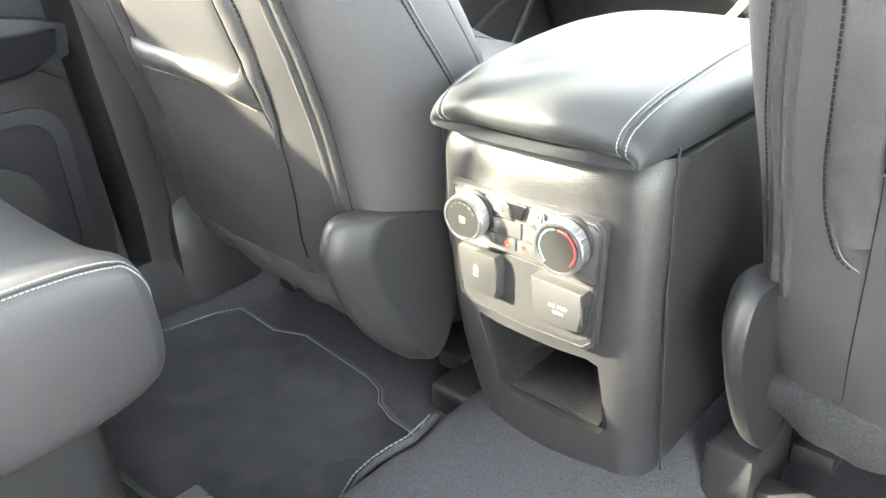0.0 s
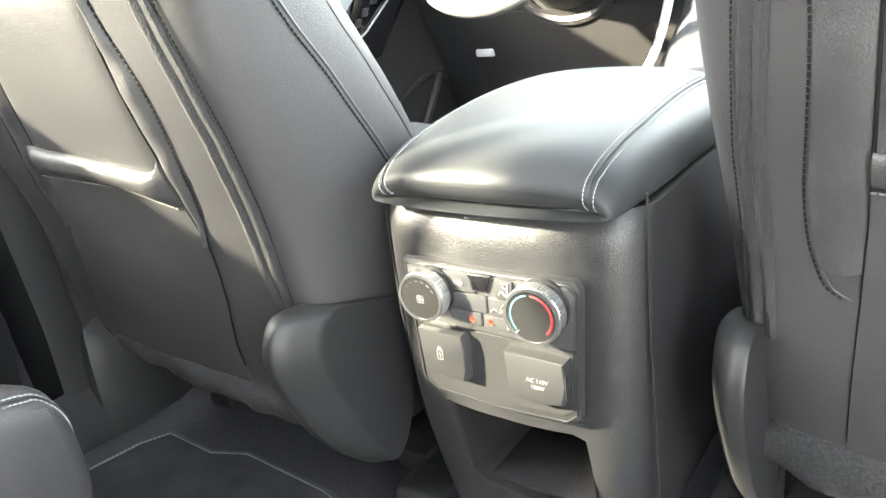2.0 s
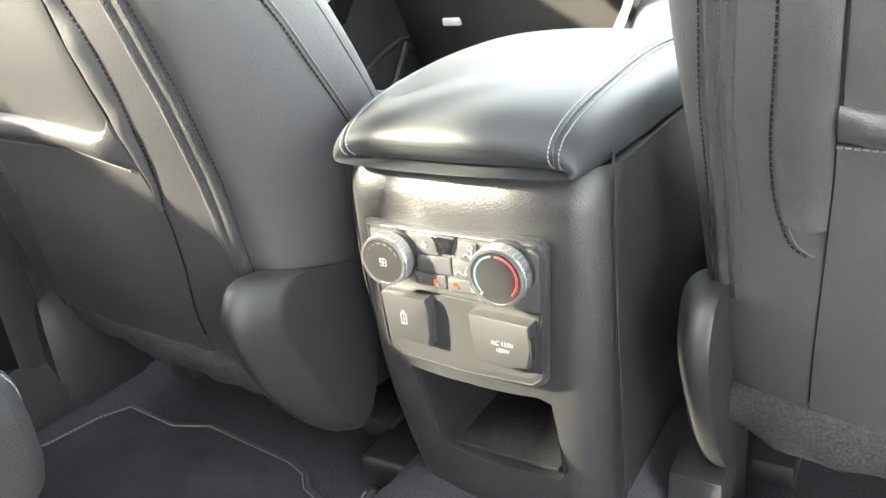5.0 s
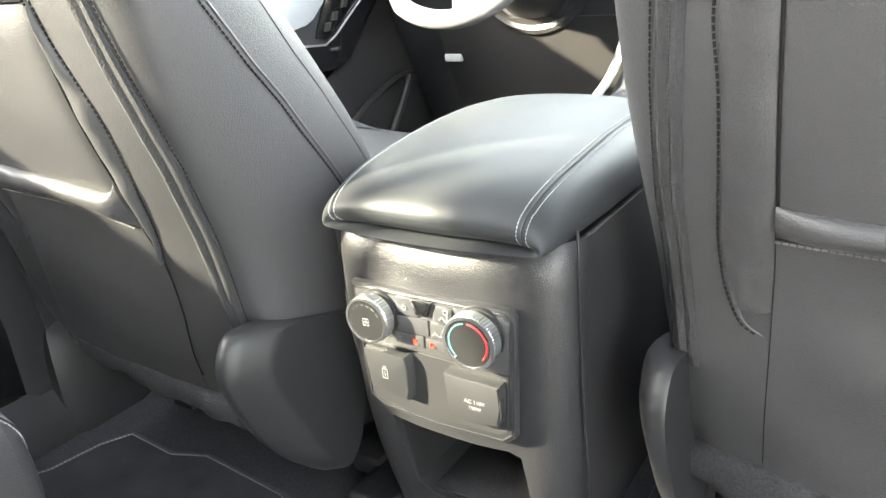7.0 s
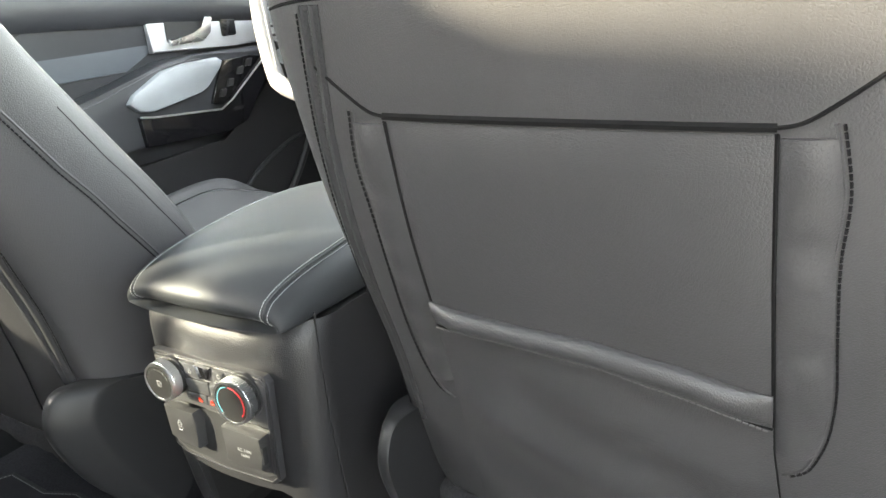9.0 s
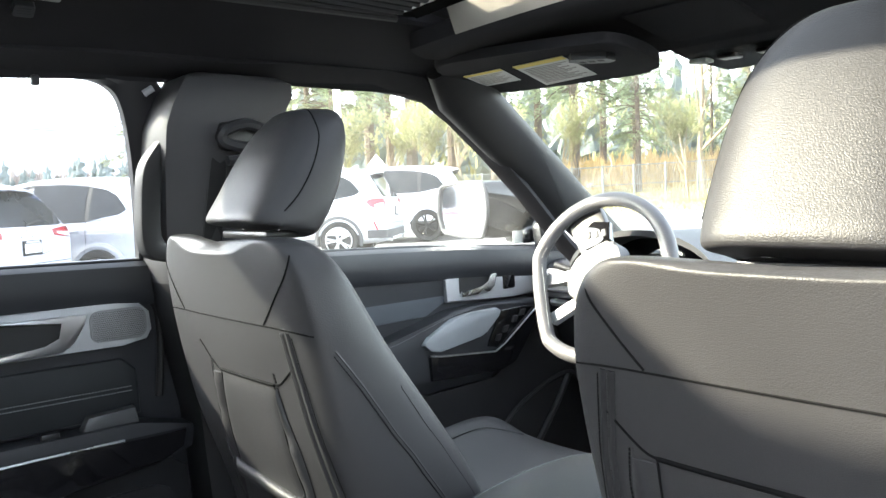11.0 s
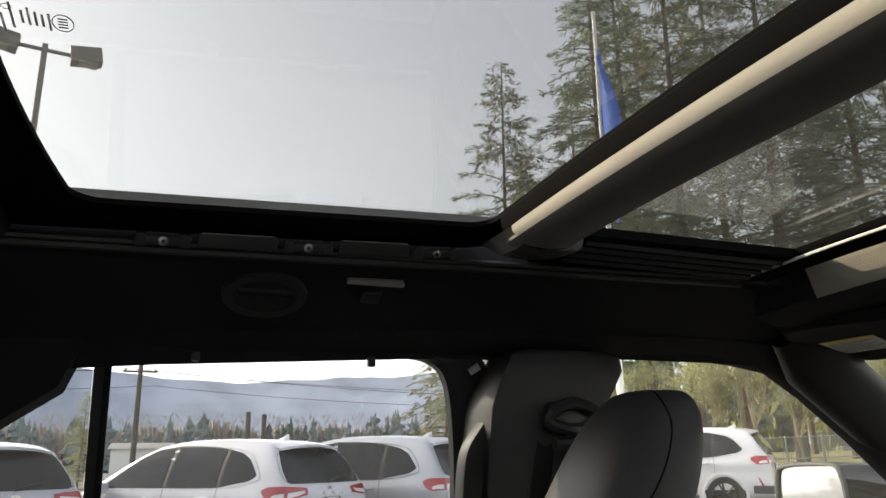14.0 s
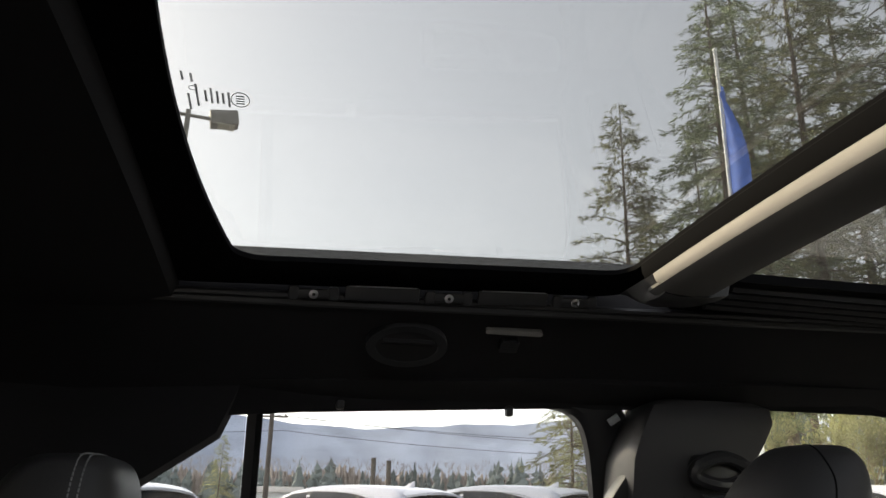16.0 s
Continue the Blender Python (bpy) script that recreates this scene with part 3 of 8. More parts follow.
    # header over the front window
    tagged(part(f"roof_rail_{nm}", loft([[(s * x, y, z) for x, z in (((0.60, 1.50 + b), (0.655, 1.475 + b), (0.70, 1.475 + b), (0.72, 1.54 + b), (0.62, 1.56 + b)) if y < 0.47 else ((0.632, 1.495 + b), (0.652, 1.478 + b), (0.676, 1.478 + b), (0.69, 1.51 + b), (0.645, 1.52 + b)))] for y, b in ((-2.0, -0.03), (-1.2, 0.0), (-0.7, 0.010), (-0.4, 0.022), (-0.2, 0.030), (0.02, 0.032), (0.12, 0.040), (0.35, 0.045), (0.45, 0.036), (0.50, 0.018), (0.58, -0.030), (0.68, -0.105), (0.80, -0.205), (0.95, -0.345), (1.10, -0.46))]), HEADLINER), "black roof rail trim above the windows", "rail", kind="structure")
    # sill
    tagged(part(f"sill_{nm}", loft([[(s * x, y, z) for x, z in ((0.70, 0.40), (0.70, 0.46), (0.73, 0.50), (0.80, 0.48), (0.84, 0.40))] for y in (-1.1, 1.1)]), PLASTIC), "black plastic door sill", "sill", kind="structure")

for s, nm in ((-1, "left"), (1, "right")):
    tagged(part(f"pillar_foot_{nm}", box((0.05, 0.44, 0.80), (s * 0.875, 0.05, 0.78), 0.01), PLASTIC), "black body panel behind the pillar trim", "panel", kind="structure")

# closing panels behind and in front
tagged(part("wall_rear", sheet([[(x, -2.0, z) for x in (-0.8, -0.4, 0, 0.4, 0.8)] for z in (0.40, 0.8, 1.08)], 0.05, (0, -1, 0)), PLASTIC), "black plastic tailgate trim", "tailgate", kind="structure")
# unseen pane, added to let sky light onto the seat backs
ob = tagged(part("window_2", sheet([[(x, -2.03, z) for x in (-0.70, -0.35, 0, 0.35, 0.70)] for z in (1.07, 1.28, 1.50)], 0.005, (0, -1, 0)), DARK_TINT), "tinted tailgate window", "window", kind="structure")
ob.visible_shadow = False
tagged(part("wall_front", sheet([[(x, 1.30, z) for x in (-0.8, -0.4, 0, 0.4, 0.8)] for z in (0.40, 0.8, 1.10)], 0.05, (0, 1, 0)), PLASTIC), "black bulkhead under the dashboard", "bulkhead", kind="structure")
for s, nm in ((-1, "left"), (1, "right")):
    tagged(part(f"quarter_panel_{nm}", sheet([[(s * 0.78, y, z) for y in (-2.0, -1.5, -1.05)] for z in (0.40, 0.8, 1.14)], 0.06, (s, 0, 0)), PLASTIC), "black rear quarter trim", "panel", kind="structure")
    tagged(part(f"quarter_upper_{nm}", sheet([[(s * (side_x(z)), y, z) for y in (-2.0, -1.5, -1.2)] for z in (1.43, 1.5)], 0.05, (s, 0, 0)), HEADLINER), "black upper rear quarter trim", "panel", kind="structure")
    tagged(part(f"pillar_d_{nm}", loft([[side_pt(s, y, z, o) for y, o in ((-1.86, -0.02), (-2.02, -0.02), (-2.02, 0.05), (-1.86, 0.05))] for z in (1.45, 1.30, 1.10)]), HEADLINER), "black rearmost pillar trim", "pillar", kind="structure")
    # likewise unseen, added as an opening for light from the rear
    ob = tagged(part(f"quarter_glass_{nm}", sheet([[(s * (side_x(z) + 0.026), y, z) for z in (1.12, 1.3, 1.45)] for y in (-1.9, -1.55, -1.22)], 0.004, (s, 0, 0)), DARK_TINT), "tinted rear quarter glass", "window", kind="structure")
    ob.visible_shadow = False

# unseen bonnet ahead of the windscreen, added to block light bounced off the ground
BODY_PAINT = material("dark_body_paint", (0.03, 0.031, 0.034), 0.3, coat=0.6, spread=0.05)
bon = [[(x, y, z - 0.06 * (x / 0.85) ** 4 * (1 + y * 0.3)) for x in [-0.88 + 1.76 * k / 16 for k in range(17)]] for y, z in ((1.30, 1.03), (1.5, 1.045), (1.9, 1.02), (2.25, 0.97), (2.4, 0.90), (2.45, 0.6))]
tagged(part("bonnet", sheet(bon, 0.02, (0, 0, -1)), BODY_PAINT), "unseen dark bonnet, added to block light from the ground", "bonnet", kind="structure")

# windscreen
ws = [[(x, 0.60 + (1.30 - 0.60) * k / 6 - 0.25 * x * x * (k / 6), 1.54 - (1.54 - 1.08) * k / 6 - 0.05 * x * x) for x in [-0.68 + 1.36 * j / 12 for j in range(13)]] for k in range(7)]
ob = tagged(part("window_1", sheet(ws, 0.005, (0, 0, 1)), WINDOW_GLASS), "clear sloping windscreen glass", "windscreen", kind="structure")
ob.visible_shadow = False


ONCE = {}


def material_once(name, *a, **k):
    if name not in ONCE:
        ONCE[name] = material(name, *a, **k)
    return ONCE[name]


# ---- front seats ----
SEAT_RINGS = ((0.585, 0.195, 0.20), (0.62, 0.205, 0.23), (0.70, 0.222, 0.25), (0.80, 0.236, 0.252), (0.87, 0.243, 0.245), (0.95, 0.246, 0.215), (1.02, 0.246, 0.175), (1.09, 0.243, 0.135), (1.14, 0.237, 0.112), (1.185, 0.222, 0.093), (1.207, 0.200, 0.078), (1.219, 0.175, 0.058), (1.223, 0.14, 0.035))


def sheet_pair(top, low):
    """A padded panel between an upper and a lower grid of points."""
    bm = bmesh.new()
    t = [[bm.verts.new(p) for p in row] for row in top]
    l = [[bm.verts.new(p) for p in row] for row in low]
    r, c = len(t), len(t[0])
    for i in range(r - 1):
        for j in range(c - 1):
            bm.faces.new((t[i][j], t[i][j + 1], t[i + 1][j + 1], t[i + 1][j]))
            bm.faces.new((l[i][j], l[i + 1][j], l[i + 1][j + 1], l[i][j + 1]))
    edge = [(i, 0) for i in range(r)] + [(r - 1, j) for j in range(1, c)] + [(i, c - 1) for i in range(r - 2, -1, -1)] + [(0, j) for j in range(c - 2, 0, -1)]
    for a, b in zip(edge, edge[1:] + edge[:1]):
        bm.faces.new((t[a[0]][a[1]], t[b[0]][b[1]], l[b[0]][b[1]], l[a[0]][a[1]]))
    return bm


def skin(ob):
    """The finished surface of a part, for laying seams and thread on it."""
    bpy.context.view_layer.update()
    ev = ob.evaluated_get(bpy.context.evaluated_depsgraph_get())

    def hit(start, way, off=0.0):
        ok, p, n, _ = ev.ray_cast(Vector(start), Vector(way).normalized())
        return p + n * off if ok else None
    return hit


def rim_line(line):
    return [p for p in line if p is not None]


def front_seat(at, label, bend, head_y, head_z, inner, tall=1.0):
    """bend: how far the upper back still leans; head_y, head_z, tall: where and how high the headrest is set."""
    seat = thing("front_seat", label, "car seat", "front seats", at=at)

    def rear_y(z):
        return 0.012 - 0.335 * (min(z, 0.96) - 0.60) - bend * max(0.0, z - 0.96)
    half = [(0.0, 0.0), (0.30, 0.001), (0.50, 0.004), (0.66, 0.009), (0.80, 0.017), (0.90, 0.030), (0.955, 0.050), (0.985, 0.085), (1.0, 0.12), (1.0, 0.155), (0.985, 0.185), (0.94, 0.21), (0.85, 0.222), (0.74, 0.212), (0.62, 0.185), (0.45, 0.168), (0.2, 0.16), (0.0, 0.158)]
    rings = []
    for z, w, d in SEAT_RINGS:
        wing = max(0.0, (z - 1.13) / 0.093)
        grown = w + float(np.interp(z, (0.585, 0.62, 0.70, 0.80, 0.87), (0.046, 0.044, 0.026, 0.008, 0.0)))
        square = min(1.0, max(0.0, (0.78 - z) / 0.08))
        pts = [(a, rear_y(z) + b * (1 - 0.6 * square * (b < 0.1)) * d / 0.222, z + (0.024 if inner > 0 else 0.008) * wing * min(1, max(0, (a * w - 0.075) / 0.06))) for a, b in half]
        right, left = (w, grown) if inner > 0 else (grown, w)
        rings.append([(a * right, b, c) for a, b, c in pts] + [(-a * left, b, c) for a, b, c in pts[-2:0:-1]])
    back = part("backrest", loft(rings), LEATHER, seat, "black grained leather backrest")
    mod = back.modifiers.new("soft", "SUBSURF")
    mod.levels = mod.render_levels = 2
    hit = skin(back)
    on_back = lambda x, z, off=0.0: hit((x, -1.5, z), (0, 1, 0), off) or Vector((x, rear_y(z), z))
    on_side = lambda y, z, s, off=0.0: hit((s * 1.0, y, z), (-s, 0, 0), off)
    zz = lambda a, b, n: [a + (b - a) * k / n for k in range(n + 1)]
    outer = -inner
    is_driver = inner > 0
    # where the rear panel ends towards either side, and where the dark stitches run beside it
    if is_driver:
        ends = {1: ((0.60, 0.066), (0.666, 0.081), (0.73, 0.108), (0.776, 0.122), (0.80, 0.1265), (1.05, 0.1265)),
                -1: ((0.60, 0.197), (0.637, 0.184), (0.81, 0.086), (0.90, 0.050), (1.05, 0.026))}
        thread_line = {1: ((1.062, 0.130), (1.03, 0.135), (1.004, 0.140), (0.978, 0.147), (0.951, 0.152), (0.92, 0.152), (0.883, 0.147), (0.845, 0.141), (0.815, 0.133), (0.795, 0.125)),
                       -1: ((1.06, 0.058), (1.0, 0.065), (0.93, 0.078), (0.88, 0.094), (0.845, 0.106), (0.81, 0.104), (0.79, 0.097))}
        rim_top = ((-0.10, 0.899), (-0.05, 0.897), (0.02, 0.891), (0.076, 0.883), (0.112, 0.877), (0.121, 0.880), (0.128, 0.889))
        rim_low = ((-0.10, 0.868), (-0.038, 0.866), (0.064, 0.862), (0.097, 0.851), (0.127, 0.841))
        zip_line = ((0.735, 0.176), (0.764, 0.179), (0.832, 0.187), (0.904, 0.193), (0.954, 0.192), (0.992, 0.188), (1.05, 0.182), (1.122, 0.172))
    else:
        ends = {-1: ((0.60, 0.136), (0.69, 0.134), (0.78, 0.130), (0.84, 0.1275), (1.05, 0.1265)), 1: ((0.60, 0.150), (0.80, 0.130), (1.05, 0.1265))}
        thread_line = {s: ((1.048, 0.158), (1.008, 0.164), (0.962, 0.162), (0.903, 0.164), (0.86, 0.166), (0.823, 0.164), (0.80, 0.159), (0.783, 0.152), (0.775, 0.140)) for s in (-1, 1)}
        rim_top = ((-0.128, 0.889), (-0.069, 0.886), (0.008, 0.882), (0.076, 0.871), (0.128, 0.855))
        rim_low = ((-0.128, 0.866), (-0.061, 0.864), (0.013, 0.858), (0.079, 0.842), (0.128, 0.825))
        zip_line = ((0.735, 0.196), (0.80, 0.197), (0.88, 0.199), (0.96, 0.194), (1.03, 0.188), (1.122, 0.172))
    table = lambda z, rows: float(np.interp(z, [r[0] for r in sorted(rows)], [r[1] for r in sorted(rows)]))
    edge_x = lambda s, z: s * table(z, ends[s])
    # near-black: the shade in the stitch holes is put into the thread's colour
    HOLE_DARK_THREAD = material_once("hole_dark_thread", (0.010, 0.010, 0.011), 0.85, spec=0.1)
    # zip tape along the inner rear corner, with its two woven bands and the groove between them
    tape, under = [], []
    for z in zz(0.725, 1.122, 60):
        x0 = table(z, zip_line)
        tape.append([on_back(inner * (x0 + 0.0032 * k), z, o) for k, o in ((-3, 0.0006), (-2, 0.0026), (-1, 0.0022), (0, 0.0002), (1, 0.0022), (2, 0.0026), (3, 0.0006))])
        under.append([on_back(inner * (x0 + 0.0032 * k), z, -0.002) for k in range(-3, 4)])
    part("zip", sheet_pair(tape, under), material_once("zip_tape", (0.030, 0.030, 0.032), 0.8, spec=0.2, grain=1.0, grain_size=420), seat, "woven dark zip strip")
    tagged(part("zip_teeth", stitches([r[3] for r in tape], 0.0030, 0.0007), material_once("zip_teeth", (0.028, 0.028, 0.030), 0.5), seat), kind="stuff")
    tagged(part("stitching", stitches([r[6] + Vector((inner * 0.003, 0.0005, 0)) for r in tape], 0.0046, 0.0007), HOLE_DARK_THREAD, seat), kind="stuff")
    for s in (-1, 1):
        # side seams with thread, from the yoke forward down
        side_y = lambda z: float(np.interp(z, (0.72, 0.80, 0.87, 0.913, 0.946, 0.98, 1.054, 1.10), (0.165, 0.125, 0.075, 0.043, 0.020, -0.007, -0.056, -0.088)))
        fl = rim_line([on_side(side_y(z), z, s, -0.0003) for z in zz(0.74, 1.10, 44)])
        part("piping", tube(fl, 0.0017, 6), LEATHER, seat)
        tagged(part("stitching", stitches([p + Vector((s * 0.0006, -0.005, -0.003)) for p in fl], 0.0050, 0.0010), HOLE_DARK_THREAD, seat), kind="stuff")
        edge = rim_line([on_side(side_y(z) + 0.052, z, s, -0.0002) for z in zz(0.76, 1.04, 34)])
        part("piping", tube(edge, 0.0013, 6), LEATHER, seat)
        tagged(part("stitching", stitches([p + Vector((s * 0.0004, -0.004, -0.002)) for p in edge], 0.0050, 0.0007), HOLE_DARK_THREAD, seat), kind="stuff")
        # shoulder seam from the yoke up over the top
        sh = rim_line([on_back(s * x, z, 0.0003) for x, z in ((0.128, 1.129), (0.145, 1.146), (0.168, 1.171), (0.186, 1.192), (0.194, 1.210), (0.193, 1.222)) if hit((s * x, -1.5, z), (0, 1, 0), 0.0003)])
        part("seam", tube(curve_points(sh, 4), 0.0013, 6), SEAM, seat)
        # soft strip beside the pocket, with a line of dark stitches
        rear = curve_points([on_back(s * x, z, 0.0004) for z, x in thread_line[s]], 8)
        tagged(part("stitching", stitches(rear, 0.0048, 0.0010), HOLE_DARK_THREAD, seat), kind="stuff")
        part("piping", tube([p + Vector((-s * 0.0036, 0.0004, 0.0004)) for p in rear], 0.0015, 6), LEATHER, seat)
        gus, low = [], []
        for z in zz(0.80, 1.040, 40):
            x0, x1 = abs(edge_x(s, z)) + 0.001, table(z, thread_line[s]) - 0.002
            row = [x0 + (x1 - x0) * k / 6 for k in range(7)]
            fold = 0.0011 * math.sin(z * 88 + 0.6) + 0.0008 * math.sin(z * 171 + 2.0)
            lift = [0.0002 + (0.0044 + fold) * math.sin(math.pi * k / 6) ** 0.7 for k in range(7)]
            gus.append([on_back(s * x, z, o) for x, o in zip(row, lift)])
            low.append([on_back(s * x, z, -0.003) for x in row])
        part("side_strip", sheet_pair(gus, low), LEATHER, seat, "soft creased leather strip beside the pocket")
        part("seam", tube([on_back(edge_x(s, z), z, 0.0002) for z in zz(0.635, 1.042, 30)], 0.0015, 6), SEAM, seat)
        hem = abs(edge_x(s, 1.045))
        part("seam", tube(curve_points([on_back(s * x, z, 0.0) for x, z in ((hem - 0.004, 1.045), (hem + 0.012, 1.048), (hem + 0.030, 1.060), (hem + 0.05, 1.076), (hem + 0.06, 1.084))], 5), 0.0014, 6), SEAM, seat)
        # recliner cover: a flange with a sloping rear face and a flat cheek
        if s != inner:
            continue
        out = [(p.x, p.y) for p in curve_points([(-0.054, 0.739, 0), (-0.019, 0.736, 0), (0.044, 0.72, 0), (0.092, 0.700, 0), (0.100, 0.655, 0), (0.090, 0.58, 0), (0.068, 0.535, 0), (0.036, 0.527, 0), (0.004, 0.553, 0), (-0.024, 0.586, 0), (-0.047, 0.623, 0), (-0.066, 0.667, 0), (-0.074, 0.70, 0), (-0.069, 0.724, 0)], 4, True)]
        cheek = []
        for y, z in out:
            w = min(1.0, max(0.0, (0.06 - y) / 0.10))
            cheek.append((y + 0.034 * w + (0.015 - y) * 0.05, z + (0.64 - z) * 0.04 - 0.006 * w * (z > 0.70)))
        rings = [[(s * (0.196 + d), a + (c - a) * f, b + (e - b) * f) for (a, b), (c, e) in zip(out, cheek)] for d, f in ((0.0, 0.12), (0.0, 0.03), (0.002, 0.0), (0.009, 0.0), (0.013, 0.05), (0.021, 0.38), (0.028, 0.76), (0.0312, 0.93), (0.0326, 1.0))]
        rings += [[(s * 0.2292, 0.04 + (y - 0.04) * f, 0.635 + (z - 0.635) * f) for y, z in cheek] for f in (0.93, 0.7)]
        bmr = loft(rings)
        part("recliner_cover", bmr, SEAT_PLASTIC, seat, "smooth black plastic recliner cover")
    # yoke and band seams across the back
    xs = [-0.22 + 0.44 * k / 44 for k in range(45)]
    part("seam", tube([on_back(x, 1.127 - 0.004 * (x / 0.2) ** 6, -0.0002) for x in xs], 0.0013, 6), SEAM, seat)
    xl, xr = edge_x(-1, 1.045), edge_x(1, 1.045)
    # thicker dark tube painting the shadow line along the panel's top
    part("seam", tube([on_back(xl + (xr - xl) * k / 24, 1.0455, 0.0003) for k in range(25)], 0.0028, 6), SEAM, seat)
    # padded panel above the pocket
    us = [-1 + 2 * k / 30 for k in range(31)]
    span = lambda u, v: edge_x(-1, v) + (edge_x(1, v) - edge_x(-1, v)) * (u + 1) / 2
    vs = [0.852 + 0.190 * k / 14 for k in range(15)]
    puff = lambda u, k: 0.0003 + 0.0036 * (1 - abs(u) ** 10) ** 0.6 * min(1, (14 - k) / 1.2 + 0.02)
    part("back_panel", sheet_pair([[on_back(span(u, v), v, puff(u, k)) for u in us] for k, v in enumerate(vs)], [[on_back(span(u, v), v, -0.002) for u in us] for v in vs]), LEATHER, seat, "black leather panel above the pocket")

    # slack pocket with a soft rolled rim
    def pocket(u, f, low_z, o):
        z = 0.60 + (low_z - 0.60) * f
        x = span(u, z)
        full = (1 - abs(u) ** 4)
        sag_ = 0.006 * full * math.sin(math.pi * min(1.0, f * 1.05)) ** 0.8
        w = 0.16 if is_driver else 1.0
        fold = w * full * f * (0.0050 * math.sin(30 * x + 62 * z + 0.6) * math.sin(math.pi * f) + 0.0030 * math.sin(-44 * x + 40 * z) * f)
        return on_back(x, z, 0.0025 + sag_ + fold if o else -0.002)
    fs = [k / 22 for k in range(23)]
    lows = [table(span(u, 0.86), rim_low) for u in us]
    part("map_pocket", sheet_pair([[pocket(u, f, lz, True) for u, lz in zip(us, lows)] for f in fs], [[pocket(u, f, lz, False) for u, lz in zip(us, lows)] for f in fs]), LEATHER, seat, "slack black leather map pocket")
    roll_rows = []
    for f, o in ((0.0, 0.0012), (-0.03, 0.0055), (0.02, 0.0095), (0.14, 0.0125), (0.32, 0.0140), (0.52, 0.0132), (0.72, 0.0108), (0.88, 0.0075), (1.0, 0.0040)):
        row = []
        for u, lz in zip(us, lows):
            x = span(u, 0.875)
            top = table(x, rim_top)
            taper = min(1.0, 0.30 + 4.0 * (1 - abs(u)))
            row.append(on_back(x, top + (lz - top) * f, 0.0012 + o * taper))
        roll_rows.append(row)
    part("pocket_rim", sheet_pair(roll_rows, [[p + Vector((0, 0.004 + 0.010 * min(r, 8 - r) / 4, 0)) for p in row] for r, row in enumerate(roll_rows)]), LEATHER, seat, "soft rolled leather rim of the pocket")
    seam_line = [on_back(span(u, 0.86), lz, 0.0036) for u, lz in zip(us, lows)]
    part("seam", tube(seam_line, 0.0009, 6), SEAM, seat)
    tagged(part("stitching", stitches([p + Vector((0, -0.0006, -0.0022)) for p in seam_line], 0.0046, 0.0008), material_once("rim_thread", (0.09, 0.09, 0.09), 0.7), seat), kind="stuff")
    # carpet flap under the backrest
    if is_driver:
        flap_top = ((-0.246, 0.636), (-0.129, 0.628), (-0.03, 0.620), (0.08, 0.606), (0.145, 0.601), (0.176, 0.598))
        flap_low = ((-0.246, 0.624), (-0.095, 0.592), (-0.04, 0.580), (0.024, 0.577), (0.09, 0.574), (0.176, 0.563))
    else:
        flap_top = ((-0.204, 0.622), (-0.19, 0.628), (-0.127, 0.627), (0.1, 0.622), (0.24, 0.634))
        flap_low = ((-0.204, 0.596), (-0.164, 0.581), (-0.09, 0.574), (0.1, 0.574), (0.24, 0.612))
    fx0, fx1 = flap_top[0][0], flap_top[-1][0]
    rows = []
    for f, dy in ((-0.08, 0.010), (0.0, -0.004), (0.10, -0.009), (0.45, -0.011), (0.85, -0.008), (1.0, -0.001), (1.05, 0.012), (0.95, 0.040)):
        row = []
        for k in range(41):
            x = fx0 + (fx1 - fx0) * k / 40
            t, l = table(x, flap_top), table(x, flap_low)
            wave = 0.0016 * math.sin(x * 61) + 0.0012 * math.sin(x * 137 + 1)
            wrap = 0.045 * max(0.0, (abs(x) - 0.15) / 0.1) ** 2 if x * outer > 0 else 0.006 * max(0.0, (abs(x) - 0.145) / 0.045) ** 2
            row.append((x, 0.007 + dy * 0.6 + wave + wrap, t + (l - t) * f + wave * 0.6))
        rows.append(row)
    part("carpet_flap", sheet(rows, 0.006, (0, 1, 0.25)), material_once("flap_carpet", (0.028, 0.028, 0.030), 0.95, grain=1.0, grain_size=330, spread=0.35, spec=0.1, stain_size=420), seat, "charcoal carpet flap under the backrest")
    if is_driver:
        part("tag", box((0.0025, 0.0012, 0.0025), (0.174, -0.0015, 0.572), 0.0004), RED, seat, "tiny red fabric tag")
    # cushion
    rings = []
    for y, w, z0, z1 in ((0.13, 0.20, 0.62, 0.70), (0.16, 0.235, 0.60, 0.745), (0.25, 0.25, 0.59, 0.765), (0.4, 0.258, 0.59, 0.775), (0.55, 0.258, 0.60, 0.79), (0.62, 0.25, 0.62, 0.785), (0.655, 0.23, 0.65, 0.75)):
        hf = [(0, z1 - 0.03), (0.5 * w, z1 - 0.026), (0.70 * w, z1 - 0.012), (0.86 * w, z1), (0.97 * w, z1 - 0.022), (w, z1 - 0.06), (0.97 * w, z0 + 0.02), (0.9 * w, z0), (0, z0)]
        rings.append([(x, y, z) for x, z in hf] + [(-x, y, z) for x, z in hf[-2:0:-1]])
    cush = part("cushion", loft(rings), LEATHER, seat, "black leather seat cushion")
    mod = cush.modifiers.new("soft", "SUBSURF")
    mod.levels = mod.render_levels = 2
    down = skin(cush)
    for s in (-1, 1):
        line = rim_line([down((p.x, p.y, 1.5), (0, 0, -1), 0.0004) for p in curve_points([(s * 0.165, 0.24, 0), (s * 0.17, 0.3, 0), (s * 0.175, 0.45, 0), (s * 0.165, 0.55, 0), (s * 0.10, 0.60, 0)], 8)])
        part("seam", tube(line, 0.0018, 6), SEAM, seat)
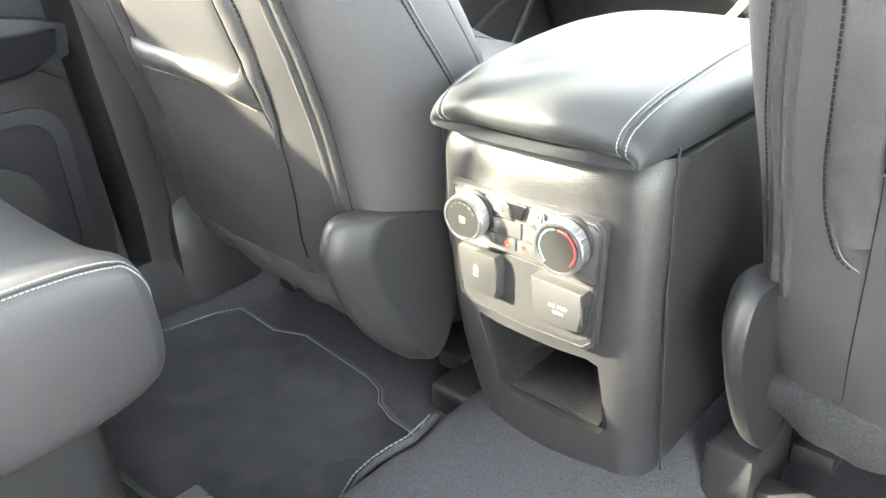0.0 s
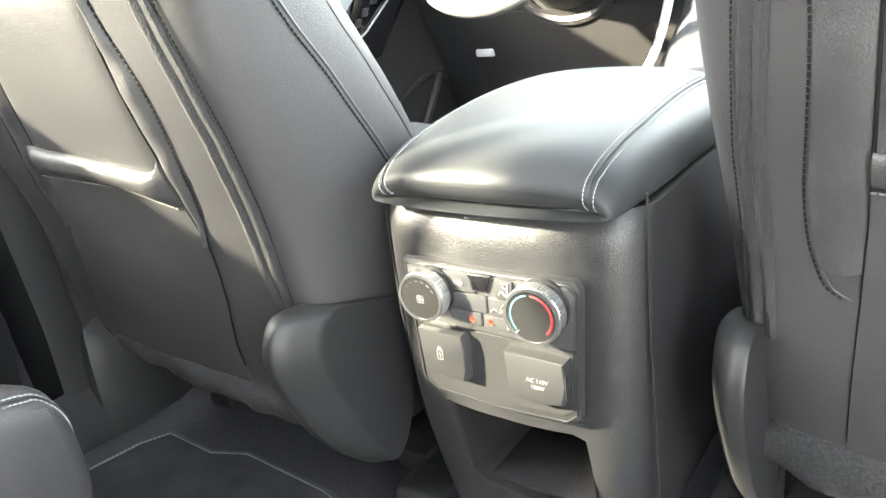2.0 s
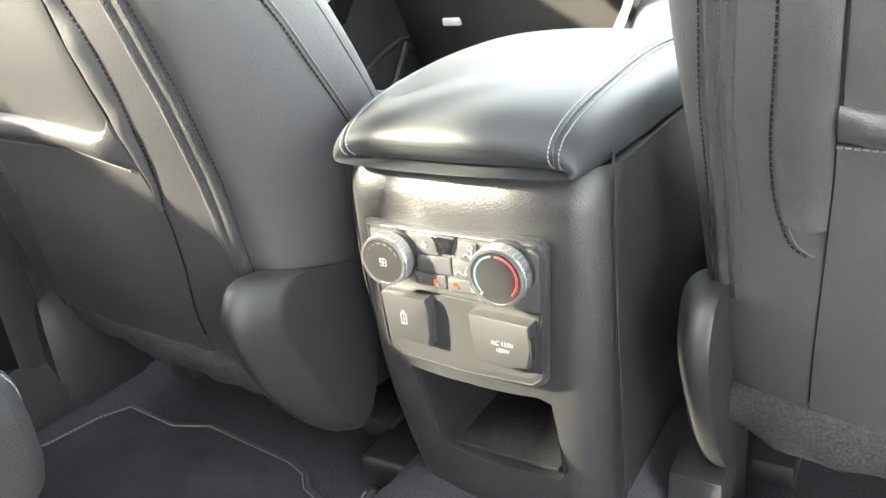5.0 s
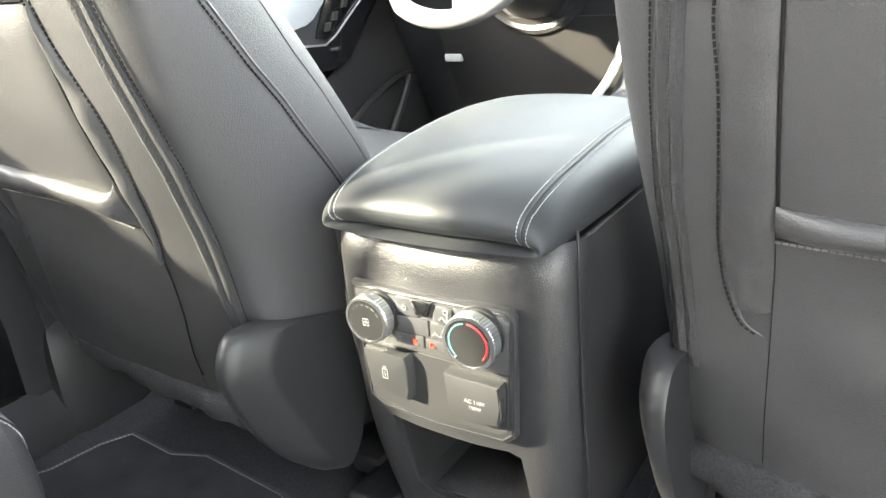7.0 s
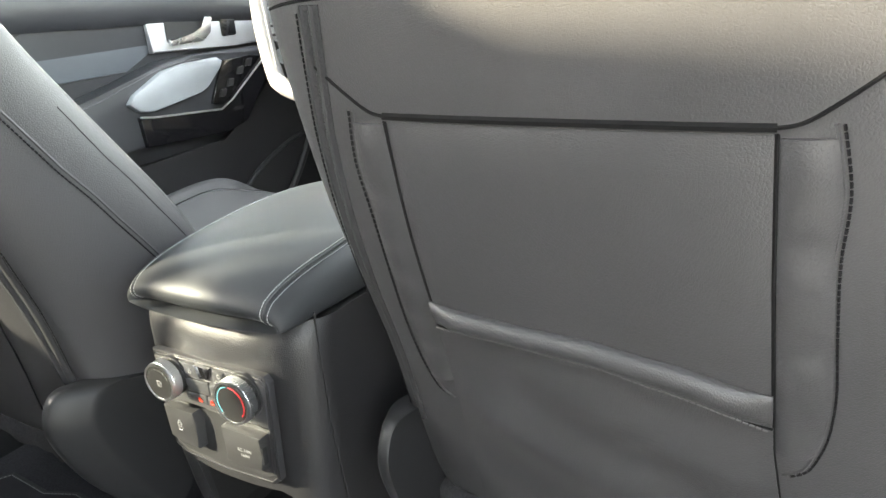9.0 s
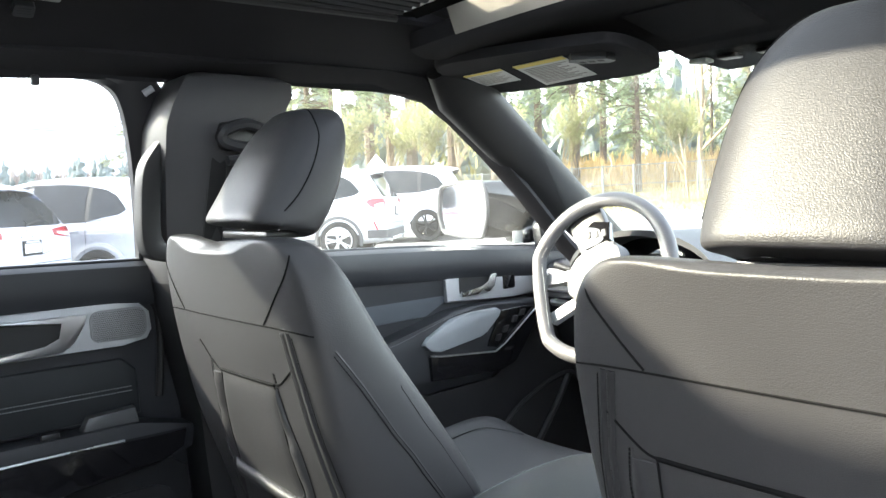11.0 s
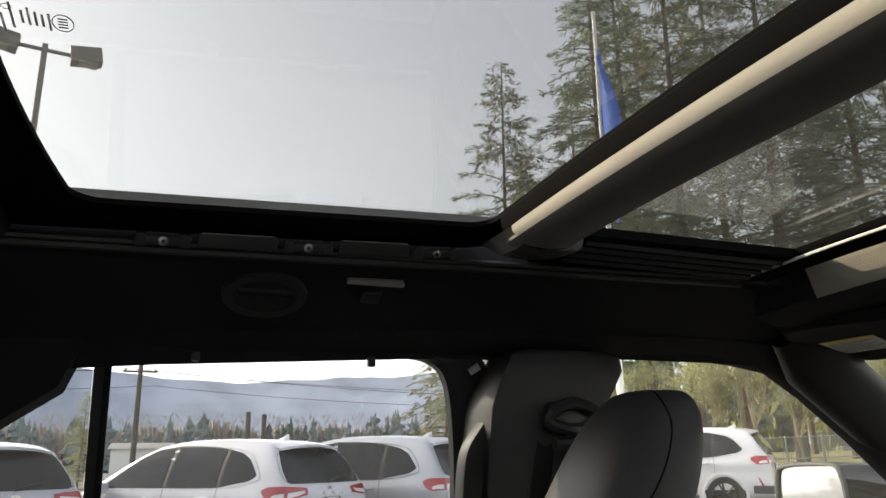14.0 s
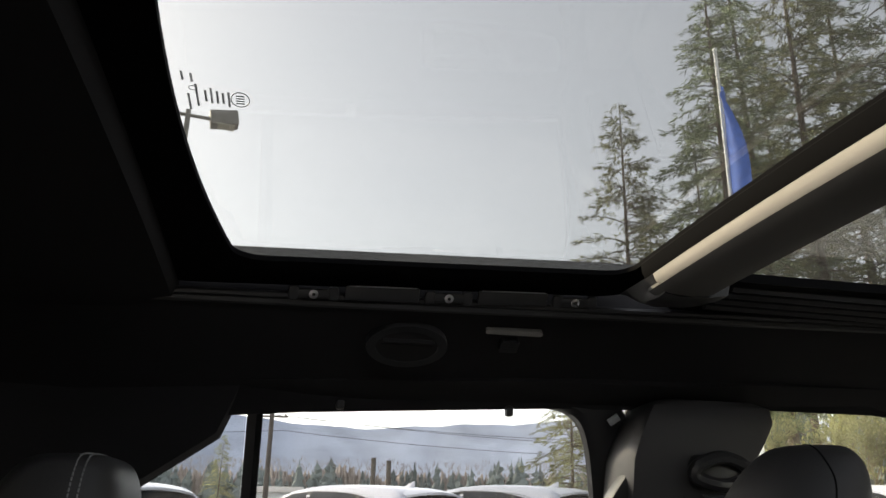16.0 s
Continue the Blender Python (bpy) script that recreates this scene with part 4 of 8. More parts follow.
        tagged(part("stitching", stitches([p + Vector((-s * 0.005, 0, 0)) for p in line], 0.006, 0.0009), GREY_THREAD, seat), kind="stuff")
        part("rail", box((0.045, 0.54, 0.03), (s * 0.175, 0.40, 0.455), 0.006), DARK, seat, "black steel seat rail")
        if s == inner:
            if is_driver:
                part("rail_cover", box((0.07, 0.15, 0.040), (s * 0.222, 0.150, 0.440), 0.010, 3), SEAT_PLASTIC, seat, "black plastic rail end cover")
            else:
                part("rail_cover", box((0.050, 0.12, 0.11), (s * 0.224, 0.075, 0.466), 0.006), PLASTIC, seat, "black plastic rail end cover")
                part("rail_bracket", box((0.10, 0.03, 0.05), (s * 0.150, 0.045, 0.452), 0.004), PLASTIC_SATIN, seat, "black steel bracket behind the rail")
        part("side_shield", box((0.03, 0.5, 0.10), (s * 0.235, 0.36, 0.60), 0.012, 3), SEAT_PLASTIC, seat, "black plastic side shield")
    part("seat_frame", box((0.38, 0.48, 0.09), (0, 0.36, 0.555), 0.02), PLASTIC, seat)
    # headrest, leaning forward
    rings = []
    for z, w, y0, y1 in ((0.0, 0.100, -0.046, 0.026), (0.001, 0.109, -0.055, 0.034), (0.007, 0.113, -0.060, 0.042), (0.024, 0.115, -0.058, 0.055), (0.058, 0.117, -0.044, 0.072), (0.098, 0.116, -0.022, 0.084), (0.134, 0.110, 0.000, 0.090), (0.164, 0.097, 0.022, 0.091), (0.184, 0.075, 0.042, 0.085), (0.194, 0.046, 0.055, 0.076)):
        c, h = (y0 + y1) / 2, (y1 - y0) / 2
        round_x = 0.48 + 1.5 * z
        ring = []
        for k in range(28):
            q = k * math.tau / 28
            cx, sx = math.cos(q), math.sin(q)
            ring.append((w * math.copysign(abs(cx) ** round_x, cx), head_y + c + h * math.copysign(abs(sx) ** 0.75, sx) + (0.022 + 0.05 * z) * abs(cx) ** 3, head_z + z * tall + 0.026 * max(0.0, 1 - z / 0.06) * (0.5 - 0.5 * sx) - 0.006))
        rings.append(ring)
    head = part("headrest", loft(rings), LEATHER, seat, "padded black leather headrest")
    mod = head.modifiers.new("soft", "SUBSURF")
    mod.levels = mod.render_levels = 2
    hh = skin(head)
    for s in (-1, 1):
        line = []
        for x, y, z in ((0.030, 0.062, 0.197), (0.055, 0.057, 0.186), (0.080, 0.051, 0.168), (0.102, 0.044, 0.140), (0.112, 0.026, 0.100), (0.112, 0.003, 0.062), (0.107, -0.020, 0.036), (0.095, -0.038, 0.012)):
            aim, way = Vector((s * x, head_y + y, head_z + z * tall)), Vector((s * 0.8, -0.55, 0.25 + z))
            line.append(hh(aim + way * 0.3, -way, 0.0))
        part("seam", tube(curve_points(rim_line(line), 5), 0.0012, 6), SEAM, seat)
        part("post", tube([(s * 0.055, head_y - 0.005, 1.19), (s * 0.055, head_y + 0.005, head_z + 0.02)], 0.0062, 12), CHROME, seat, "bright steel headrest post")
        part("collar", disc(0.012, 0.012, pose(s * 0.055, head_y - 0.004, 1.210), 20, 0.003), PLASTIC_SATIN, seat)
    part("underside", box((0.14, 0.07, 0.012), (0, head_y + 0.005, head_z + 0.002), 0.004), PLASTIC_SATIN, seat, "black plastic under the headrest")
    return seat


driver = front_seat(pose(-0.392, 0, 0), "black leather driver's seat with map pocket and padded headrest", 0.14, -0.058, 1.241, 1)
passenger = front_seat(pose(0.386, 0.10, 0), "black leather front passenger seat with slack map pocket", 0.18, -0.056, 1.217, -1, 1.20)

# ---- centre console ----
console = thing("centre_console", "black grained plastic centre console with rear climate panel", "console")


def console_ring(z):
    t = (z - 0.44) / (0.845 - 0.44)
    w = 0.100 + 0.020 * min(1, t * 1.3)
    y0 = 0.012 + 0.048 * (1 - min(1, t * 1.9)) ** 1.5
    if z > 0.805:
        y0 += (z - 0.805) ** 2 * 14
    r = 0.04
    left = []
    for k in range(7):
        q = radians(90 * k / 6)
        left.append((-(w - r) - r * math.sin(q), y0 + r - r * math.cos(q) + 0.0))
    bow = [(x, y0 - 0.010 * (1 - (x / (w - r)) ** 2)) for x in [(w - r) * (1 - 2 * k / 12) for k in range(1, 12)]]
    right = [(-x, y) for x, y in left]
    ring = right[::-1] + bow + left + [(-w, 0.15), (-w - 0.002, 0.30), (-w - 0.002, 0.46), (w + 0.002, 0.46), (w + 0.002, 0.30), (w, 0.15)]
    return [(x, y, z) for x, y in ring]


zs = [0.44, 0.50, 0.55, 0.60, 0.65, 0.70, 0.75, 0.785, 0.803, 0.813, 0.822, 0.829, 0.834, 0.837]
body = part("body", loft([console_ring(z) for z in zs]), PLASTIC, console, "grained black plastic body with rounded edges")



def cut(ob, cutter):
    """Cuts the cutter's shape out of a mesh for good."""
    me = bpy.data.meshes.new("cutter")
    bmesh.ops.recalc_face_normals(cutter, faces=cutter.faces)
    cutter.to_mesh(me)
    cutter.free()
    tool = new("cutter", me)
    mod = ob.modifiers.new("cut", "BOOLEAN")
    mod.object, mod.operation, mod.solver = tool, "DIFFERENCE", "EXACT"
    done = bpy.data.meshes.new_from_object(ob.evaluated_get(bpy.context.evaluated_depsgraph_get()))
    ob.modifiers.remove(mod)
    ob.data = done
    bpy.data.objects.remove(tool)
    smooth(done)
    done.set_sharp_from_angle(angle=radians(30))


FACE = axes((0, 0.0065, 0), (1, 0, 0), (0, 0, 1))     # x across, y up, z towards the rear
cubby = [(-0.060, 0.652), (-0.045, 0.575), (-0.03, 0.566), (0.02, 0.560), (0.074, 0.562), (0.078, 0.568), (0.072, 0.642), (0.062, 0.648), (0.0, 0.652)]
cut(body, prism([(x, y) for x, y in cubby], 0.17, FACE @ pose(0, 0, -0.13)))
# added liner; the cubby's inner shade is put into its near-black colour
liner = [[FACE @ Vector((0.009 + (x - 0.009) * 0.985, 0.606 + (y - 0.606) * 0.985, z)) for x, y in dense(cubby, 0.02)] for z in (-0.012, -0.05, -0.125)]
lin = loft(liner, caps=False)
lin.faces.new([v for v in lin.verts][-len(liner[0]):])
part("cubby_liner", lin, material_once("cubby_shade_black", (0.008, 0.008, 0.0085), 0.5), console, "added liner of the open cubby, its shade painted near-black")
part("cubby_mat", box((0.115, 0.10, 0.004), (0.012, 0.075, 0.566), 0.001), material_once("cubby_felt", (0.014, 0.014, 0.015), 0.95, spec=0.1, grain=0.6, grain_size=700), console, "black felt mat in the cubby")
for s in (-1, 1):
    part("side_seam", tube([(s * 0.1195, 0.034, 0.85), (s * 0.1195, 0.036, 0.72), (s * 0.1185, 0.05, 0.6), (s * 0.112, 0.075, 0.50)], 0.0012, 5), DARK, console)
part("foot_handle", tube(curve_points([(0.118, 0.26, 0.52), (0.126, 0.27, 0.53), (0.126, 0.31, 0.55), (0.119, 0.33, 0.56)], 5), 0.008, 8), PLASTIC_SATIN, console, "small black trim cap near the carpet")

# rear climate panel
panel = part("climate_panel", prism([(-0.080, 0.791), (-0.0745, 0.676), (-0.06, 0.667), (0.0, 0.6625), (0.066, 0.6645), (0.0755, 0.672), (0.081, 0.783), (0.076, 0.790)], 0.008, FACE @ pose(0, 0, 0), 0.002), PLASTIC_SATIN, console, "satin black plate with knobs and covers")
PF = FACE @ pose(0, 0, 0.008)
edge = [(-0.0765, 0.788), (-0.0715, 0.678), (-0.058, 0.670), (0.0, 0.6655), (0.064, 0.6675), (0.0725, 0.675), (0.078, 0.781), (0.073, 0.787)]
part("edge_line", tube([PF @ Vector((x, y, 0.0005)) for x, y in dense(edge, 0.01)], 0.0009, 5, closed=True), PLASTIC, panel)
part("upper_plate", prism([(-0.074, 0.786), (-0.0725, 0.738), (0.0745, 0.734), (0.077, 0.780), (0.072, 0.785)], 0.003, PF, 0.001), material_once("upper_plate_plastic", (0.05, 0.05, 0.052), 0.3), panel, "smooth black control plate")
part("lower_recess", prism([(-0.071, 0.735), (-0.066, 0.682), (-0.055, 0.675), (0.0, 0.671), (0.062, 0.673), (0.069, 0.678), (0.073, 0.731)], 0.0008, PF, 0.0), material_once("recess_plastic", (0.026, 0.026, 0.027), 0.40, grain=0.06, grain_size=900), panel, "black recess round the socket covers")
# buttons
up = lambda z: z + float(np.interp(z, (0.67, 0.73, 0.75, 0.78), (0.0165, 0.0145, 0.010, 0.008)))
for x0, x1, z0, z1 in ((-0.026, -0.004, 0.7615, 0.779), (0.014, 0.030, 0.7600, 0.777), (-0.026, 0.006, 0.7445, 0.7605), (0.0065, 0.030, 0.7435, 0.7592), (-0.030, 0.0, 0.7285, 0.741), (0.0008, 0.030, 0.7275, 0.740)):
    part("button", prism(rounded(x1 - x0 - 0.001, z1 - z0 - 0.001, 0.0012, 2, (x0 + x1) / 2 - 0.003, up((z0 + z1) / 2)), 0.0055, PF, 0.0008), material_once("button_plastic", (0.045, 0.045, 0.047), 0.3), panel)
part("display", prism([(-0.013, 0.7875), (-0.0085, 0.774), (0.0025, 0.7735), (0.0075, 0.7865)], 0.0062, PF, 0.0004), PIANO, panel, "small dark display")


def icon(points, mat, r=0.0005, closed=False, lift=0.0062, parent=None):
    at = [(x, y) if parent else (x - 0.003, up(y)) for x, y in points]
    part("icon", tube([PF @ Vector((x, y, lift)) for x, y in at], r, 5, closed=closed), mat, parent or panel)


ring_pts = lambda cx, cy, r, a0=0, a1=360, n=16: [(cx + r * math.cos(radians(a0 + (a1 - a0) * k / n)), cy + r * math.sin(radians(a0 + (a1 - a0) * k / n))) for k in range(n + 1)]
icon(ring_pts(-0.0165, 0.770, 0.0019, 120, 420), PRINT)
icon([(-0.0165, 0.7705), (-0.0165, 0.7735)], PRINT)
icon(ring_pts(0.0245, 0.773, 0.0022)[:-1], PRINT, closed=True)
icon([(0.018, 0.7645), (0.0205, 0.7675), (0.023, 0.765), (0.0255, 0.7635)], PRINT, 0.0007)
icon([(0.026, 0.770), (0.0255, 0.7655), (0.0285, 0.7635)], PRINT)
icon([(0.010, 0.7475), (0.0125, 0.7505), (0.015, 0.748)], PRINT, 0.0007)
icon([(0.017, 0.7475), (0.0195, 0.7475), (0.0215, 0.752), (0.027, 0.753), (0.027, 0.7555), (0.0205, 0.755), (0.0185, 0.750)], PRINT)
for cx in (-0.0085, 0.0085):
    icon([(cx - 0.0016, 0.7375), (cx - 0.0012, 0.733), (cx + 0.0022, 0.7322)], ORANGE, 0.0009)
    icon([(cx + 0.0003, 0.7372), (cx + 0.0006, 0.7345)], ORANGE, 0.0005)
for cx in (-0.024, 0.0245):
    for k in range(3):
        icon([(cx - 0.0015, 0.7305 + 0.0028 * k), (cx + 0.0015, 0.7305 + 0.0028 * k)], PRINT, 0.0004)


KNOB_FACE = material("knob_face", (0.016, 0.016, 0.016), 0.34, spread=0.05)


def knob(cx, cz, r, label):
    k = part("knob", disc(r * 0.93, 0.020, PF @ pose(cx, cz, 0.002), 48, 0.0012), KNOB_FACE, panel, label)
    part("knob_ring", ringband([(r * math.cos(q * math.tau / 48), r * math.sin(q * math.tau / 48)) for q in range(48)], [(r * 0.90 * math.cos(q * math.tau / 48), r * 0.90 * math.sin(q * math.tau / 48)) for q in range(48)], 0.013, PF @ pose(cx, cz, 0.0095)), CHROME, k, "bright knurled metal ring")
    ridges = bmesh.new()
    for q in range(60):
        a = q * math.tau / 60
        c = Vector((cx + r * math.cos(a), cz + r * math.sin(a), 0))
        tube([PF @ Vector((c.x, c.y, 0.010)), PF @ Vector((c.x, c.y, 0.0195))], 0.0009, 4, ridges)
    tagged(part("knurl", ridges, CHROME, k), kind="stuff")
    part("knob_base", disc(r * 1.03, 0.004, PF @ pose(cx, cz, 0.001), 40, 0.001), PLASTIC_SATIN, k)
    return k


FAINT = material("faint_print", (0.085, 0.085, 0.083), 0.5, spread=0.03)
fan = knob(-0.0495, 0.7675, 0.0207, "black fan knob with white scale")
temp = knob(0.0505, 0.7675, 0.0228, "black temperature knob with red and blue arc")
for k in range(7):
    a = radians(165 - 135 * k / 6)
    r0, turn = 0.0148, radians(3.0 + 0.55 * k)
    icon([(-0.0495 + r0 * math.cos(a - turn), 0.7675 + r0 * math.sin(a - turn)), (-0.0495 + r0 * math.cos(a + turn), 0.7675 + r0 * math.sin(a + turn))], FAINT, 0.00025 + 0.00006 * k, lift=0.0220, parent=fan)
for a in (45, 135, 225, 315):
    icon(ring_pts(-0.0495 + 0.0022 * math.cos(radians(a)), 0.7665 + 0.0022 * math.sin(radians(a)), 0.0016)[:-1], PRINT, 0.00028, True, 0.0220, fan)
icon(ring_pts(0.0505, 0.7675, 0.0172, 88, -42, 24), RED, 0.0009, lift=0.0219, parent=temp)
icon(ring_pts(0.0505, 0.7675, 0.0172, 100, 222, 24), BLUE, 0.0006, lift=0.0219, parent=temp)
icon([(0.0505 + 0.0165 * math.cos(radians(228)), 0.7675 + 0.0165 * math.sin(radians(228))), (0.0505 + 0.0195 * math.cos(radians(228)), 0.7675 + 0.0195 * math.sin(radians(228)))], PRINT, 0.0009, lift=0.0222, parent=temp)

# socket covers
SOCKET = material_once("recess_plastic", (0.026, 0.026, 0.027), 0.40, grain=0.06, grain_size=900)
PF = PF @ pose(0.0, 0.0155, 0.0)
usb = part("socket_cover", prism([(-0.064, 0.7185), (-0.061, 0.682), (-0.045, 0.677), (-0.021, 0.675), (-0.0205, 0.685), (-0.0185, 0.7045), (-0.0215, 0.7175)], 0.013, PF, 0.002), SOCKET, panel, "raised black socket cover with a printed mark")
PF = PF @ pose(0.004, 0.0015, 0.0)
ac = part("socket_cover", prism([(0.014, 0.7115), (0.016, 0.672), (0.040, 0.669), (0.0635, 0.6725), (0.0655, 0.690), (0.0660, 0.7100)], 0.013, PF, 0.002), SOCKET, panel, "raised black mains socket cover with printed rating")
part("tab_slot", box((0.0008, 0.006, 0.018), (0.0702, -0.011, 0.706), 0.0), DARK, ac)
icon([(-0.0495, 0.6915), (-0.0445, 0.6915), (-0.0445, 0.7005), (-0.0495, 0.7005)], PRINT, 0.0005, True, 0.0133, usb)
icon([(-0.0482, 0.7005), (-0.0482, 0.7030), (-0.0458, 0.7030), (-0.0458, 0.7005)], PRINT, 0.0005, False, 0.0133, usb)
icon([(-0.0465, 0.6990), (-0.0479, 0.6960), (-0.0461, 0.6960), (-0.0475, 0.6930)], PRINT, 0.0004, False, 0.0133, usb)
lettering("writing", "AC 110V", 0.0052, PRINT, PF @ pose(0.0425, 0.6905, 0.0132), ac)
lettering("writing", "150W", 0.0048, PRINT, PF @ pose(0.0425, 0.6845, 0.0132), ac)
part("lamp_dot", disc(0.0006, 0.0006, PF @ pose(0.011, 0.7065, 0.0012), 8), PRINT, panel)

# armrest lid
lid_rings = []
for y, w, z0, z1 in ((0.018, 0.088, 0.8390, 0.8415), (0.005, 0.098, 0.8380, 0.850), (0.000, 0.1035, 0.8375, 0.859), (0.003, 0.107, 0.837, 0.868), (0.014, 0.1105, 0.837, 0.878), (0.04, 0.114, 0.837, 0.888), (0.09, 0.1175, 0.837, 0.898), (0.18, 0.121, 0.836, 0.905), (0.26, 0.122, 0.836, 0.903), (0.32, 0.119, 0.838, 0.893), (0.36, 0.11, 0.842, 0.876), (0.375, 0.09, 0.850, 0.865)):
    h = z1 - z0
    half = [(0.0, z1), (0.35 * w, z1 - 0.02 * h), (0.62 * w, z1 - 0.08 * h), (0.80 * w, z1 - 0.20 * h), (0.93 * w, z1 - 0.40 * h), (0.995 * w, z0 + 0.34 * h), (1.0 * w, z0 + 0.10 * h), (0.97 * w, z0), (0.5 * w, z0), (0, z0)]
    bowy = lambda x: 0.010 * (1 - (x / w) ** 2) if y < 0.05 else 0.0
    lid_rings.append([(x, y - bowy(x), z) for x, z in half] + [(-x, y - bowy(x), z) for x, z in half[-2:0:-1]])
armrest = thing("armrest", "padded black leather armrest lid with white double stitching", "armrest")
pad = part("pad", loft(lid_rings), LEATHER_SMOOTH, armrest, "smooth black leather pad")
mod = pad.modifiers.new("soft", "SUBSURF")
mod.levels = mod.render_levels = 2
# added dark slab that paints the shade in the gap under the lid
part("gasket", box((0.196, 0.34, 0.006), (0, 0.205, 0.8375), 0.002), DARK, armrest, "dark slab painting the shade in the gap under the lid")
def lid_place(x, y, off=0.0008):
    """The top of the lid at a place, by casting down on it."""
    ok, p, n, _ = pad_eval.ray_cast(Vector((x, y, 1.2)), Vector((0, 0, -1)))
    return p + n * off if ok else Vector((x, y, 0.85))


bpy.context.view_layer.update()
pad_eval = pad.evaluated_get(bpy.context.evaluated_depsgraph_get())
for s in (-1, 1):
    for dx, r, mat, nm in ((0.0, 0.0012, LEATHER_SMOOTH, "seam"), (0.0045, 0.0, THREAD, "stitching"), (-0.0045, 0.0, THREAD, "stitching")):
        line = [lid_place(s * (0.090 + 0.004 * min(1, y / 0.1) + dx * 0.8), y, 0.0005) for y in [-0.004 + 0.006 * k for k in range(66)]]
        line = [p for p in line if p.z > 0.866]
        nose = [pad_eval.ray_cast(Vector((s * (0.090 + dx * 0.8), -1.0, 0.844 + 0.0028 * k)), Vector((0, 1, 0))) for k in range(9)]
        line = [p + n * 0.0005 for ok, p, n, _ in nose if ok] + line
        tagged(part(nm, stitches(line, 0.0034, 0.00042) if nm == "stitching" else tube(line, r, 5), mat, armrest), kind="stuff" if nm == "stitching" else "")

# front of the console with selector trim
front_con = thing("console_front", "black console front between the seats with silver trim", "console")
part("body", loft([[(x, y, z) for x, z in ((-0.125, 0.45), (-0.125, zt - 0.02), (-0.10, zt), (0.10, zt), (0.125, zt - 0.02), (0.125, 0.45))] for y, zt in ((0.465, 0.80), (0.60, 0.80), (0.75, 0.82), (0.90, 0.90), (0.97, 0.98))]), PLASTIC_SOFT, front_con)
for s in (-1, 1):
    part("trim_bar", tube(curve_points([(s * 0.12, 0.62, 0.80), (s * 0.135, 0.78, 0.83), (s * 0.142, 0.88, 0.90), (s * 0.14, 0.92, 1.0)], 6), 0.012, 10, squash=0.6), SILVER, front_con, "satin silver trim bar")

# ---- floor mats ----
mat_line = [(-0.690, -0.100), (-0.644, -0.041), (-0.629, 0.031), (-0.607, 0.069), (-0.510, 0.062), (-0.459, 0.082), (-0.382, 0.075), (-0.304, 0.068), (-0.273, 0.058), (-0.254, 0.039), (-0.219, 0.027), (-0.146, 0.021), (-0.135, 0.015), (-0.125, -0.013), (-0.119, -0.038), (-0.200, -0.160), (-0.300, -0.240), (-0.660, -0.260)]
flat = dense(mat_line, 0.02)
fmat = thing("floor_mat", "black carpet floor mat with pale stitched edge on the rear footwell", "floor mat")
bm = bmesh.new()
lo = [bm.verts.new((x, y, tunnel(x, y) + 0.001)) for x, y in flat]
hi = [bm.verts.new((x, y, tunnel(x, y) + 0.009)) for x, y in flat]
bm.faces.new(hi)
bm.faces.new(lo[::-1])
for k in range(len(lo)):
    bm.faces.new((lo[k], lo[(k + 1) % len(lo)], hi[(k + 1) % len(lo)], hi[k]))
part("carpet", bm, MAT, fmat)
part("edging", tube([(x, y, tunnel(x, y) + 0.008) for x, y in flat], 0.0035, 6, closed=True), material_once("mat_edging", (0.035, 0.035, 0.036), 0.8, grain=0.8, grain_size=500), fmat, "black bound edge")
tagged(part("stitching", stitches([(x * 0.985 - 0.006, y - 0.006, tunnel(x, y) + 0.0125) for x, y in flat[:int(len(flat) * 0.8)]], 0.006, 0.0009), material_once("pale_thread", (0.13, 0.13, 0.13), 0.7), fmat), kind="stuff")

# ---- rear seat beside the footwell ----
rear = thing("rear_seat", "black leather second-row captain's seat with white double stitching", "car seat")
SX = -0.44
rings = []
for y, w, z0, z1 in ((-0.238, 0.200, 0.68, 0.72), (-0.232, 0.222, 0.655, 0.752), (-0.245, 0.236, 0.638, 0.772), (-0.29, 0.243, 0.63, 0.787), (-0.36, 0.246, 0.628, 0.793), (-0.5, 0.246, 0.63, 0.79), (-0.65, 0.24, 0.64, 0.78), (-0.80, 0.23, 0.65, 0.76)):
    half = [(0, z1 - 0.022), (0.5 * w, z1 - 0.02), (0.72 * w, z1 - 0.008), (0.87 * w, z1), (0.96 * w, z1 - 0.012), (w, z1 - 0.04), (w, z0 + 0.03), (0.95 * w, z0), (0.5 * w, z0), (0, z0)]
    rings.append([(SX + x, y, z) for x, z in half] + [(SX - x, y, z) for x, z in half[-2:0:-1]])
cush = part("cushion", loft(rings), LEATHER, rear, "plump black leather cushion")
mod = cush.modifiers.new("soft", "SUBSURF")
mod.levels = mod.render_levels = 2
bpy.context.view_layer.update()
cush_eval = cush.evaluated_get(bpy.context.evaluated_depsgraph_get())


def cushion_rim(d, n=50):
    """The seam round the top edge of the cushion, d to either side."""
    out = []
    for k in range(n):
        t = k / (n - 1)
        y = -0.72 + 0.46 * min(1, t / 0.72)
        a = radians(38) if t < 0.72 else radians(38)
        start = Vector((SX + 0.4, y, 1.05))
        aim = Vector((SX + 0.215 + d, y, 0.765))
        if t >= 0.72:
            f = (t - 0.72) / 0.28
            aim = Vector((SX + 0.215 + d - 0.02 * f, -0.26 + 0.025 * f, 0.765 - 0.085 * f * f))
            start = aim + Vector((0.3, 0.25 * f, 0.3 - 0.2 * f))
        ok, p, nrm, _ = cush_eval.ray_cast(start, (aim - start).normalized())
        if ok:
            out.append(p + nrm * 0.0006)
    return out


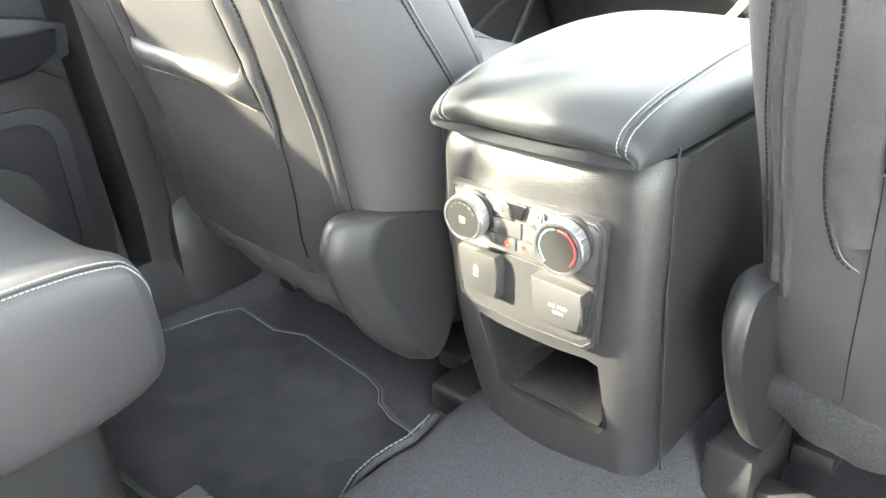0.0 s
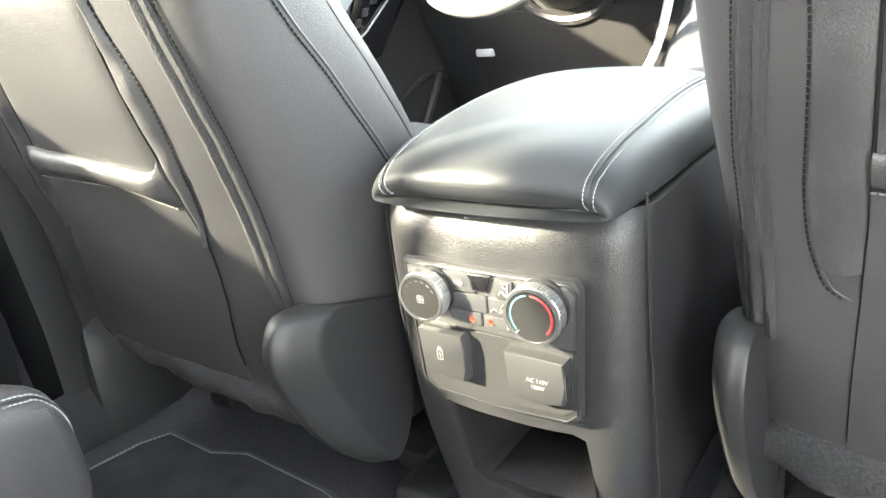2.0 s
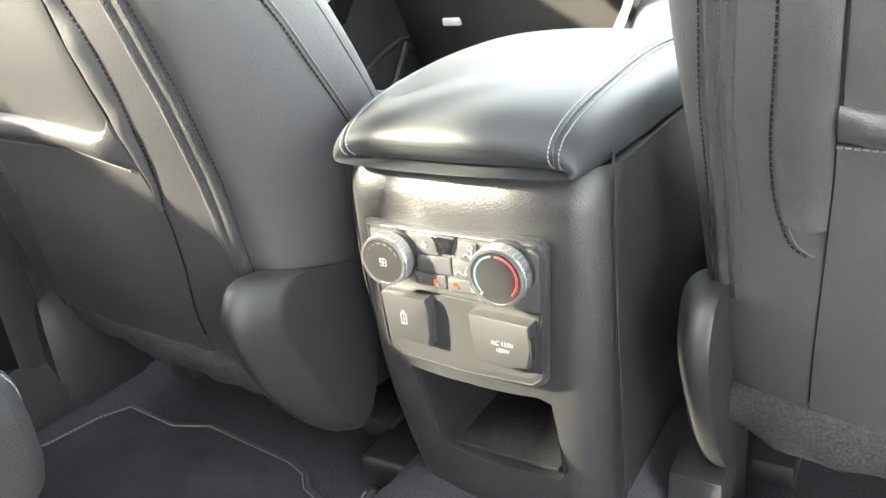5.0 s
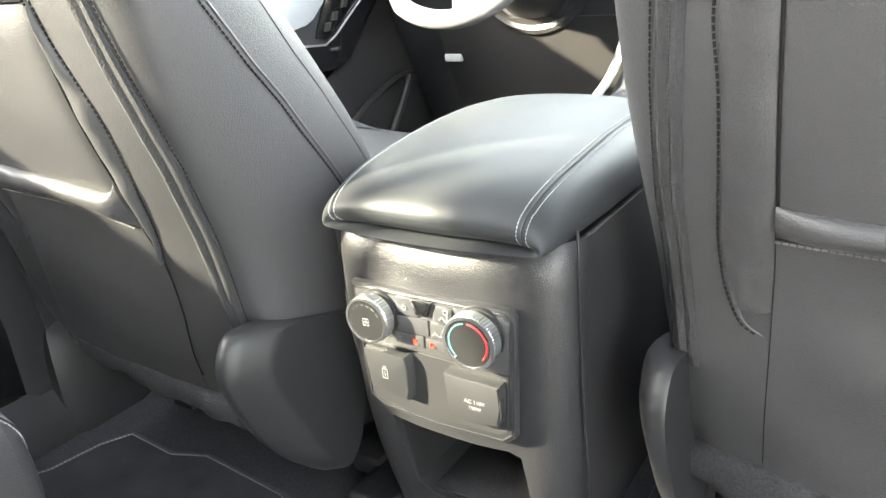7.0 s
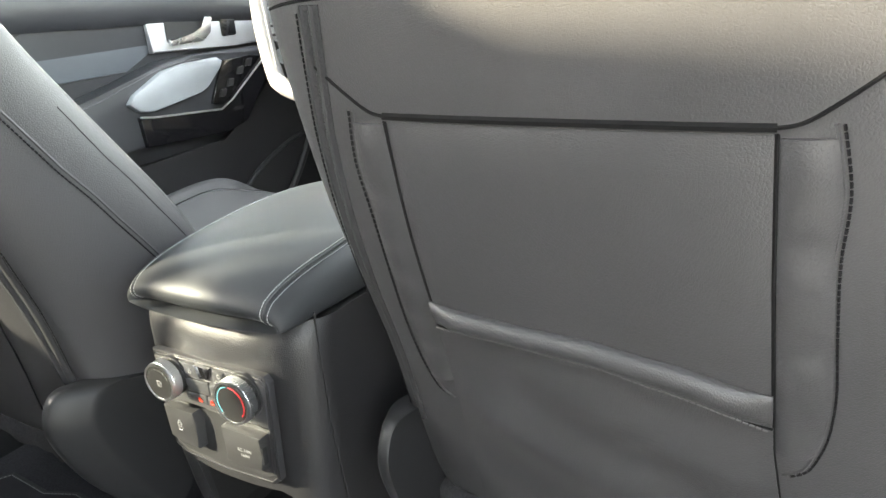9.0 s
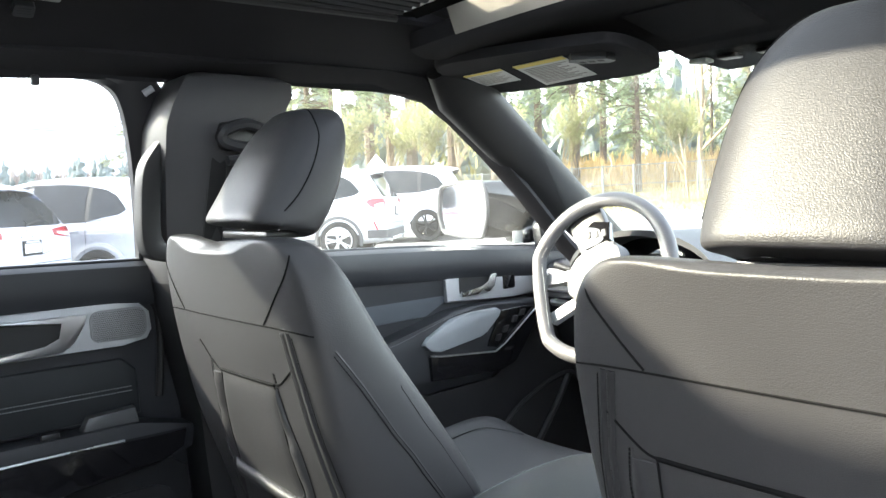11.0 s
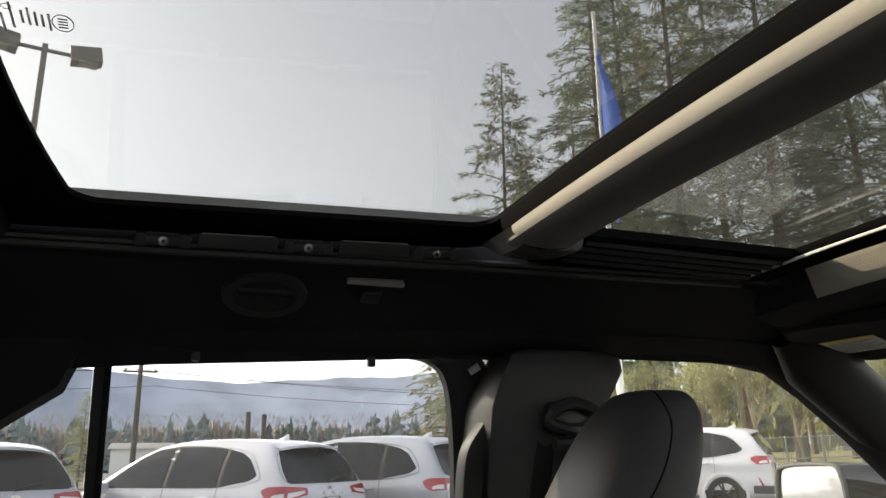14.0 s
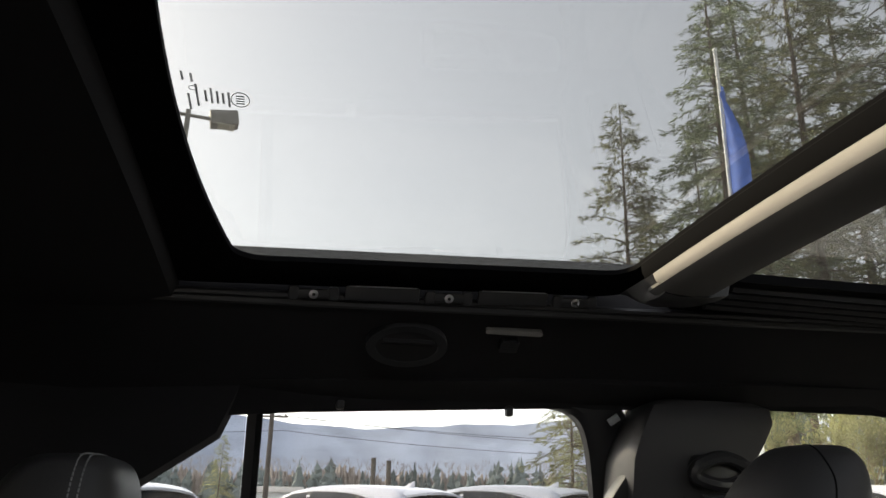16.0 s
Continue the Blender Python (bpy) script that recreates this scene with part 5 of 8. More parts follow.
for d in (-0.0035, 0.0045):
    tagged(part("stitching", stitches(cushion_rim(d, 160), 0.0042, 0.00060), THREAD, rear), kind="stuff")
part("seam", tube(cushion_rim(0.0005), 0.0014, 5), LEATHER_SMOOTH, rear)
part("seat_base", box((0.40, 0.46, 0.22), (SX, -0.52, 0.535), 0.03, 3), SEAT_PLASTIC, rear, "black plastic seat plinth")
for s in (-1, 1):
    part("rail", box((0.04, 0.60, 0.02), (SX + s * 0.15, -0.50, 0.425), 0.005), CHROME, rear, "bright steel floor rail")
rings = []
for z, w, y0, y1 in ((0.76, 0.20, -0.90, -0.76), (0.85, 0.235, -0.94, -0.775), (1.0, 0.24, -0.98, -0.80), (1.12, 0.22, -1.0, -0.83), (1.19, 0.18, -1.0, -0.86), (1.215, 0.12, -0.985, -0.88)):
    rings.append([(SX + w * math.copysign(abs(math.cos(q)) ** 0.5, math.cos(q)), (y0 + y1) / 2 + (y1 - y0) / 2 * math.copysign(abs(math.sin(q)) ** 0.7, math.sin(q)), z) for q in [k * math.tau / 28 for k in range(28)]])
ob = part("backrest", loft(rings), LEATHER, rear)
ob.modifiers.new("soft", "SUBSURF").render_levels = 1
rings = []
for z, w, y0, y1 in ((1.225, 0.10, -0.925, -0.83), (1.235, 0.118, -0.93, -0.80), (1.29, 0.125, -0.92, -0.775), (1.345, 0.122, -0.905, -0.775), (1.38, 0.108, -0.885, -0.785), (1.393, 0.085, -0.865, -0.80)):
    rings.append([(SX + 0.02 + w * math.copysign(abs(math.cos(q)) ** 0.5, math.cos(q)), (y0 + y1) / 2 + (y1 - y0) / 2 * math.copysign(abs(math.sin(q)) ** 0.7, math.sin(q)), z) for q in [k * math.tau / 28 for k in range(28)]])
hd = part("headrest", loft(rings), LEATHER, rear, "padded black leather headrest")
mod = hd.modifiers.new("soft", "SUBSURF")
mod.levels = mod.render_levels = 2
bpy.context.view_layer.update()
hd_eval = hd.evaluated_get(bpy.context.evaluated_depsgraph_get())
for dy in (-0.004, 0.004):
    line = []
    for k in range(40):
        a = radians(8 + 82 * k / 39)
        start = Vector((SX + 0.02 + 0.5 * math.cos(a), -0.815 + dy, 1.30 + 0.5 * math.sin(a)))
        ok, p, n, _ = hd_eval.ray_cast(start, (Vector((SX + 0.02, -0.815 + dy, 1.30)) - start).normalized())
        if ok:
            line.append(p + n * 0.0005)
    tagged(part("stitching", stitches(line, 0.0052, 0.0009), THREAD, rear), kind="stuff")


# ---- doors ----
def panel_x(z):
    """The inner face of a door trim at a height."""
    if z > 1.12:
        return 0.80 - (z - 1.12) * 0.15
    return 0.80 + 0.02 * math.sin(min(1, (1.12 - z) / 0.25) * math.pi / 2) - 0.04 * max(0, 0.62 - z) / 0.2


def door_panel(s, y0, y1, belt0, belt1, z0=0.46):
    rows = []
    n = 24
    for k in range(n + 1):
        y = y0 + (y1 - y0) * k / n
        belt = belt0 + (belt1 - belt0) * k / n
        col = [z0 + (belt - z0) * j / 20 for j in range(21)]
        rows.append([(s * panel_x(z), y, z) for z in col] + [(s * (panel_x(belt) + 0.012), y, belt + 0.006), (s * (panel_x(belt) + 0.05), y, belt + 0.004)])
    return sheet(rows, 0.05, (s, 0, 0))


def side_plate(s, outline, depth, x, bevel=0.003):
    """An outline in y and z, standing out of the door by depth from x."""
    if s < 0:
        return prism([(y, z) for y, z in outline], depth, axes((-x, 0, 0), (0, 1, 0), (0, 0, 1)), bevel)
    return prism([(-y, z) for y, z in outline], depth, axes((x, 0, 0), (0, -1, 0), (0, 0, 1)), bevel)


def front_door(s):
    d = thing("front_door", "closed front door with black trim, silver handle plate and clear window", "car door", "doors")
    part("trim_panel", door_panel(s, 0.10, 1.20, 1.172, 1.125), PLASTIC_SOFT, d, "soft black door trim")
    part("upper_cap", sheet([[(s * x, y, z) for x, z in ((0.800, b - 0.075), (0.785, b - 0.06), (0.778, b - 0.03), (0.785, b), (0.80, b + 0.008), (0.85, b + 0.01))] for y, b in ((0.10, 1.172), (0.4, 1.162), (0.7, 1.15), (0.95, 1.132), (1.15, 1.118))], 0.01, (s, 0, 0)), PLASTIC_SOFT, d, "padded black upper door cap")
    # raised dark tube that paints the groove's shadow
    part("shadow_groove", tube([(s * 0.806, y, z) for y, z in ((0.12, 1.01), (0.28, 1.05), (0.385, 1.092), (0.46, 1.115), (0.55, 1.122), (0.75, 1.118), (0.92, 1.108), (1.0, 1.095), (1.02, 1.06))], 0.007, 8), DARK, d)
    # leather insert below the groove
    ins = [(0.12, 0.985), (0.12, 1.005), (0.385, 1.085), (0.55, 1.112), (0.65, 1.112), (0.665, 1.02), (0.60, 0.99)]
    part("insert", side_plate(s, ins, 0.012, 0.822, 0.004), material_once("door_insert", (0.085, 0.095, 0.11), 0.5, grain=0.2, grain_size=900, voronoi=True), d, "dark blue-grey leather insert")
    bez = [(0.662, 1.018), (0.655, 1.098), (0.668, 1.103), (0.96, 1.096), (0.988, 1.088), (0.998, 1.06), (0.995, 1.02), (0.98, 1.008), (0.9, 1.008)]
    plate = part("handle_plate", side_plate(s, bez, 0.024, 0.822, 0.004), SILVER, d, "satin silver handle plate")
    # the cup's shade is a dark patch on the plate, not a hollow
    part("handle_cup", side_plate(s, rounded(0.105, 0.052, 0.01, 4, 0.755, 1.058), 0.0255, 0.822, 0.0), DARK, plate, "flat dark patch for the shaded finger cup")
    part("handle", side_plate(s, [(0.705, 1.028), (0.705, 1.042), (0.775, 1.046), (0.80, 1.056), (0.808, 1.086), (0.835, 1.086), (0.822, 1.045), (0.80, 1.030)], 0.034, 0.822, 0.004), CHROME, plate, "bright inside door handle")
    part("lock_switch", side_plate(s, rounded(0.045, 0.048, 0.006, 3, 0.883, 1.055), 0.028, 0.822, 0.003), PIANO, plate, "black lock switch")
    # armrest shelf
    arm = [(0.10, 0.93), (0.42, 0.945), (0.56, 0.975), (0.66, 1.0), (0.75, 1.004), (0.96, 1.0), (1.0, 0.985), (0.88, 0.86), (0.80, 0.845), (0.55, 0.84), (0.10, 0.86)]
    rest = part("armrest", side_plate(s, [(y, z) for y, z in arm], 0.055, 0.822, 0.012), PLASTIC_SOFT, d, "moulded black armrest")
    tagged(part("stitching", stitches([(s * 0.766, p.x, p.y) for p in curve_points([(0.12, 0.925, 0), (0.42, 0.938, 0), (0.56, 0.968, 0), (0.66, 0.992, 0), (0.76, 0.996, 0)], 10)], 0.006, 0.0008), GREY_THREAD, rest), kind="stuff")
    # the sky's reflection on the armrest top is put into the pad's pale colour
    pad = [(0.545, 0.932), (0.56, 0.948), (0.64, 0.984), (0.70, 0.992), (0.795, 0.993), (0.808, 0.985), (0.80, 0.97), (0.755, 0.934), (0.735, 0.926), (0.60, 0.908), (0.565, 0.914)]
    part("pad", side_plate(s, pad, 0.014, 0.767, 0.005), material_once("pad_sky_sheen", (0.3, 0.32, 0.34), 0.45, grain=0.15, grain_size=900, voronoi=True), rest, "padded armrest top, the sky's reflection painted as pale grey")
    part("switch_panel", side_plate(s, [(0.77, 0.91), (0.815, 0.985), (0.90, 0.985), (0.945, 0.978), (0.80, 0.888), (0.765, 0.895)], 0.008, 0.767, 0.002), PIANO, rest, "gloss black switch panel")
    for k, (y, z) in enumerate(((0.795, 0.915), (0.822, 0.934), (0.858, 0.956), (0.888, 0.970))):
        part("window_switch", side_plate(s, [(y - 0.012, z - 0.008), (y - 0.004, z + 0.008), (y + 0.013, z + 0.008), (y + 0.005, z - 0.008)], 0.006, 0.758, 0.002), PLASTIC_SATIN, rest, "silver-edged window switch" if k < 3 else "round mirror switch")
    part("gloss_band", side_plate(s, [(0.565, 0.902), (0.60, 0.896), (0.79, 0.878), (0.96, 0.98), (0.98, 0.97), (0.86, 0.84), (0.80, 0.826), (0.57, 0.84)], 0.010, 0.767, 0.003), PIANO, rest, "gloss black band under the armrest")
    part("gloss_edge", tube([(s * 0.757, y, z) for y, z in ((0.566, 0.903), (0.60, 0.897), (0.785, 0.880), (0.82, 0.895), (0.96, 0.984))], 0.0022, 6), CHROME, rest, "thin bright edge")
    # map pocket with rib and speaker
    part("lower_trim", side_plate(s, [(0.10, 0.48), (0.10, 0.82), (0.55, 0.80), (0.80, 0.80), (0.90, 0.85), (1.06, 1.0), (1.18, 1.04), (1.18, 0.48)], 0.02, 0.80, 0.006), PLASTIC, d, "hard black lower door trim")
    # no hollow here: the pocket's shade is a flat dark plate
    part("pocket", side_plate(s, [(0.82, 0.50), (0.80, 0.60), (0.83, 0.675), (0.95, 0.735), (1.09, 0.765), (1.16, 0.72), (1.20, 0.66), (1.21, 0.50)], 0.006, 0.780, 0.003), DARK, d, "flat near-black plate for the shaded door pocket")
    part("pocket_rib", tube(curve_points([(s * 0.768, 1.088, 0.762), (s * 0.766, 1.03, 0.69), (s * 0.766, 0.95, 0.60), (s * 0.766, 0.86, 0.50)], 6), 0.009, 8), PLASTIC, d, "slanting grey rib in the pocket")
    part("pocket_rim", tube(curve_points([(s * 0.772, 0.84, 0.50), (s * 0.772, 0.815, 0.60), (s * 0.772, 0.835, 0.68), (s * 0.772, 0.95, 0.74), (s * 0.772, 1.09, 0.77), (s * 0.772, 1.165, 0.72), (s * 0.772, 1.20, 0.66), (s * 0.772, 1.205, 0.5)], 6), 0.006, 8), PLASTIC, d)
    # window
    rows = []
    for k in range(13):
        y = 0.09 + 1.10 * k / 12
        top = 1.545 if y < 0.42 else 1.545 - 0.62 * (y - 0.42) ** 1.15
        top = max(top, 1.14)
        zz = [1.10 + (top - 1.10) * j / 6 for j in range(7)]
        rows.append([(s * (side_x(z) + 0.028), y, z) for z in zz])
    pane = part("pane", sheet(rows, 0.004, (s, 0, 0)), WINDOW_GLASS, d, "clear window pane")
    pane.visible_shadow = False
    part("belt_seal", tube([(s * 0.822, 0.10, 1.180), (s * 0.822, 0.6, 1.163), (s * 0.822, 1.02, 1.135)], 0.006, 8), PLASTIC_SATIN, d, "black window seal")
    part("sail_panel", side_plate(s, [(1.0, 1.125), (0.985, 1.19), (1.005, 1.23), (1.12, 1.12)], 0.03, 0.80, 0.005), PLASTIC_SATIN, d, "black mirror triangle")
    return d


def rear_door(s, state, swing=0.0):
    d = thing("rear_door", state + " rear door with black trim, silver handle plate and stitched insert", "car door", "doors", at=pose(s * 0.83, -0.02, 0, rz=swing) @ pose(-s * 0.83, 0.02, 0))
    part("trim_panel", door_panel(s, -0.98, -0.012, 1.188, 1.180), PLASTIC_SOFT, d, "soft black door trim")
    part("upper_cap", sheet([[(s * x, y, z) for x, z in ((0.798, b - 0.075), (0.782, b - 0.06), (0.774, b - 0.03), (0.778, b), (0.79, b + 0.008), (0.83, b + 0.012), (0.85, b + 0.01))] for y, b in ((-0.98, 1.190), (-0.5, 1.190), (-0.02, 1.180))], 0.01, (s, 0, 0)), PLASTIC_SOFT, d, "padded black upper door cap")
    part("belt_seal", tube([(s * 0.812, -0.98, 1.198), (s * 0.812, -0.5, 1.198), (s * 0.812, -0.08, 1.190)], 0.005, 8), SILVER, d, "grey window seal")
    part("belt_seal", tube([(s * 0.798, -0.98, 1.199), (s * 0.798, -0.5, 1.199), (s * 0.798, -0.08, 1.191)], 0.004, 8), PLASTIC_SATIN, d)
    part("shade_clip", box((0.012, 0.02, 0.018), (s * 0.79, -0.515, 1.20), 0.003), SILVER, d, "small metal shade clip")
    # the groove's shadow is painted by a dark tube on the trim
    part("shadow_groove", tube(curve_points([(s * 0.803, -0.95, 1.135), (s * 0.803, -0.5, 1.133), (s * 0.803, -0.12, 1.128), (s * 0.803, -0.078, 1.112), (s * 0.803, -0.066, 1.07), (s * 0.803, -0.068, 1.0), (s * 0.803, -0.075, 0.93)], 6), 0.007, 8), DARK, d)
    bez = [(-0.355, 1.037), (-0.368, 1.044), (-0.372, 1.056), (-0.372, 1.104), (-0.368, 1.114), (-0.356, 1.119), (-0.15, 1.118), (-0.105, 1.112), (-0.088, 1.095), (-0.085, 1.062), (-0.095, 1.045), (-0.14, 1.038)]
    plate = part("handle_plate", side_plate(s, bez, 0.022, 0.81, 0.004), SILVER, d, "satin silver handle plate")
    part("speaker_grille", side_plate(s, rounded(0.10, 0.058, 0.018, 5, -0.145, 1.078), 0.0235, 0.81, 0.001), material_once("grille_mesh", (0.35, 0.35, 0.36), 0.5, 0.6, grain=1.0, grain_size=330, voronoi=True), plate, "finely perforated silver grille")
    dots = bmesh.new()
    for i in range(26):
        for j in range(14):
            y, z = -0.188 + 0.0036 * i + 0.0018 * (j % 2), 1.055 + 0.0036 * j
            if math.hypot(max(0, abs(y + 0.145) - 0.032), max(0, abs(z - 1.078) - 0.013)) < 0.014:
                v = [dots.verts.new((s * 0.7862, y + 0.001 * math.cos(q), z + 0.001 * math.sin(q))) for q in (0, 1.57, 3.14, 4.71)]
                dots.faces.new(v)
    tagged(part("perforation", dots, DARK, plate, flat=True), kind="stuff")
    # again a flat patch, its dark colour standing for the cup's shade
    part("handle_cup", side_plate(s, rounded(0.115, 0.052, 0.008, 3, -0.295, 1.075), 0.0235, 0.81, 0.0), DARK, plate, "flat dark patch for the shaded finger cup")
    part("handle", side_plate(s, [(-0.350, 1.040), (-0.350, 1.052), (-0.27, 1.054), (-0.245, 1.066), (-0.238, 1.098), (-0.35, 1.101), (-0.35, 1.106), (-0.20, 1.104), (-0.205, 1.085), (-0.225, 1.055), (-0.245, 1.042)], 0.032, 0.81, 0.004), CHROME, plate, "bright inside door handle")
    ins = [(-0.95, 0.905), (-0.95, 1.02), (-0.14, 1.012), (-0.115, 0.99), (-0.11, 0.905)]
    part("insert", side_plate(s, ins, 0.012, 0.812, 0.006), LEATHER_SMOOTH, d, "black leather insert")
    for dz in (0.0, 0.008):
        tagged(part("stitching", stitches([(s * 0.7985, -0.95, 0.957 + dz), (s * 0.7985, -0.12, 0.951 + dz)], 0.0055, 0.0009), THREAD, d), kind="stuff")
    arm = [(-0.95, 0.80), (-0.95, 0.905), (-0.13, 0.898), (-0.07, 0.884), (-0.022, 0.872), (-0.03, 0.83), (-0.07, 0.818)]
    rest = part("armrest", side_plate(s, arm, 0.05, 0.812, 0.008), PLASTIC_SOFT, d, "moulded black armrest")
    part("gloss_band", side_plate(s, [(-0.95, 0.806), (-0.95, 0.866), (-0.30, 0.873), (-0.045, 0.870), (-0.052, 0.838), (-0.10, 0.815), (-0.30, 0.800)], 0.016, 0.764, 0.007), PIANO, rest, "gloss black band along the armrest")
    part("gloss_edge", tube([(s * 0.751, -0.95, 0.868), (s * 0.751, -0.30, 0.875), (s * 0.751, -0.16, 0.874)], 0.0022, 6), CHROME, rest, "thin bright edge")
    part("pull_cup", side_plate(s, [(-0.225, 0.898), (-0.212, 0.922), (-0.130, 0.926), (-0.122, 0.884), (-0.20, 0.882)], 0.02, 0.79, 0.006), material_once("cup_grey", (0.11, 0.112, 0.115), 0.4, 0.3), rest, "grey door pull cup")
    part("window_switch", box((0.012, 0.03, 0.012), (s * 0.775, -0.275, 0.903), 0.003), PLASTIC_SATIN, rest, "black window switch")
    part("lower_trim", side_plate(s, [(-0.95, 0.48), (-0.95, 0.82), (-0.07, 0.815), (-0.035, 0.79), (-0.025, 0.60), (-0.03, 0.48)], 0.016, 0.795, 0.006), PLASTIC, d, "hard black lower door trim")
    out = rounded(0.24, 0.26, 0.05, 6, -0.18, 0.64)
    inn = rounded(0.20, 0.22, 0.04, 6, -0.18, 0.64)
    part("speaker_rim", ringband([(y, z) for y, z in out], inn, 0.010, axes((-0.781, 0, 0), (0, 1, 0), (0, 0, 1)) if s < 0 else axes((0.781, 0, 0), (0, 1, 0), (0, 0, 1))), PLASTIC, d, "raised rim round the speaker panel")
    part("speaker_slots", side_plate(s, [(-0.18 + 0.07 * math.cos(k * math.tau / 24), 0.63 + 0.07 * math.sin(k * math.tau / 24)) for k in range(24)], 0.003, 0.779, 0.001), material_once("slotted_grille", (0.03, 0.03, 0.03), 0.7, grain=1.0, grain_size=260), d, "black slotted speaker grille")
    rows = []
    for k in range(9):
        y = -0.665 + 0.60 * k / 8
        zz = [1.12 + 0.40 * j / 6 for j in range(7)]
        rows.append([(s * (side_x(z) + 0.026), y, z) for z in zz])
    edge = curve_points([(-0.30, 1.500, 0), (-0.215, 1.500, 0), (-0.176, 1.490, 0), (-0.152, 1.464, 0), (-0.132, 1.40, 0), (-0.110, 1.28, 0), (-0.088, 1.12, 0)], 6)
    part("window_frame", sheet([[(s * (side_x(p.y) + 0.012), p.x, p.y), (s * (side_x(p.y) + 0.002), p.x + 0.012, p.y + 0.004), (s * (side_x(p.y) + 0.002), p.x + 0.07, p.y + 0.02)] for p in edge], 0.02, (s, 0, 0)), PLASTIC_SATIN, d, "black upper door frame")
    pane = part("pane", sheet(rows, 0.004, (s, 0, 0)), PRIVACY, d, "lightly tinted window pane")
    q = part("quarter_pane", sheet([[(s * (side_x(z) + 0.026), y, z) for z in (1.12, 1.3, 1.50)] for y in (-1.2, -0.9, -0.68)], 0.004, (s, 0, 0)), PRIVACY, d, "small fixed quarter pane")
    for y in (-0.546, -0.287):
        part("shade_hook", box((0.012, 0.012, 0.016), (s * 0.652, y, 1.489), 0.003), PLASTIC_SATIN, d, "small black shade hook")
    return d


front_door(-1)
rear_door(-1, "closed")
front_door(1)
# unseen right door; its swing is chosen to limit the light let in
rear_door(1, "unseen half-open", 32)

# ---- B-pillar fittings on the driver's side ----
slot = thing("belt_slot", "dark plate and rim for the shaded belt slot in the pillar trim", "trim slot")
# plate proud of the trim; the slot's shade is put into its dark colour
part("recess", loft([[(-x - 0.001, y, z) for y in (-0.034, 0.062)] + [(-x + 0.004, y, z) for y in (0.058, -0.030)] for z, x in ((1.428, 0.594), (1.36, 0.614), (1.25, 0.657), (1.17, 0.690))]), DARK, slot)
part("slot_rim", tube(curve_points([(-0.662, -0.032, 1.23), (-0.622, -0.034, 1.34), (-0.596, -0.030, 1.425), (-0.594, 0.014, 1.434), (-0.596, 0.058, 1.425), (-0.622, 0.062, 1.34)], 6), 0.003, 6), PILLAR, slot)
belt = thing("seat_belt", "black seat belt hanging from its height adjuster on the pillar", "seat belt")
part("adjuster", box((0.02, 0.095, 0.05), (-0.592, 0.022, 1.405), 0.012, 3), PLASTIC_SATIN, belt, "black height adjuster")
part("guide_ring", tube(curve_points([(-0.575, -0.02, 1.412), (-0.57, 0.02, 1.425), (-0.575, 0.06, 1.412), (-0.58, 0.06, 1.395), (-0.575, 0.02, 1.385), (-0.58, -0.02, 1.395)], 6, True), 0.010, 8, closed=True), PLASTIC_SATIN, belt, "black belt guide")
part("guide_cap", tube([(-0.57, -0.02, 1.362), (-0.572, 0.055, 1.368)], 0.009, 8), PLASTIC_SATIN, belt)
part("webbing", sheet([[(x, y0 + u, z) for u in (0.0, 0.024, 0.048)] for x, y0, z in ((-0.583, -0.012, 1.37), (-0.608, -0.010, 1.30), (-0.648, -0.006, 1.20), (-0.690, 0.0, 1.08), (-0.712, 0.02, 0.92), (-0.722, 0.035, 0.75), (-0.723, 0.05, 0.55), (-0.722, 0.06, 0.44))], 0.003, (-1, 0, 0)), MAT, belt, "black woven belt webbing")
grab = thing("grab_handle", "black grab handle on the rear edge of the pillar", "handle")
outer = curve_points([(-0.598, -0.062, 1.444), (-0.612, -0.094, 1.421), (-0.622, -0.119, 1.390), (-0.632, -0.139, 1.352), (-0.645, -0.142, 1.288), (-0.655, -0.139, 1.228), (-0.660, -0.122, 1.200), (-0.662, -0.070, 1.188)], 5)
inside = curve_points([(-0.598, -0.046, 1.424), (-0.612, -0.076, 1.408), (-0.622, -0.095, 1.372), (-0.632, -0.104, 1.340), (-0.645, -0.106, 1.288), (-0.655, -0.104, 1.245), (-0.660, -0.094, 1.226), (-0.662, -0.070, 1.220)], 5)
part("grip", loft([[(a.x + (b.x - a.x) * f - d, a.y + (b.y - a.y) * f, a.z + (b.z - a.z) * f) for f, d in ((0.0, 0.008), (0.06, 0.003), (0.2, 0.0005), (0.5, 0.0), (0.8, 0.0005), (0.94, 0.003), (1.0, 0.008), (1.0, 0.032), (0.5, 0.036), (0.0, 0.032))] for a, b in zip(outer, inside)]), SEAT_PLASTIC, grab, "satin black flat-faced grip")
part("backing", loft([[(-0.628 - a, y, z) for y in (-0.100, -0.040)] + [(-0.655 - a, y, z) for y in (-0.040, -0.100)] for z, a in ((1.40, 0.0), (1.30, 0.035), (1.22, 0.06))]), PILLAR, grab, "grey pillar trim behind the grip")
bolt = thing("coat_hook_bolt", "small pale peg at the top of the door frame", "peg")
part("peg", tube([(-0.655, -0.122, 1.478), (-0.648, -0.108, 1.488)], 0.006, 8), SILVER, bolt)

# the roof falls slightly towards the rear
for ob in [bpy.data.objects["ceiling"], bpy.data.objects["roof_skin"]] + list(roof.children_recursive):
    if ob.type == "MESH":
        for v in ob.data.vertices:
            v.co.z += 0.038 * (max(-0.9, min(-0.2, v.co.y)) + 0.2)

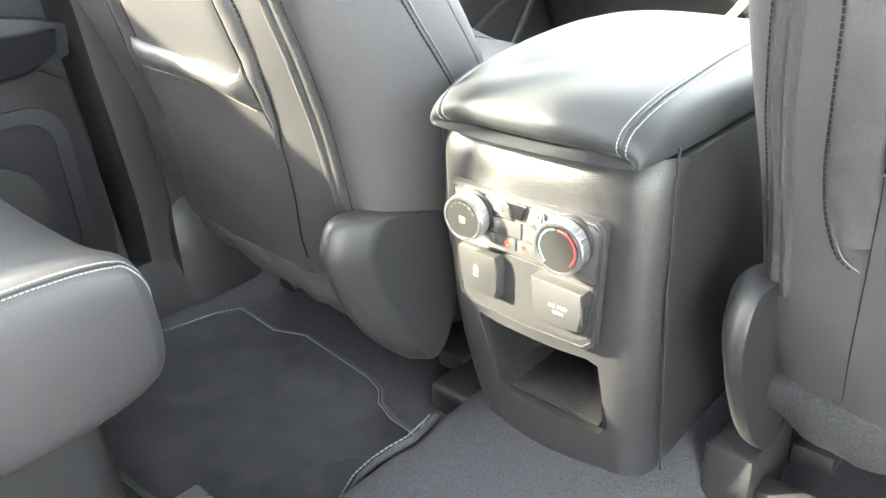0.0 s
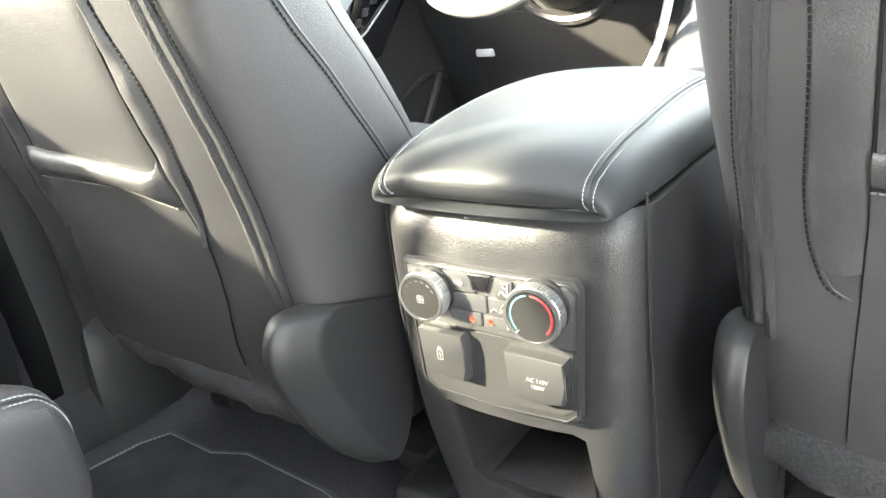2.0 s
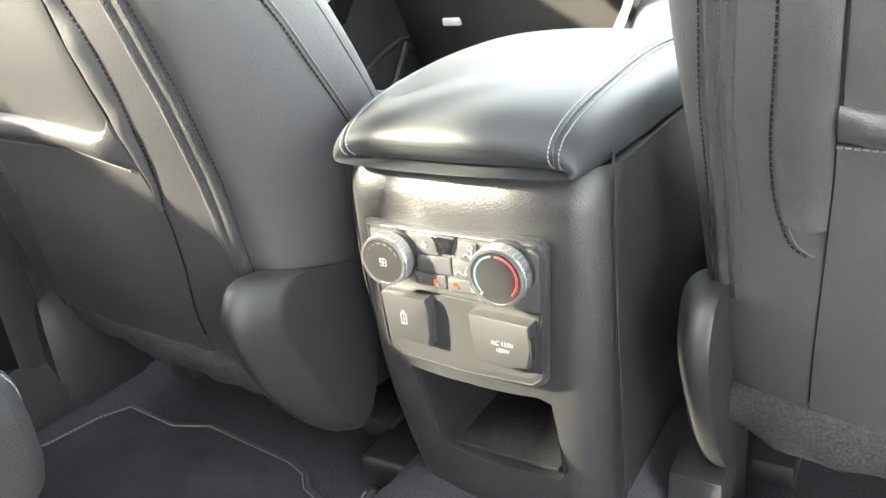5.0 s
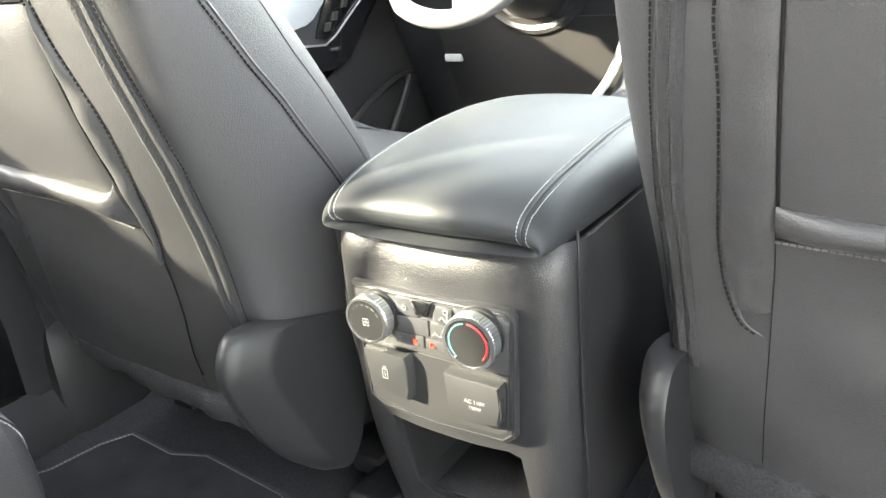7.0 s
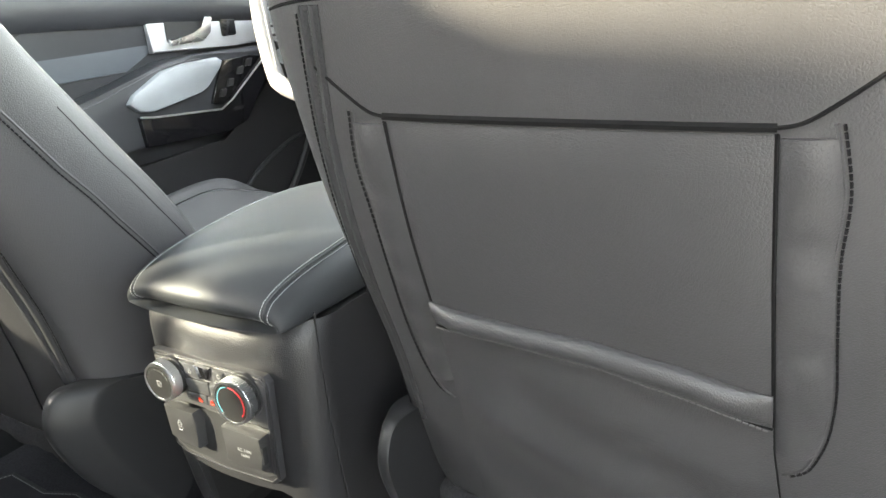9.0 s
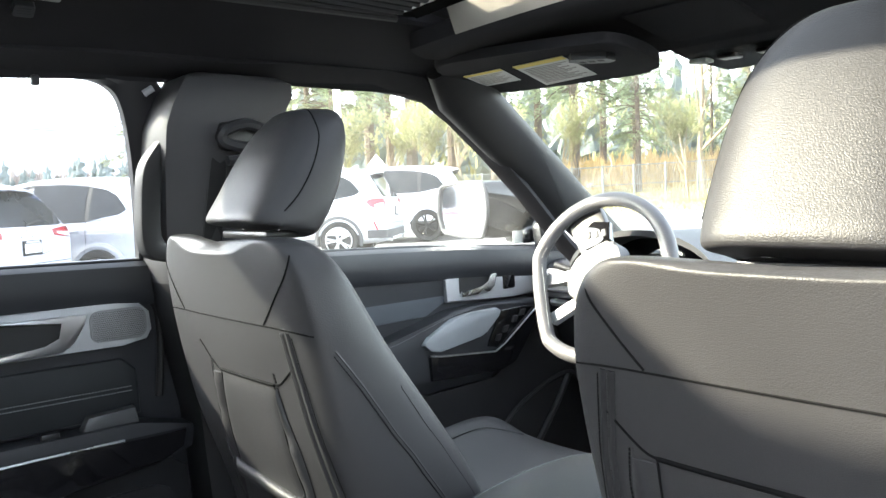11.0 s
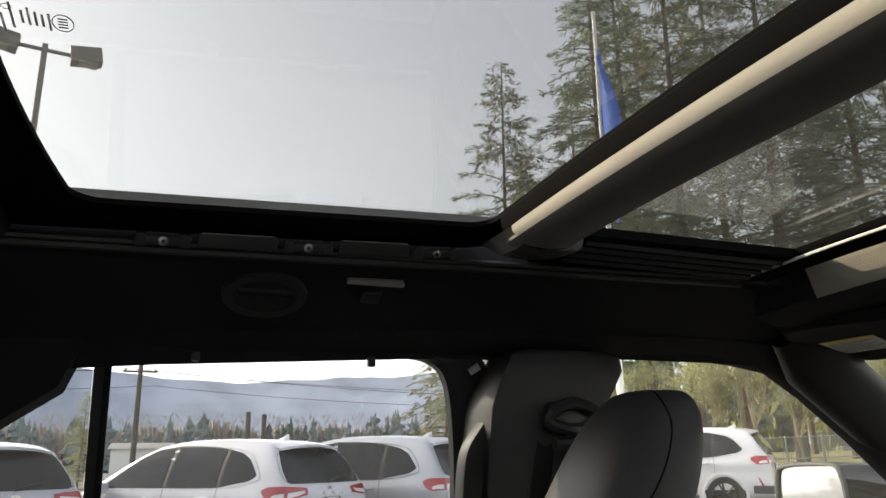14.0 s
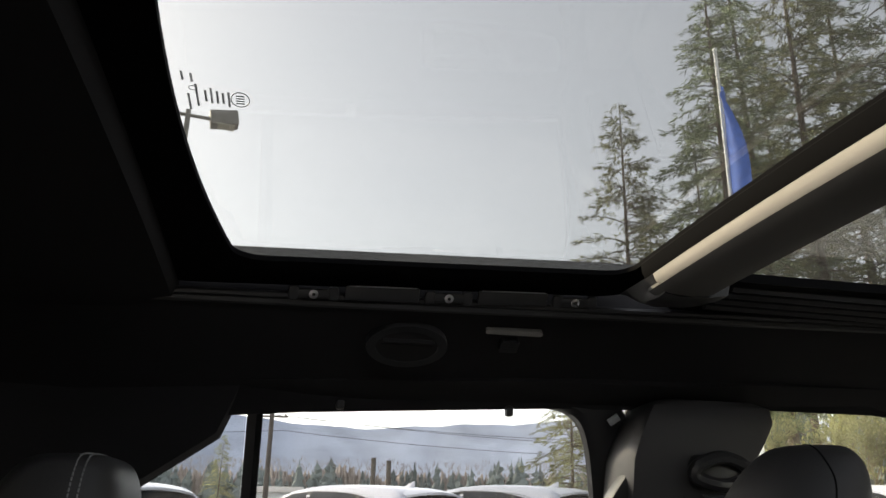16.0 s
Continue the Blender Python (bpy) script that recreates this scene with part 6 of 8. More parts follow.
# ---- headliner fittings ----
vent = thing("ceiling_vent", "round black air vent in the headliner", "vent")
vm = axes((-0.506, -0.473, 1.552), (0, 1, 0), (-0.83, 0, -0.46))
ell = lambda a, b, n=36: [(a * math.cos(k * math.tau / n), b * math.sin(k * math.tau / n)) for k in range(n)]
part("bezel", ringband(ell(0.055, 0.042), ell(0.042, 0.031), 0.010, vm @ pose(0, 0, -0.004)), PLASTIC_SATIN, vent, "black ring")
part("inner_ring", tube([vm @ Vector((x, y, 0.0055)) for x, y in ell(0.043, 0.032)], 0.0016, 6, closed=True), PLASTIC_SATIN, vent)
part("bowl", prism(ell(0.042, 0.031), 0.002, vm @ pose(0, 0, -0.003)), DARK, vent)
for k in range(4):
    part("slat", box((0.07, 0.003, 0.006), (0, -0.018 + 0.012 * k, 0), 0.001, bm=None), HEADLINER, vent).matrix_basis = vm @ pose(0, 0, 0.002, 30)
hook = thing("reading_lamp", "slim pale reading lamp with a coat hook in the headliner", "lamp")
hm = axes((-0.490, -0.330, 1.5655), (0, 1, 0), (-0.83, 0, -0.46))
part("lens", prism(rounded(0.080, 0.0085, 0.003, 3, 0, -0.012), 0.008, hm, 0.002), material_once("lens_grey", (0.32, 0.31, 0.30), 0.2, coat=1.0), hook, "clear lamp lens")
part("hook", prism(rounded(0.026, 0.022, 0.004, 3, 0, 0.018), 0.016, hm, 0.004), PLASTIC_SATIN, hook, "black coat hook")
for k in range(3):
    part("slot", prism(rounded(0.018, 0.002, 0.0008, 2, 0, 0.012 + 0.005 * k), 0.0165, hm), DARK, hook)


def visor_z(x, y):
    return 1.51 - 0.056 * (x + 0.385) - 0.13 * (y - 0.351)


visor = thing("sun_visor", "folded-up black sun visor with pale warning labels", "sun visor", at=Matrix.Translation((-0.0774, 0.0785, -0.1762)) @ Matrix.Scale(1.13, 4))
vo = [(-0.365, 0.275), (-0.415, 0.33), (-0.445, 0.40), (-0.452, 0.46), (-0.435, 0.495), (-0.30, 0.487), (-0.10, 0.465), (-0.03, 0.43), (-0.002, 0.36), (-0.008, 0.29), (-0.06, 0.272), (-0.2, 0.268)]
vs = [(p.x, p.y) for p in curve_points([(x, y, 0) for x, y in vo], 5, True)]
bm = bmesh.new()
a = [bm.verts.new((x, y, visor_z(x, y))) for x, y in vs]
b = [bm.verts.new((x, y, visor_z(x, y) + 0.016)) for x, y in vs]
f = bm.faces.new(a)
bm.faces.new(b[::-1])
for k in range(len(a)):
    bm.faces.new((a[k], a[(k + 1) % len(a)], b[(k + 1) % len(a)], b[k]))
bmesh.ops.bevel(bm, geom=list(f.edges), offset=0.006, segments=3, affect="EDGES", profile=0.5)
part("flap", bm, HEADLINER, visor, "black cloth-covered flap")


def visor_patch(name, corners, mat, lift, parent, label=""):
    bm = bmesh.new()
    lo = [bm.verts.new((x, y, visor_z(x, y) - lift)) for x, y in corners]
    hi = [bm.verts.new((x, y, visor_z(x, y) + 0.001)) for x, y in corners]
    bm.faces.new(lo)
    bm.faces.new(hi[::-1])
    for k in range(len(lo)):
        bm.faces.new((lo[k], lo[(k + 1) % len(lo)], hi[(k + 1) % len(lo)], hi[k]))
    return part(name, bm, mat, parent, label, True)


def lerp_quad(q, u, v):
    (ax, ay), (bx_, by), (cx, cy), (dx, dy) = q
    return ((ax * (1 - u) + bx_ * u) * (1 - v) + (dx * (1 - u) + cx * u) * v, (ay * (1 - u) + by * u) * (1 - v) + (dy * (1 - u) + cy * u) * v)


for q, rows in (([(-0.384, 0.352), (-0.275, 0.335), (-0.302, 0.415), (-0.409, 0.432)], 8), ([(-0.243, 0.332), (-0.120, 0.311), (-0.148, 0.432), (-0.288, 0.467)], 12)):
    lab = visor_patch("warning_label", q, PAPER, 0.0008, visor, "pale printed paper label")
    visor_patch("label_band", [lerp_quad(q, 0, 0), lerp_quad(q, 1, 0), lerp_quad(q, 1, 0.12), lerp_quad(q, 0, 0.12)], YELLOW, 0.0012, lab, "yellow label heading")
    for k in range(rows):
        v = 0.2 + 0.72 * k / rows
        u1 = 0.92 - 0.3 * ((k * 7) % 5) / 5
        visor_patch("text_bar", [lerp_quad(q, 0.08, v), lerp_quad(q, u1, v), lerp_quad(q, u1, v + 0.025), lerp_quad(q, 0.08, v + 0.025)], LAMP_GREY, 0.0012, lab)
clip = visor_patch("visor_clip", [(-0.112, 0.316), (-0.098, 0.305), (-0.045, 0.318), (-0.04, 0.335), (-0.055, 0.342), (-0.10, 0.332)], PLASTIC_SATIN, 0.010, visor, "grey plastic clip")
for k in range(3):
    visor_patch("clip_slot", [(-0.095 + 0.016 * k, 0.320), (-0.085 + 0.016 * k, 0.322), (-0.087 + 0.016 * k, 0.330), (-0.097 + 0.016 * k, 0.328)], DARK, 0.0105, clip)

over = thing("overhead_console", "black overhead console with switches and a holder", "console")
rings = []
for y, w, z in ((0.36, 0.10, 1.585), (0.40, 0.125, 1.568), (0.55, 0.135, 1.540), (0.66, 0.13, 1.515), (0.74, 0.10, 1.50)):
    rings.append([(x, y, zz) for x, zz in ((-w, z + 0.06), (-w, z + 0.012), (-w + 0.02, z), (w - 0.02, z), (w, z + 0.012), (w, z + 0.06))])
part("housing", loft(rings), HEADLINER, over, "soft black housing")
part("holder_door", sheet([[(x, y, z) for x in (-0.085, -0.03, 0.03, 0.085)] for y, z in ((0.42, 1.558), (0.50, 1.543), (0.56, 1.532))], 0.006, (0, 0, 1)), HEADLINER, over, "black flip-down holder door")
for k, x in enumerate((-0.09, -0.035, 0.035, 0.09)):
    part("lamp_lens" if k in (0, 3) else "switch", box((0.035, 0.03, 0.008), (x, 0.665, 1.511), 0.003), PAPER if k in (0, 3) else PLASTIC_SATIN, over, "pale reading lamp lens" if k in (0, 3) else "black switch")
mic = thing("ceiling_microphone", "small oval black microphone grille in the headliner", "microphone")
part("grille", prism(ell(0.02, 0.010, 20), 0.004, axes((-0.15, 0.325, 1.590), (1, 0, 0), (0, -1, -0.2)), 0.001), PLASTIC_SATIN, mic)

# ---- dashboard ----
dash = thing("dashboard", "black soft dashboard with instrument hood and silver vents", "dashboard")
prof = [(1.30, 1.085), (1.12, 1.10), (1.0, 1.098), (0.955, 1.08), (0.945, 1.04), (0.955, 1.0), (0.985, 0.96), (1.0, 0.90), (1.05, 0.80), (1.10, 0.70), (1.16, 0.58), (1.30, 0.55)]
part("body", loft([[(x, y + 0.10 * (x / 0.78) ** 2 * 0.5, z) for y, z in prof] for x in [-0.77 + 1.54 * k / 16 for k in range(17)]]), PLASTIC_SOFT, dash)
hood = [[(-0.385 + 0.20 * math.cos(q) * (1 - 0.1 * j / 4), 0.88 + 0.07 * j, 1.075 + 0.105 * max(0, math.sin(q)) * (1 - 0.12 * j / 4)) for q in [math.pi * k / 16 for k in range(17)]] for j in range(5)]
part("instrument_hood", sheet(hood, 0.014, (0, 0, 1)), PLASTIC_SOFT, dash, "arched black instrument hood")
part("instrument_panel", box((0.33, 0.02, 0.12), (-0.385, 1.02, 1.105), 0.01), PIANO, dash, "dark instrument screen")
for x in (-0.66, -0.11, 0.11, 0.66):
    v = part("air_vent", box((0.13, 0.03, 0.075), (x, 0.955, 1.045), 0.012, 3), SILVER, dash, "silver-framed air vent")
    for k in range(3):
        part("slat", box((0.115, 0.012, 0.006), (x, 0.938, 1.025 + 0.02 * k), 0.002), PLASTIC_SATIN, v)
part("silver_strip", tube([(x, 0.95 + 0.05 * (x / 0.78) ** 2, 0.985) for x in [-0.74 + 1.48 * k / 20 for k in range(21)]], 0.009, 8, squash=1.3), SILVER, dash, "satin silver dashboard strip")
part("screen", box((0.24, 0.02, 0.14), (0, 0.935, 1.13), 0.008), PIANO, dash, "dark centre touchscreen")
part("knee_panel", loft([[(x, y - 0.006, z) for y, z in ((1.005, 0.90), (1.03, 0.83), (1.09, 0.70))] + [(x, y + 0.01, z) for y, z in ((1.09, 0.70), (1.03, 0.83), (1.005, 0.90))] for x in (-0.62, -0.45, -0.30, -0.15)]), PLASTIC, dash, "hard black knee panel")
part("release_lever", box((0.045, 0.02, 0.018), (-0.60, 1.035, 0.815), 0.004), SILVER, dash, "grey bonnet release lever")
part("column_shroud", loft([[(-0.385 + 0.075 * math.cos(q) * k1, y, zc + 0.06 * math.sin(q) * k1) for q in [j * math.tau / 20 for j in range(20)]] for y, zc, k1 in ((0.80, 1.065, 0.75), (0.88, 1.02, 1.0), (1.02, 0.955, 1.15))]), PLASTIC_SATIN, dash, "black steering column shroud")
part("column_bezel", tube([(-0.385 + 0.115 * math.cos(q), 1.0 - 0.012 * math.sin(q), 0.965 + 0.09 * math.sin(q)) for q in [radians(180 + 180 * k / 16) for k in range(17)]], 0.012, 8), PLASTIC_SATIN, dash, "black bezel under the column")
part("stalk", tube([(-0.33, 0.85, 1.075), (-0.22, 0.83, 1.11), (-0.19, 0.825, 1.12)], 0.009, 10), PLASTIC_SATIN, dash, "black wiper stalk")
part("stalk", tube([(-0.44, 0.85, 1.08), (-0.54, 0.83, 1.10), (-0.58, 0.825, 1.11)], 0.009, 10), PLASTIC_SATIN, dash, "black indicator stalk")

# ---- steering wheel ----
wheel = thing("steering_wheel", "grey leather-wrapped steering wheel, turned, with dark spokes", "steering wheel", at=pose(-0.382, 0.745, 1.095, -22))
WM = axes((0, 0, 0), (1, 0, 0), (0, 0, 1)) @ pose(0, 0, 0, rz=-66)   # x across, y up the wheel, z towards the driver; the wheel stands turned
WHEEL_LEATHER = material("wheel_leather", (0.115, 0.115, 0.12), 0.42, grain=0.15, grain_size=900, voronoi=True)
rim = []
for k in range(72):
    q = k * math.tau / 72
    x, y = 0.178 * math.cos(q), 0.178 * math.sin(q)
    if y < -0.145:
        y = -0.145 - (y + 0.145) * -0.25
    rim.append(WM @ Vector((x, y, 0.018)))
part("rim", tube(rim, 0.0165, 14, closed=True), WHEEL_LEATHER, wheel, "grey leather rim")
hubo = [(-0.068, 0.035), (-0.06, 0.058), (-0.03, 0.068), (0.03, 0.068), (0.06, 0.058), (0.068, 0.035), (0.06, -0.03), (0.04, -0.062), (0.0, -0.072), (-0.04, -0.062), (-0.06, -0.03)]
hub = part("hub", prism([(p.x, p.y) for p in curve_points([(x, y, 0) for x, y in hubo], 4, True)], 0.045, WM @ pose(0, 0, -0.02), 0.006, 3), material_once("hub_cover", (0.050, 0.050, 0.054), 0.5, grain=0.2, grain_size=900), wheel, "padded grey airbag hub")
part("badge", prism(ell(0.021, 0.012, 28), 0.002, WM @ pose(0, 0.01, 0.0248), 0.0008), CHROME, hub, "plain oval badge")
for s in (-1, 1):
    part("spoke", prism([(s * 0.058, 0.038), (s * 0.11, 0.040), (s * 0.165, 0.028), (s * 0.168, -0.055), (s * 0.15, -0.062), (s * 0.06, -0.035)][::s], 0.02, WM @ pose(0, 0, -0.012), 0.005), PLASTIC_SATIN, wheel, "dark satin spoke")
    part("button_pad", prism([(s * 0.075, 0.045), (s * 0.115, 0.052), (s * 0.135, 0.01), (s * 0.12, -0.025), (s * 0.075, -0.02)][::s], 0.01, WM @ pose(0, 0, 0.006), 0.003), PIANO, wheel, "black button cluster")
    for j in range(3):
        part("wheel_button", prism(rounded(0.018, 0.012, 0.003, 3, s * (0.094 + 0.005 * j), 0.034 - 0.02 * j), 0.003, WM @ pose(0, 0, 0.0155), 0.001), PILLAR, wheel)
    part("lower_spoke", prism([(s * 0.02, -0.065), (s * 0.045, -0.06), (s * 0.062, -0.14), (s * 0.035, -0.15)][::s], 0.018, WM @ pose(0, 0, -0.012), 0.004), SILVER, wheel, "satin silver lower spoke")
for a0, a1 in ((35, 145), (225, 315)):
    line = []
    for k in range(50):
        q = radians(a0 + (a1 - a0) * k / 49)
        y = 0.163 * math.sin(q)
        line.append(WM @ Vector((0.163 * math.cos(q), y if y > -0.135 else -0.135, 0.026)))
    tagged(part("stitching", stitches(line, 0.007, 0.001), THREAD, wheel), kind="stuff")

# ---- door mirror ----
mir = thing("door_mirror", "black and grey door mirror with chrome-rimmed glass", "door mirror")
mo = [(-1.13, 1.235), (-1.125, 1.285), (-1.095, 1.318), (-0.93, 1.322), (-0.895, 1.30), (-0.888, 1.235), (-0.905, 1.182), (-0.935, 1.165), (-1.09, 1.175), (-1.12, 1.20)]
mo = [(p.x, p.y) for p in curve_points([(x, z, 0) for x, z in mo], 4, True)]
mc = (-1.01, 1.243)
mrings = []
for y, k1 in ((0.925, 0.99), (0.921, 1.03), (0.94, 1.07), (0.99, 1.04), (1.04, 0.86), (1.075, 0.55), (1.085, 0.3)):
    mrings.append([(mc[0] + (x - mc[0]) * k1 + float(np.interp(y, (0.925, 0.94, 1.0, 1.085), (0.0, 0.01, 0.05, 0.13))), y - 0.13 * (x + 1.01), mc[1] + (z - mc[1]) * k1) for x, z in mo])
part("shell", loft(mrings), PIANO, mir, "dark shell")
part("rim", tube([(mc[0] + (x - mc[0]) * 1.0, 0.916 - 0.13 * (x + 1.01), mc[1] + (z - mc[1]) * 1.0) for x, z in mo], 0.006, 8, closed=True), CLADDING, mir, "dark grey rim")
bm = bmesh.new()
f = bm.faces.new([bm.verts.new((mc[0] + (x - mc[0]) * 0.96, 0.9150 - 0.16 * (x + 1.01), mc[1] + (z - mc[1]) * 0.96)) for x, z in mo])
g = bmesh.ops.extrude_face_region(bm, geom=[f])
bmesh.ops.translate(bm, verts=[v for v in g["geom"] if isinstance(v, bmesh.types.BMVert)], vec=(0, 0.004, 0))
part("mirror_glass", bm, MIRROR, mir, "mirror glass", True)
part("arm", box((0.10, 0.06, 0.05), (-0.87, 1.02, 1.17), 0.015, 3), PIANO, mir)
sticker = thing("window_sticker", "small white sticker on the window corner", "sticker")
part("paper", box((0.002, 0.04, 0.035), (-0.835, 0.965, 1.165), 0.0), PAPER, sticker)


# ---- outside: ground ----
def ground_z(x, y):
    """The car park is level beside the car and climbs gently ahead."""
    rise = 0.033 * max(0.0, min(y, 60.0) - 3.0)
    return rise * min(1.0, max(0.0, (-x + 6.0) / 8.0) + 0.4)


def spaced(lo, hi, near, n):
    out = []
    for k in range(n + 1):
        t = 2 * k / n - 1
        out.append(math.copysign(abs(t) ** 3, t) * (hi if t > 0 else -lo))
    return out


gx, gy = spaced(-3000, 3000, 0, 60), spaced(-3000, 3000, 0, 60)
bm = sheet([[(x, y, ground_z(x, y)) for x in gx] for y in gy], 0.5, (0, 0, -1))
tagged(part("ground", bm, ASPHALT), "weathered grey asphalt car park", "ground", kind="structure")


# ---- outside: parked cars ----
def lathe(profile, n=36):
    """Turns an outline of radius and x about the x axis."""
    return loft([[(x, r * math.cos(k * math.tau / n), r * math.sin(k * math.tau / n)) for r, x in profile] for k in range(n + 1)], caps=False, closed=True)


def wheel_parts(parent, x, y, r, side, rim_mat, spokes):
    w = part("wheel", lathe([(r * 0.66, -0.10), (r * 0.92, -0.115), (r, -0.09), (r, 0.09), (r * 0.92, 0.115), (r * 0.66, 0.10)]), RUBBER, parent, "black tyre")
    w.matrix_basis = pose(x, y, r)
    rim = part("rim", lathe([(0.001, side * 0.05), (r * 0.62, side * 0.03), (r * 0.69, side * 0.105), (r * 0.64, side * 0.11), (r * 0.60, side * 0.02), (0.001, side * 0.03)]), DARK, w, "dark wheel well")
    for k in range(spokes):
        a = k * math.tau / spokes
        d = Vector((0, math.cos(a), math.sin(a)))
        e = Vector((0, -math.sin(a), math.cos(a)))
        for s in (-1, 1):
            part("spoke", tube([d * r * 0.12 + Vector((side * 0.085, 0, 0)), d * r * 0.64 + e * s * r * 0.10 + Vector((side * 0.10, 0, 0))], r * 0.055, 6), rim_mat, w)
    part("rim_lip", tube([(side * 0.108, r * 0.67 * math.cos(k * math.tau / 32), r * 0.67 * math.sin(k * math.tau / 32)) for k in range(32)], r * 0.035, 6, closed=True), rim_mat, w)
    part("hub_cap", disc(r * 0.15, 0.02, axes((side * 0.085, 0, 0), (0, 1, 0), (0, 0, side)), 16), rim_mat, w)


def suv(at, paint, label, rim_mat, spokes=5, lower=CLADDING, H=1.68, bars=True):
    """A parked sport utility vehicle; it faces +y."""
    car = thing("parked_car", label, "car", "parked cars", at=at)
    W = 0.925
    k = H / 1.68
    cabin = lambda z: float(np.interp(z / k, (0.98, 1.08, 1.25, 1.42, 1.56, 1.66), (0.905, 0.875, 0.822, 0.755, 0.685, 0.60)))
    rings = []
    for y, top, taper, z0 in ((-2.31, 0.86, 0.74, 0.46), (-2.30, 0.96, 0.86, 0.40), (-2.265, 1.06, 0.925, 0.34), (-2.20, 1.15, 0.957, 0.31), (-2.10, 1.30, 0.978, 0.29), (-1.985, 1.47, 0.99, 0.28), (-1.90, 1.575, 0.997, 0.27), (-1.78, 1.625, 1.0, 0.26), (-1.45, 1.66, 1.0, 0.26), (-0.9, 1.68, 1.0, 0.26), (-0.4, 1.672, 1.0, 0.26), (0.0, 1.63, 1.0, 0.26), (0.35, 1.49, 1.0, 0.26), (0.72, 1.27, 1.0, 0.26), (1.02, 1.09, 1.0, 0.27), (1.12, 1.045, 0.998, 0.27), (1.6, 0.99, 0.985, 0.28), (2.0, 0.92, 0.94, 0.31), (2.22, 0.82, 0.86, 0.36), (2.30, 0.66, 0.70, 0.44)):
        t = top * k
        belt = min(1.0 * k, t - 0.03)
        edge = min(cabin(t - 0.03), 0.90) if t > 1.03 * k else 0.86
        half = [(0, t), (0.45 * edge, t - 0.003), (0.78 * edge, t - 0.012), (0.93 * edge, t - 0.026), (edge, t - 0.05)]
        for f in (0.3, 0.65):
            z = t - 0.05 + (belt - t + 0.05) * f
            half.append((cabin(z) if t > 1.12 * k else edge + (0.905 - edge) * f, z))
        half += [(0.905, belt), (0.922, belt - 0.05), (0.922, min(belt - 0.07, 0.87 * k)), (0.914, 0.78), (0.928, 0.66), (0.924, 0.50), (0.905, 0.40), (0.86, z0), (0, z0)]
        half = [(x * taper, max(z, z0)) for x, z in half]
        rings.append([(x, y, z) for x, z in half] + [(-x, y, z) for x, z in half[-2:0:-1]])
    body = part("body", loft(rings), paint, car, "glossy painted body")
    mod = body.modifiers.new("soft", "SUBSURF")
    mod.levels = mod.render_levels = 1
    hit = skin(body)
    side = lambda s, y, z, o=0.0: hit((s * 3, y, z), (-s, 0, 0), o) or Vector((s * 0.9, y, z))
    behind = lambda x, z, o=0.0: hit((x, -4, z), (0, 1, 0), o) or Vector((x, -2.25, z))

    def wrap(q, z, o=0.0):
        c = Vector((math.copysign(min(0.55, abs(math.sin(q)) * 0.7), q), -1.85, z))
        d = Vector((math.sin(q), -math.cos(q), 0))
        return hit(c + d * 3, -d, o) or c + d * 0.4

    def patch(name, rows, hitter, mat, label, off=0.005):
        return part(name, sheet_pair([[hitter(*p, off) for p in row] for row in rows], [[hitter(*p, -0.02) for p in row] for row in rows]), mat, car, label)

    for wy in (-1.38, 1.38):
        for s in (-1, 1):
            arch = [(wy + 0.455 * math.cos(q), 0.36 + 0.455 * math.sin(q)) for q in [radians(-12 + 204 * j / 24) for j in range(25)]]
            hole = [(wy + 0.40 * math.cos(q), 0.36 + 0.40 * math.sin(q)) for q in [radians(-12 + 204 * j / 24) for j in range(25)]]
            # body is not cut: a flat dark disc paints the arch's shade
            part("arch_well", prism([(s * -y, z) for y, z in hole], 0.02, axes((s * (W - 0.010), 0, 0), (0, -s, 0), (0, 0, 1))), DARK, car)
            bm = bmesh.new()
            vs = [[bm.verts.new((s * (W + o), y, z)) for y, z in line] for line, o in ((arch, -0.02), (arch, 0.012), (hole, 0.020), (hole, -0.02))]
            for a, b in ((0, 1), (1, 2), (2, 3)):
                for j in range(24):
                    bm.faces.new((vs[a][j], vs[a][j + 1], vs[b][j + 1], vs[b][j]))
            part("arch_trim", bm, lower, car, "wheel arch trim")
            wheel_parts(car, s * (W - 0.10), wy, 0.365, s, rim_mat, spokes)
    for s in (-1, 1):
        part("sill_trim", box((0.03, 2.0, 0.13), (s * (W - 0.008), 0, 0.33), 0.012), lower, car, "lower side trim")
        wins = (((-0.28, 0.80, lambda y: 1.06, lambda y: float(np.interp(y, (-0.28, 0.0, 0.3, 0.8), (1.555, 1.53, 1.40, 1.075)))), "side_window"),
                ((-1.18, -0.35, lambda y: 1.07, lambda y: float(np.interp(y, (-1.18, -0.9, -0.35), (1.52, 1.555, 1.56)))), "side_window"),
                ((-1.78, -1.25, lambda y: float(np.interp(y, (-1.78, -1.68, -1.25), (1.20, 1.14, 1.08))), lambda y: float(np.interp(y, (-1.78, -1.62, -1.45, -1.25), (1.22, 1.40, 1.475, 1.51)))), "quarter_window"))
        band_y = [-1.70 + 2.48 * j / 30 for j in range(31)]
        band_top = lambda y: float(np.interp(y, (-1.70, -1.62, -1.45, -1.20, -0.9, -0.35, 0.0, 0.3, 0.80), (1.31, 1.40, 1.48, 1.53, 1.565, 1.572, 1.545, 1.415, 1.09)))
        band_low = lambda y: float(np.interp(y, (-1.70, -1.25, -1.1), (1.15, 1.07, 1.055)))
        patch("window_surround", [[(s, y, (band_low(y) + (band_top(y) - band_low(y)) * f / 5) * k) for f in range(6)] for y in band_y], side, DARK, "black pillars between the side windows", 0.002)
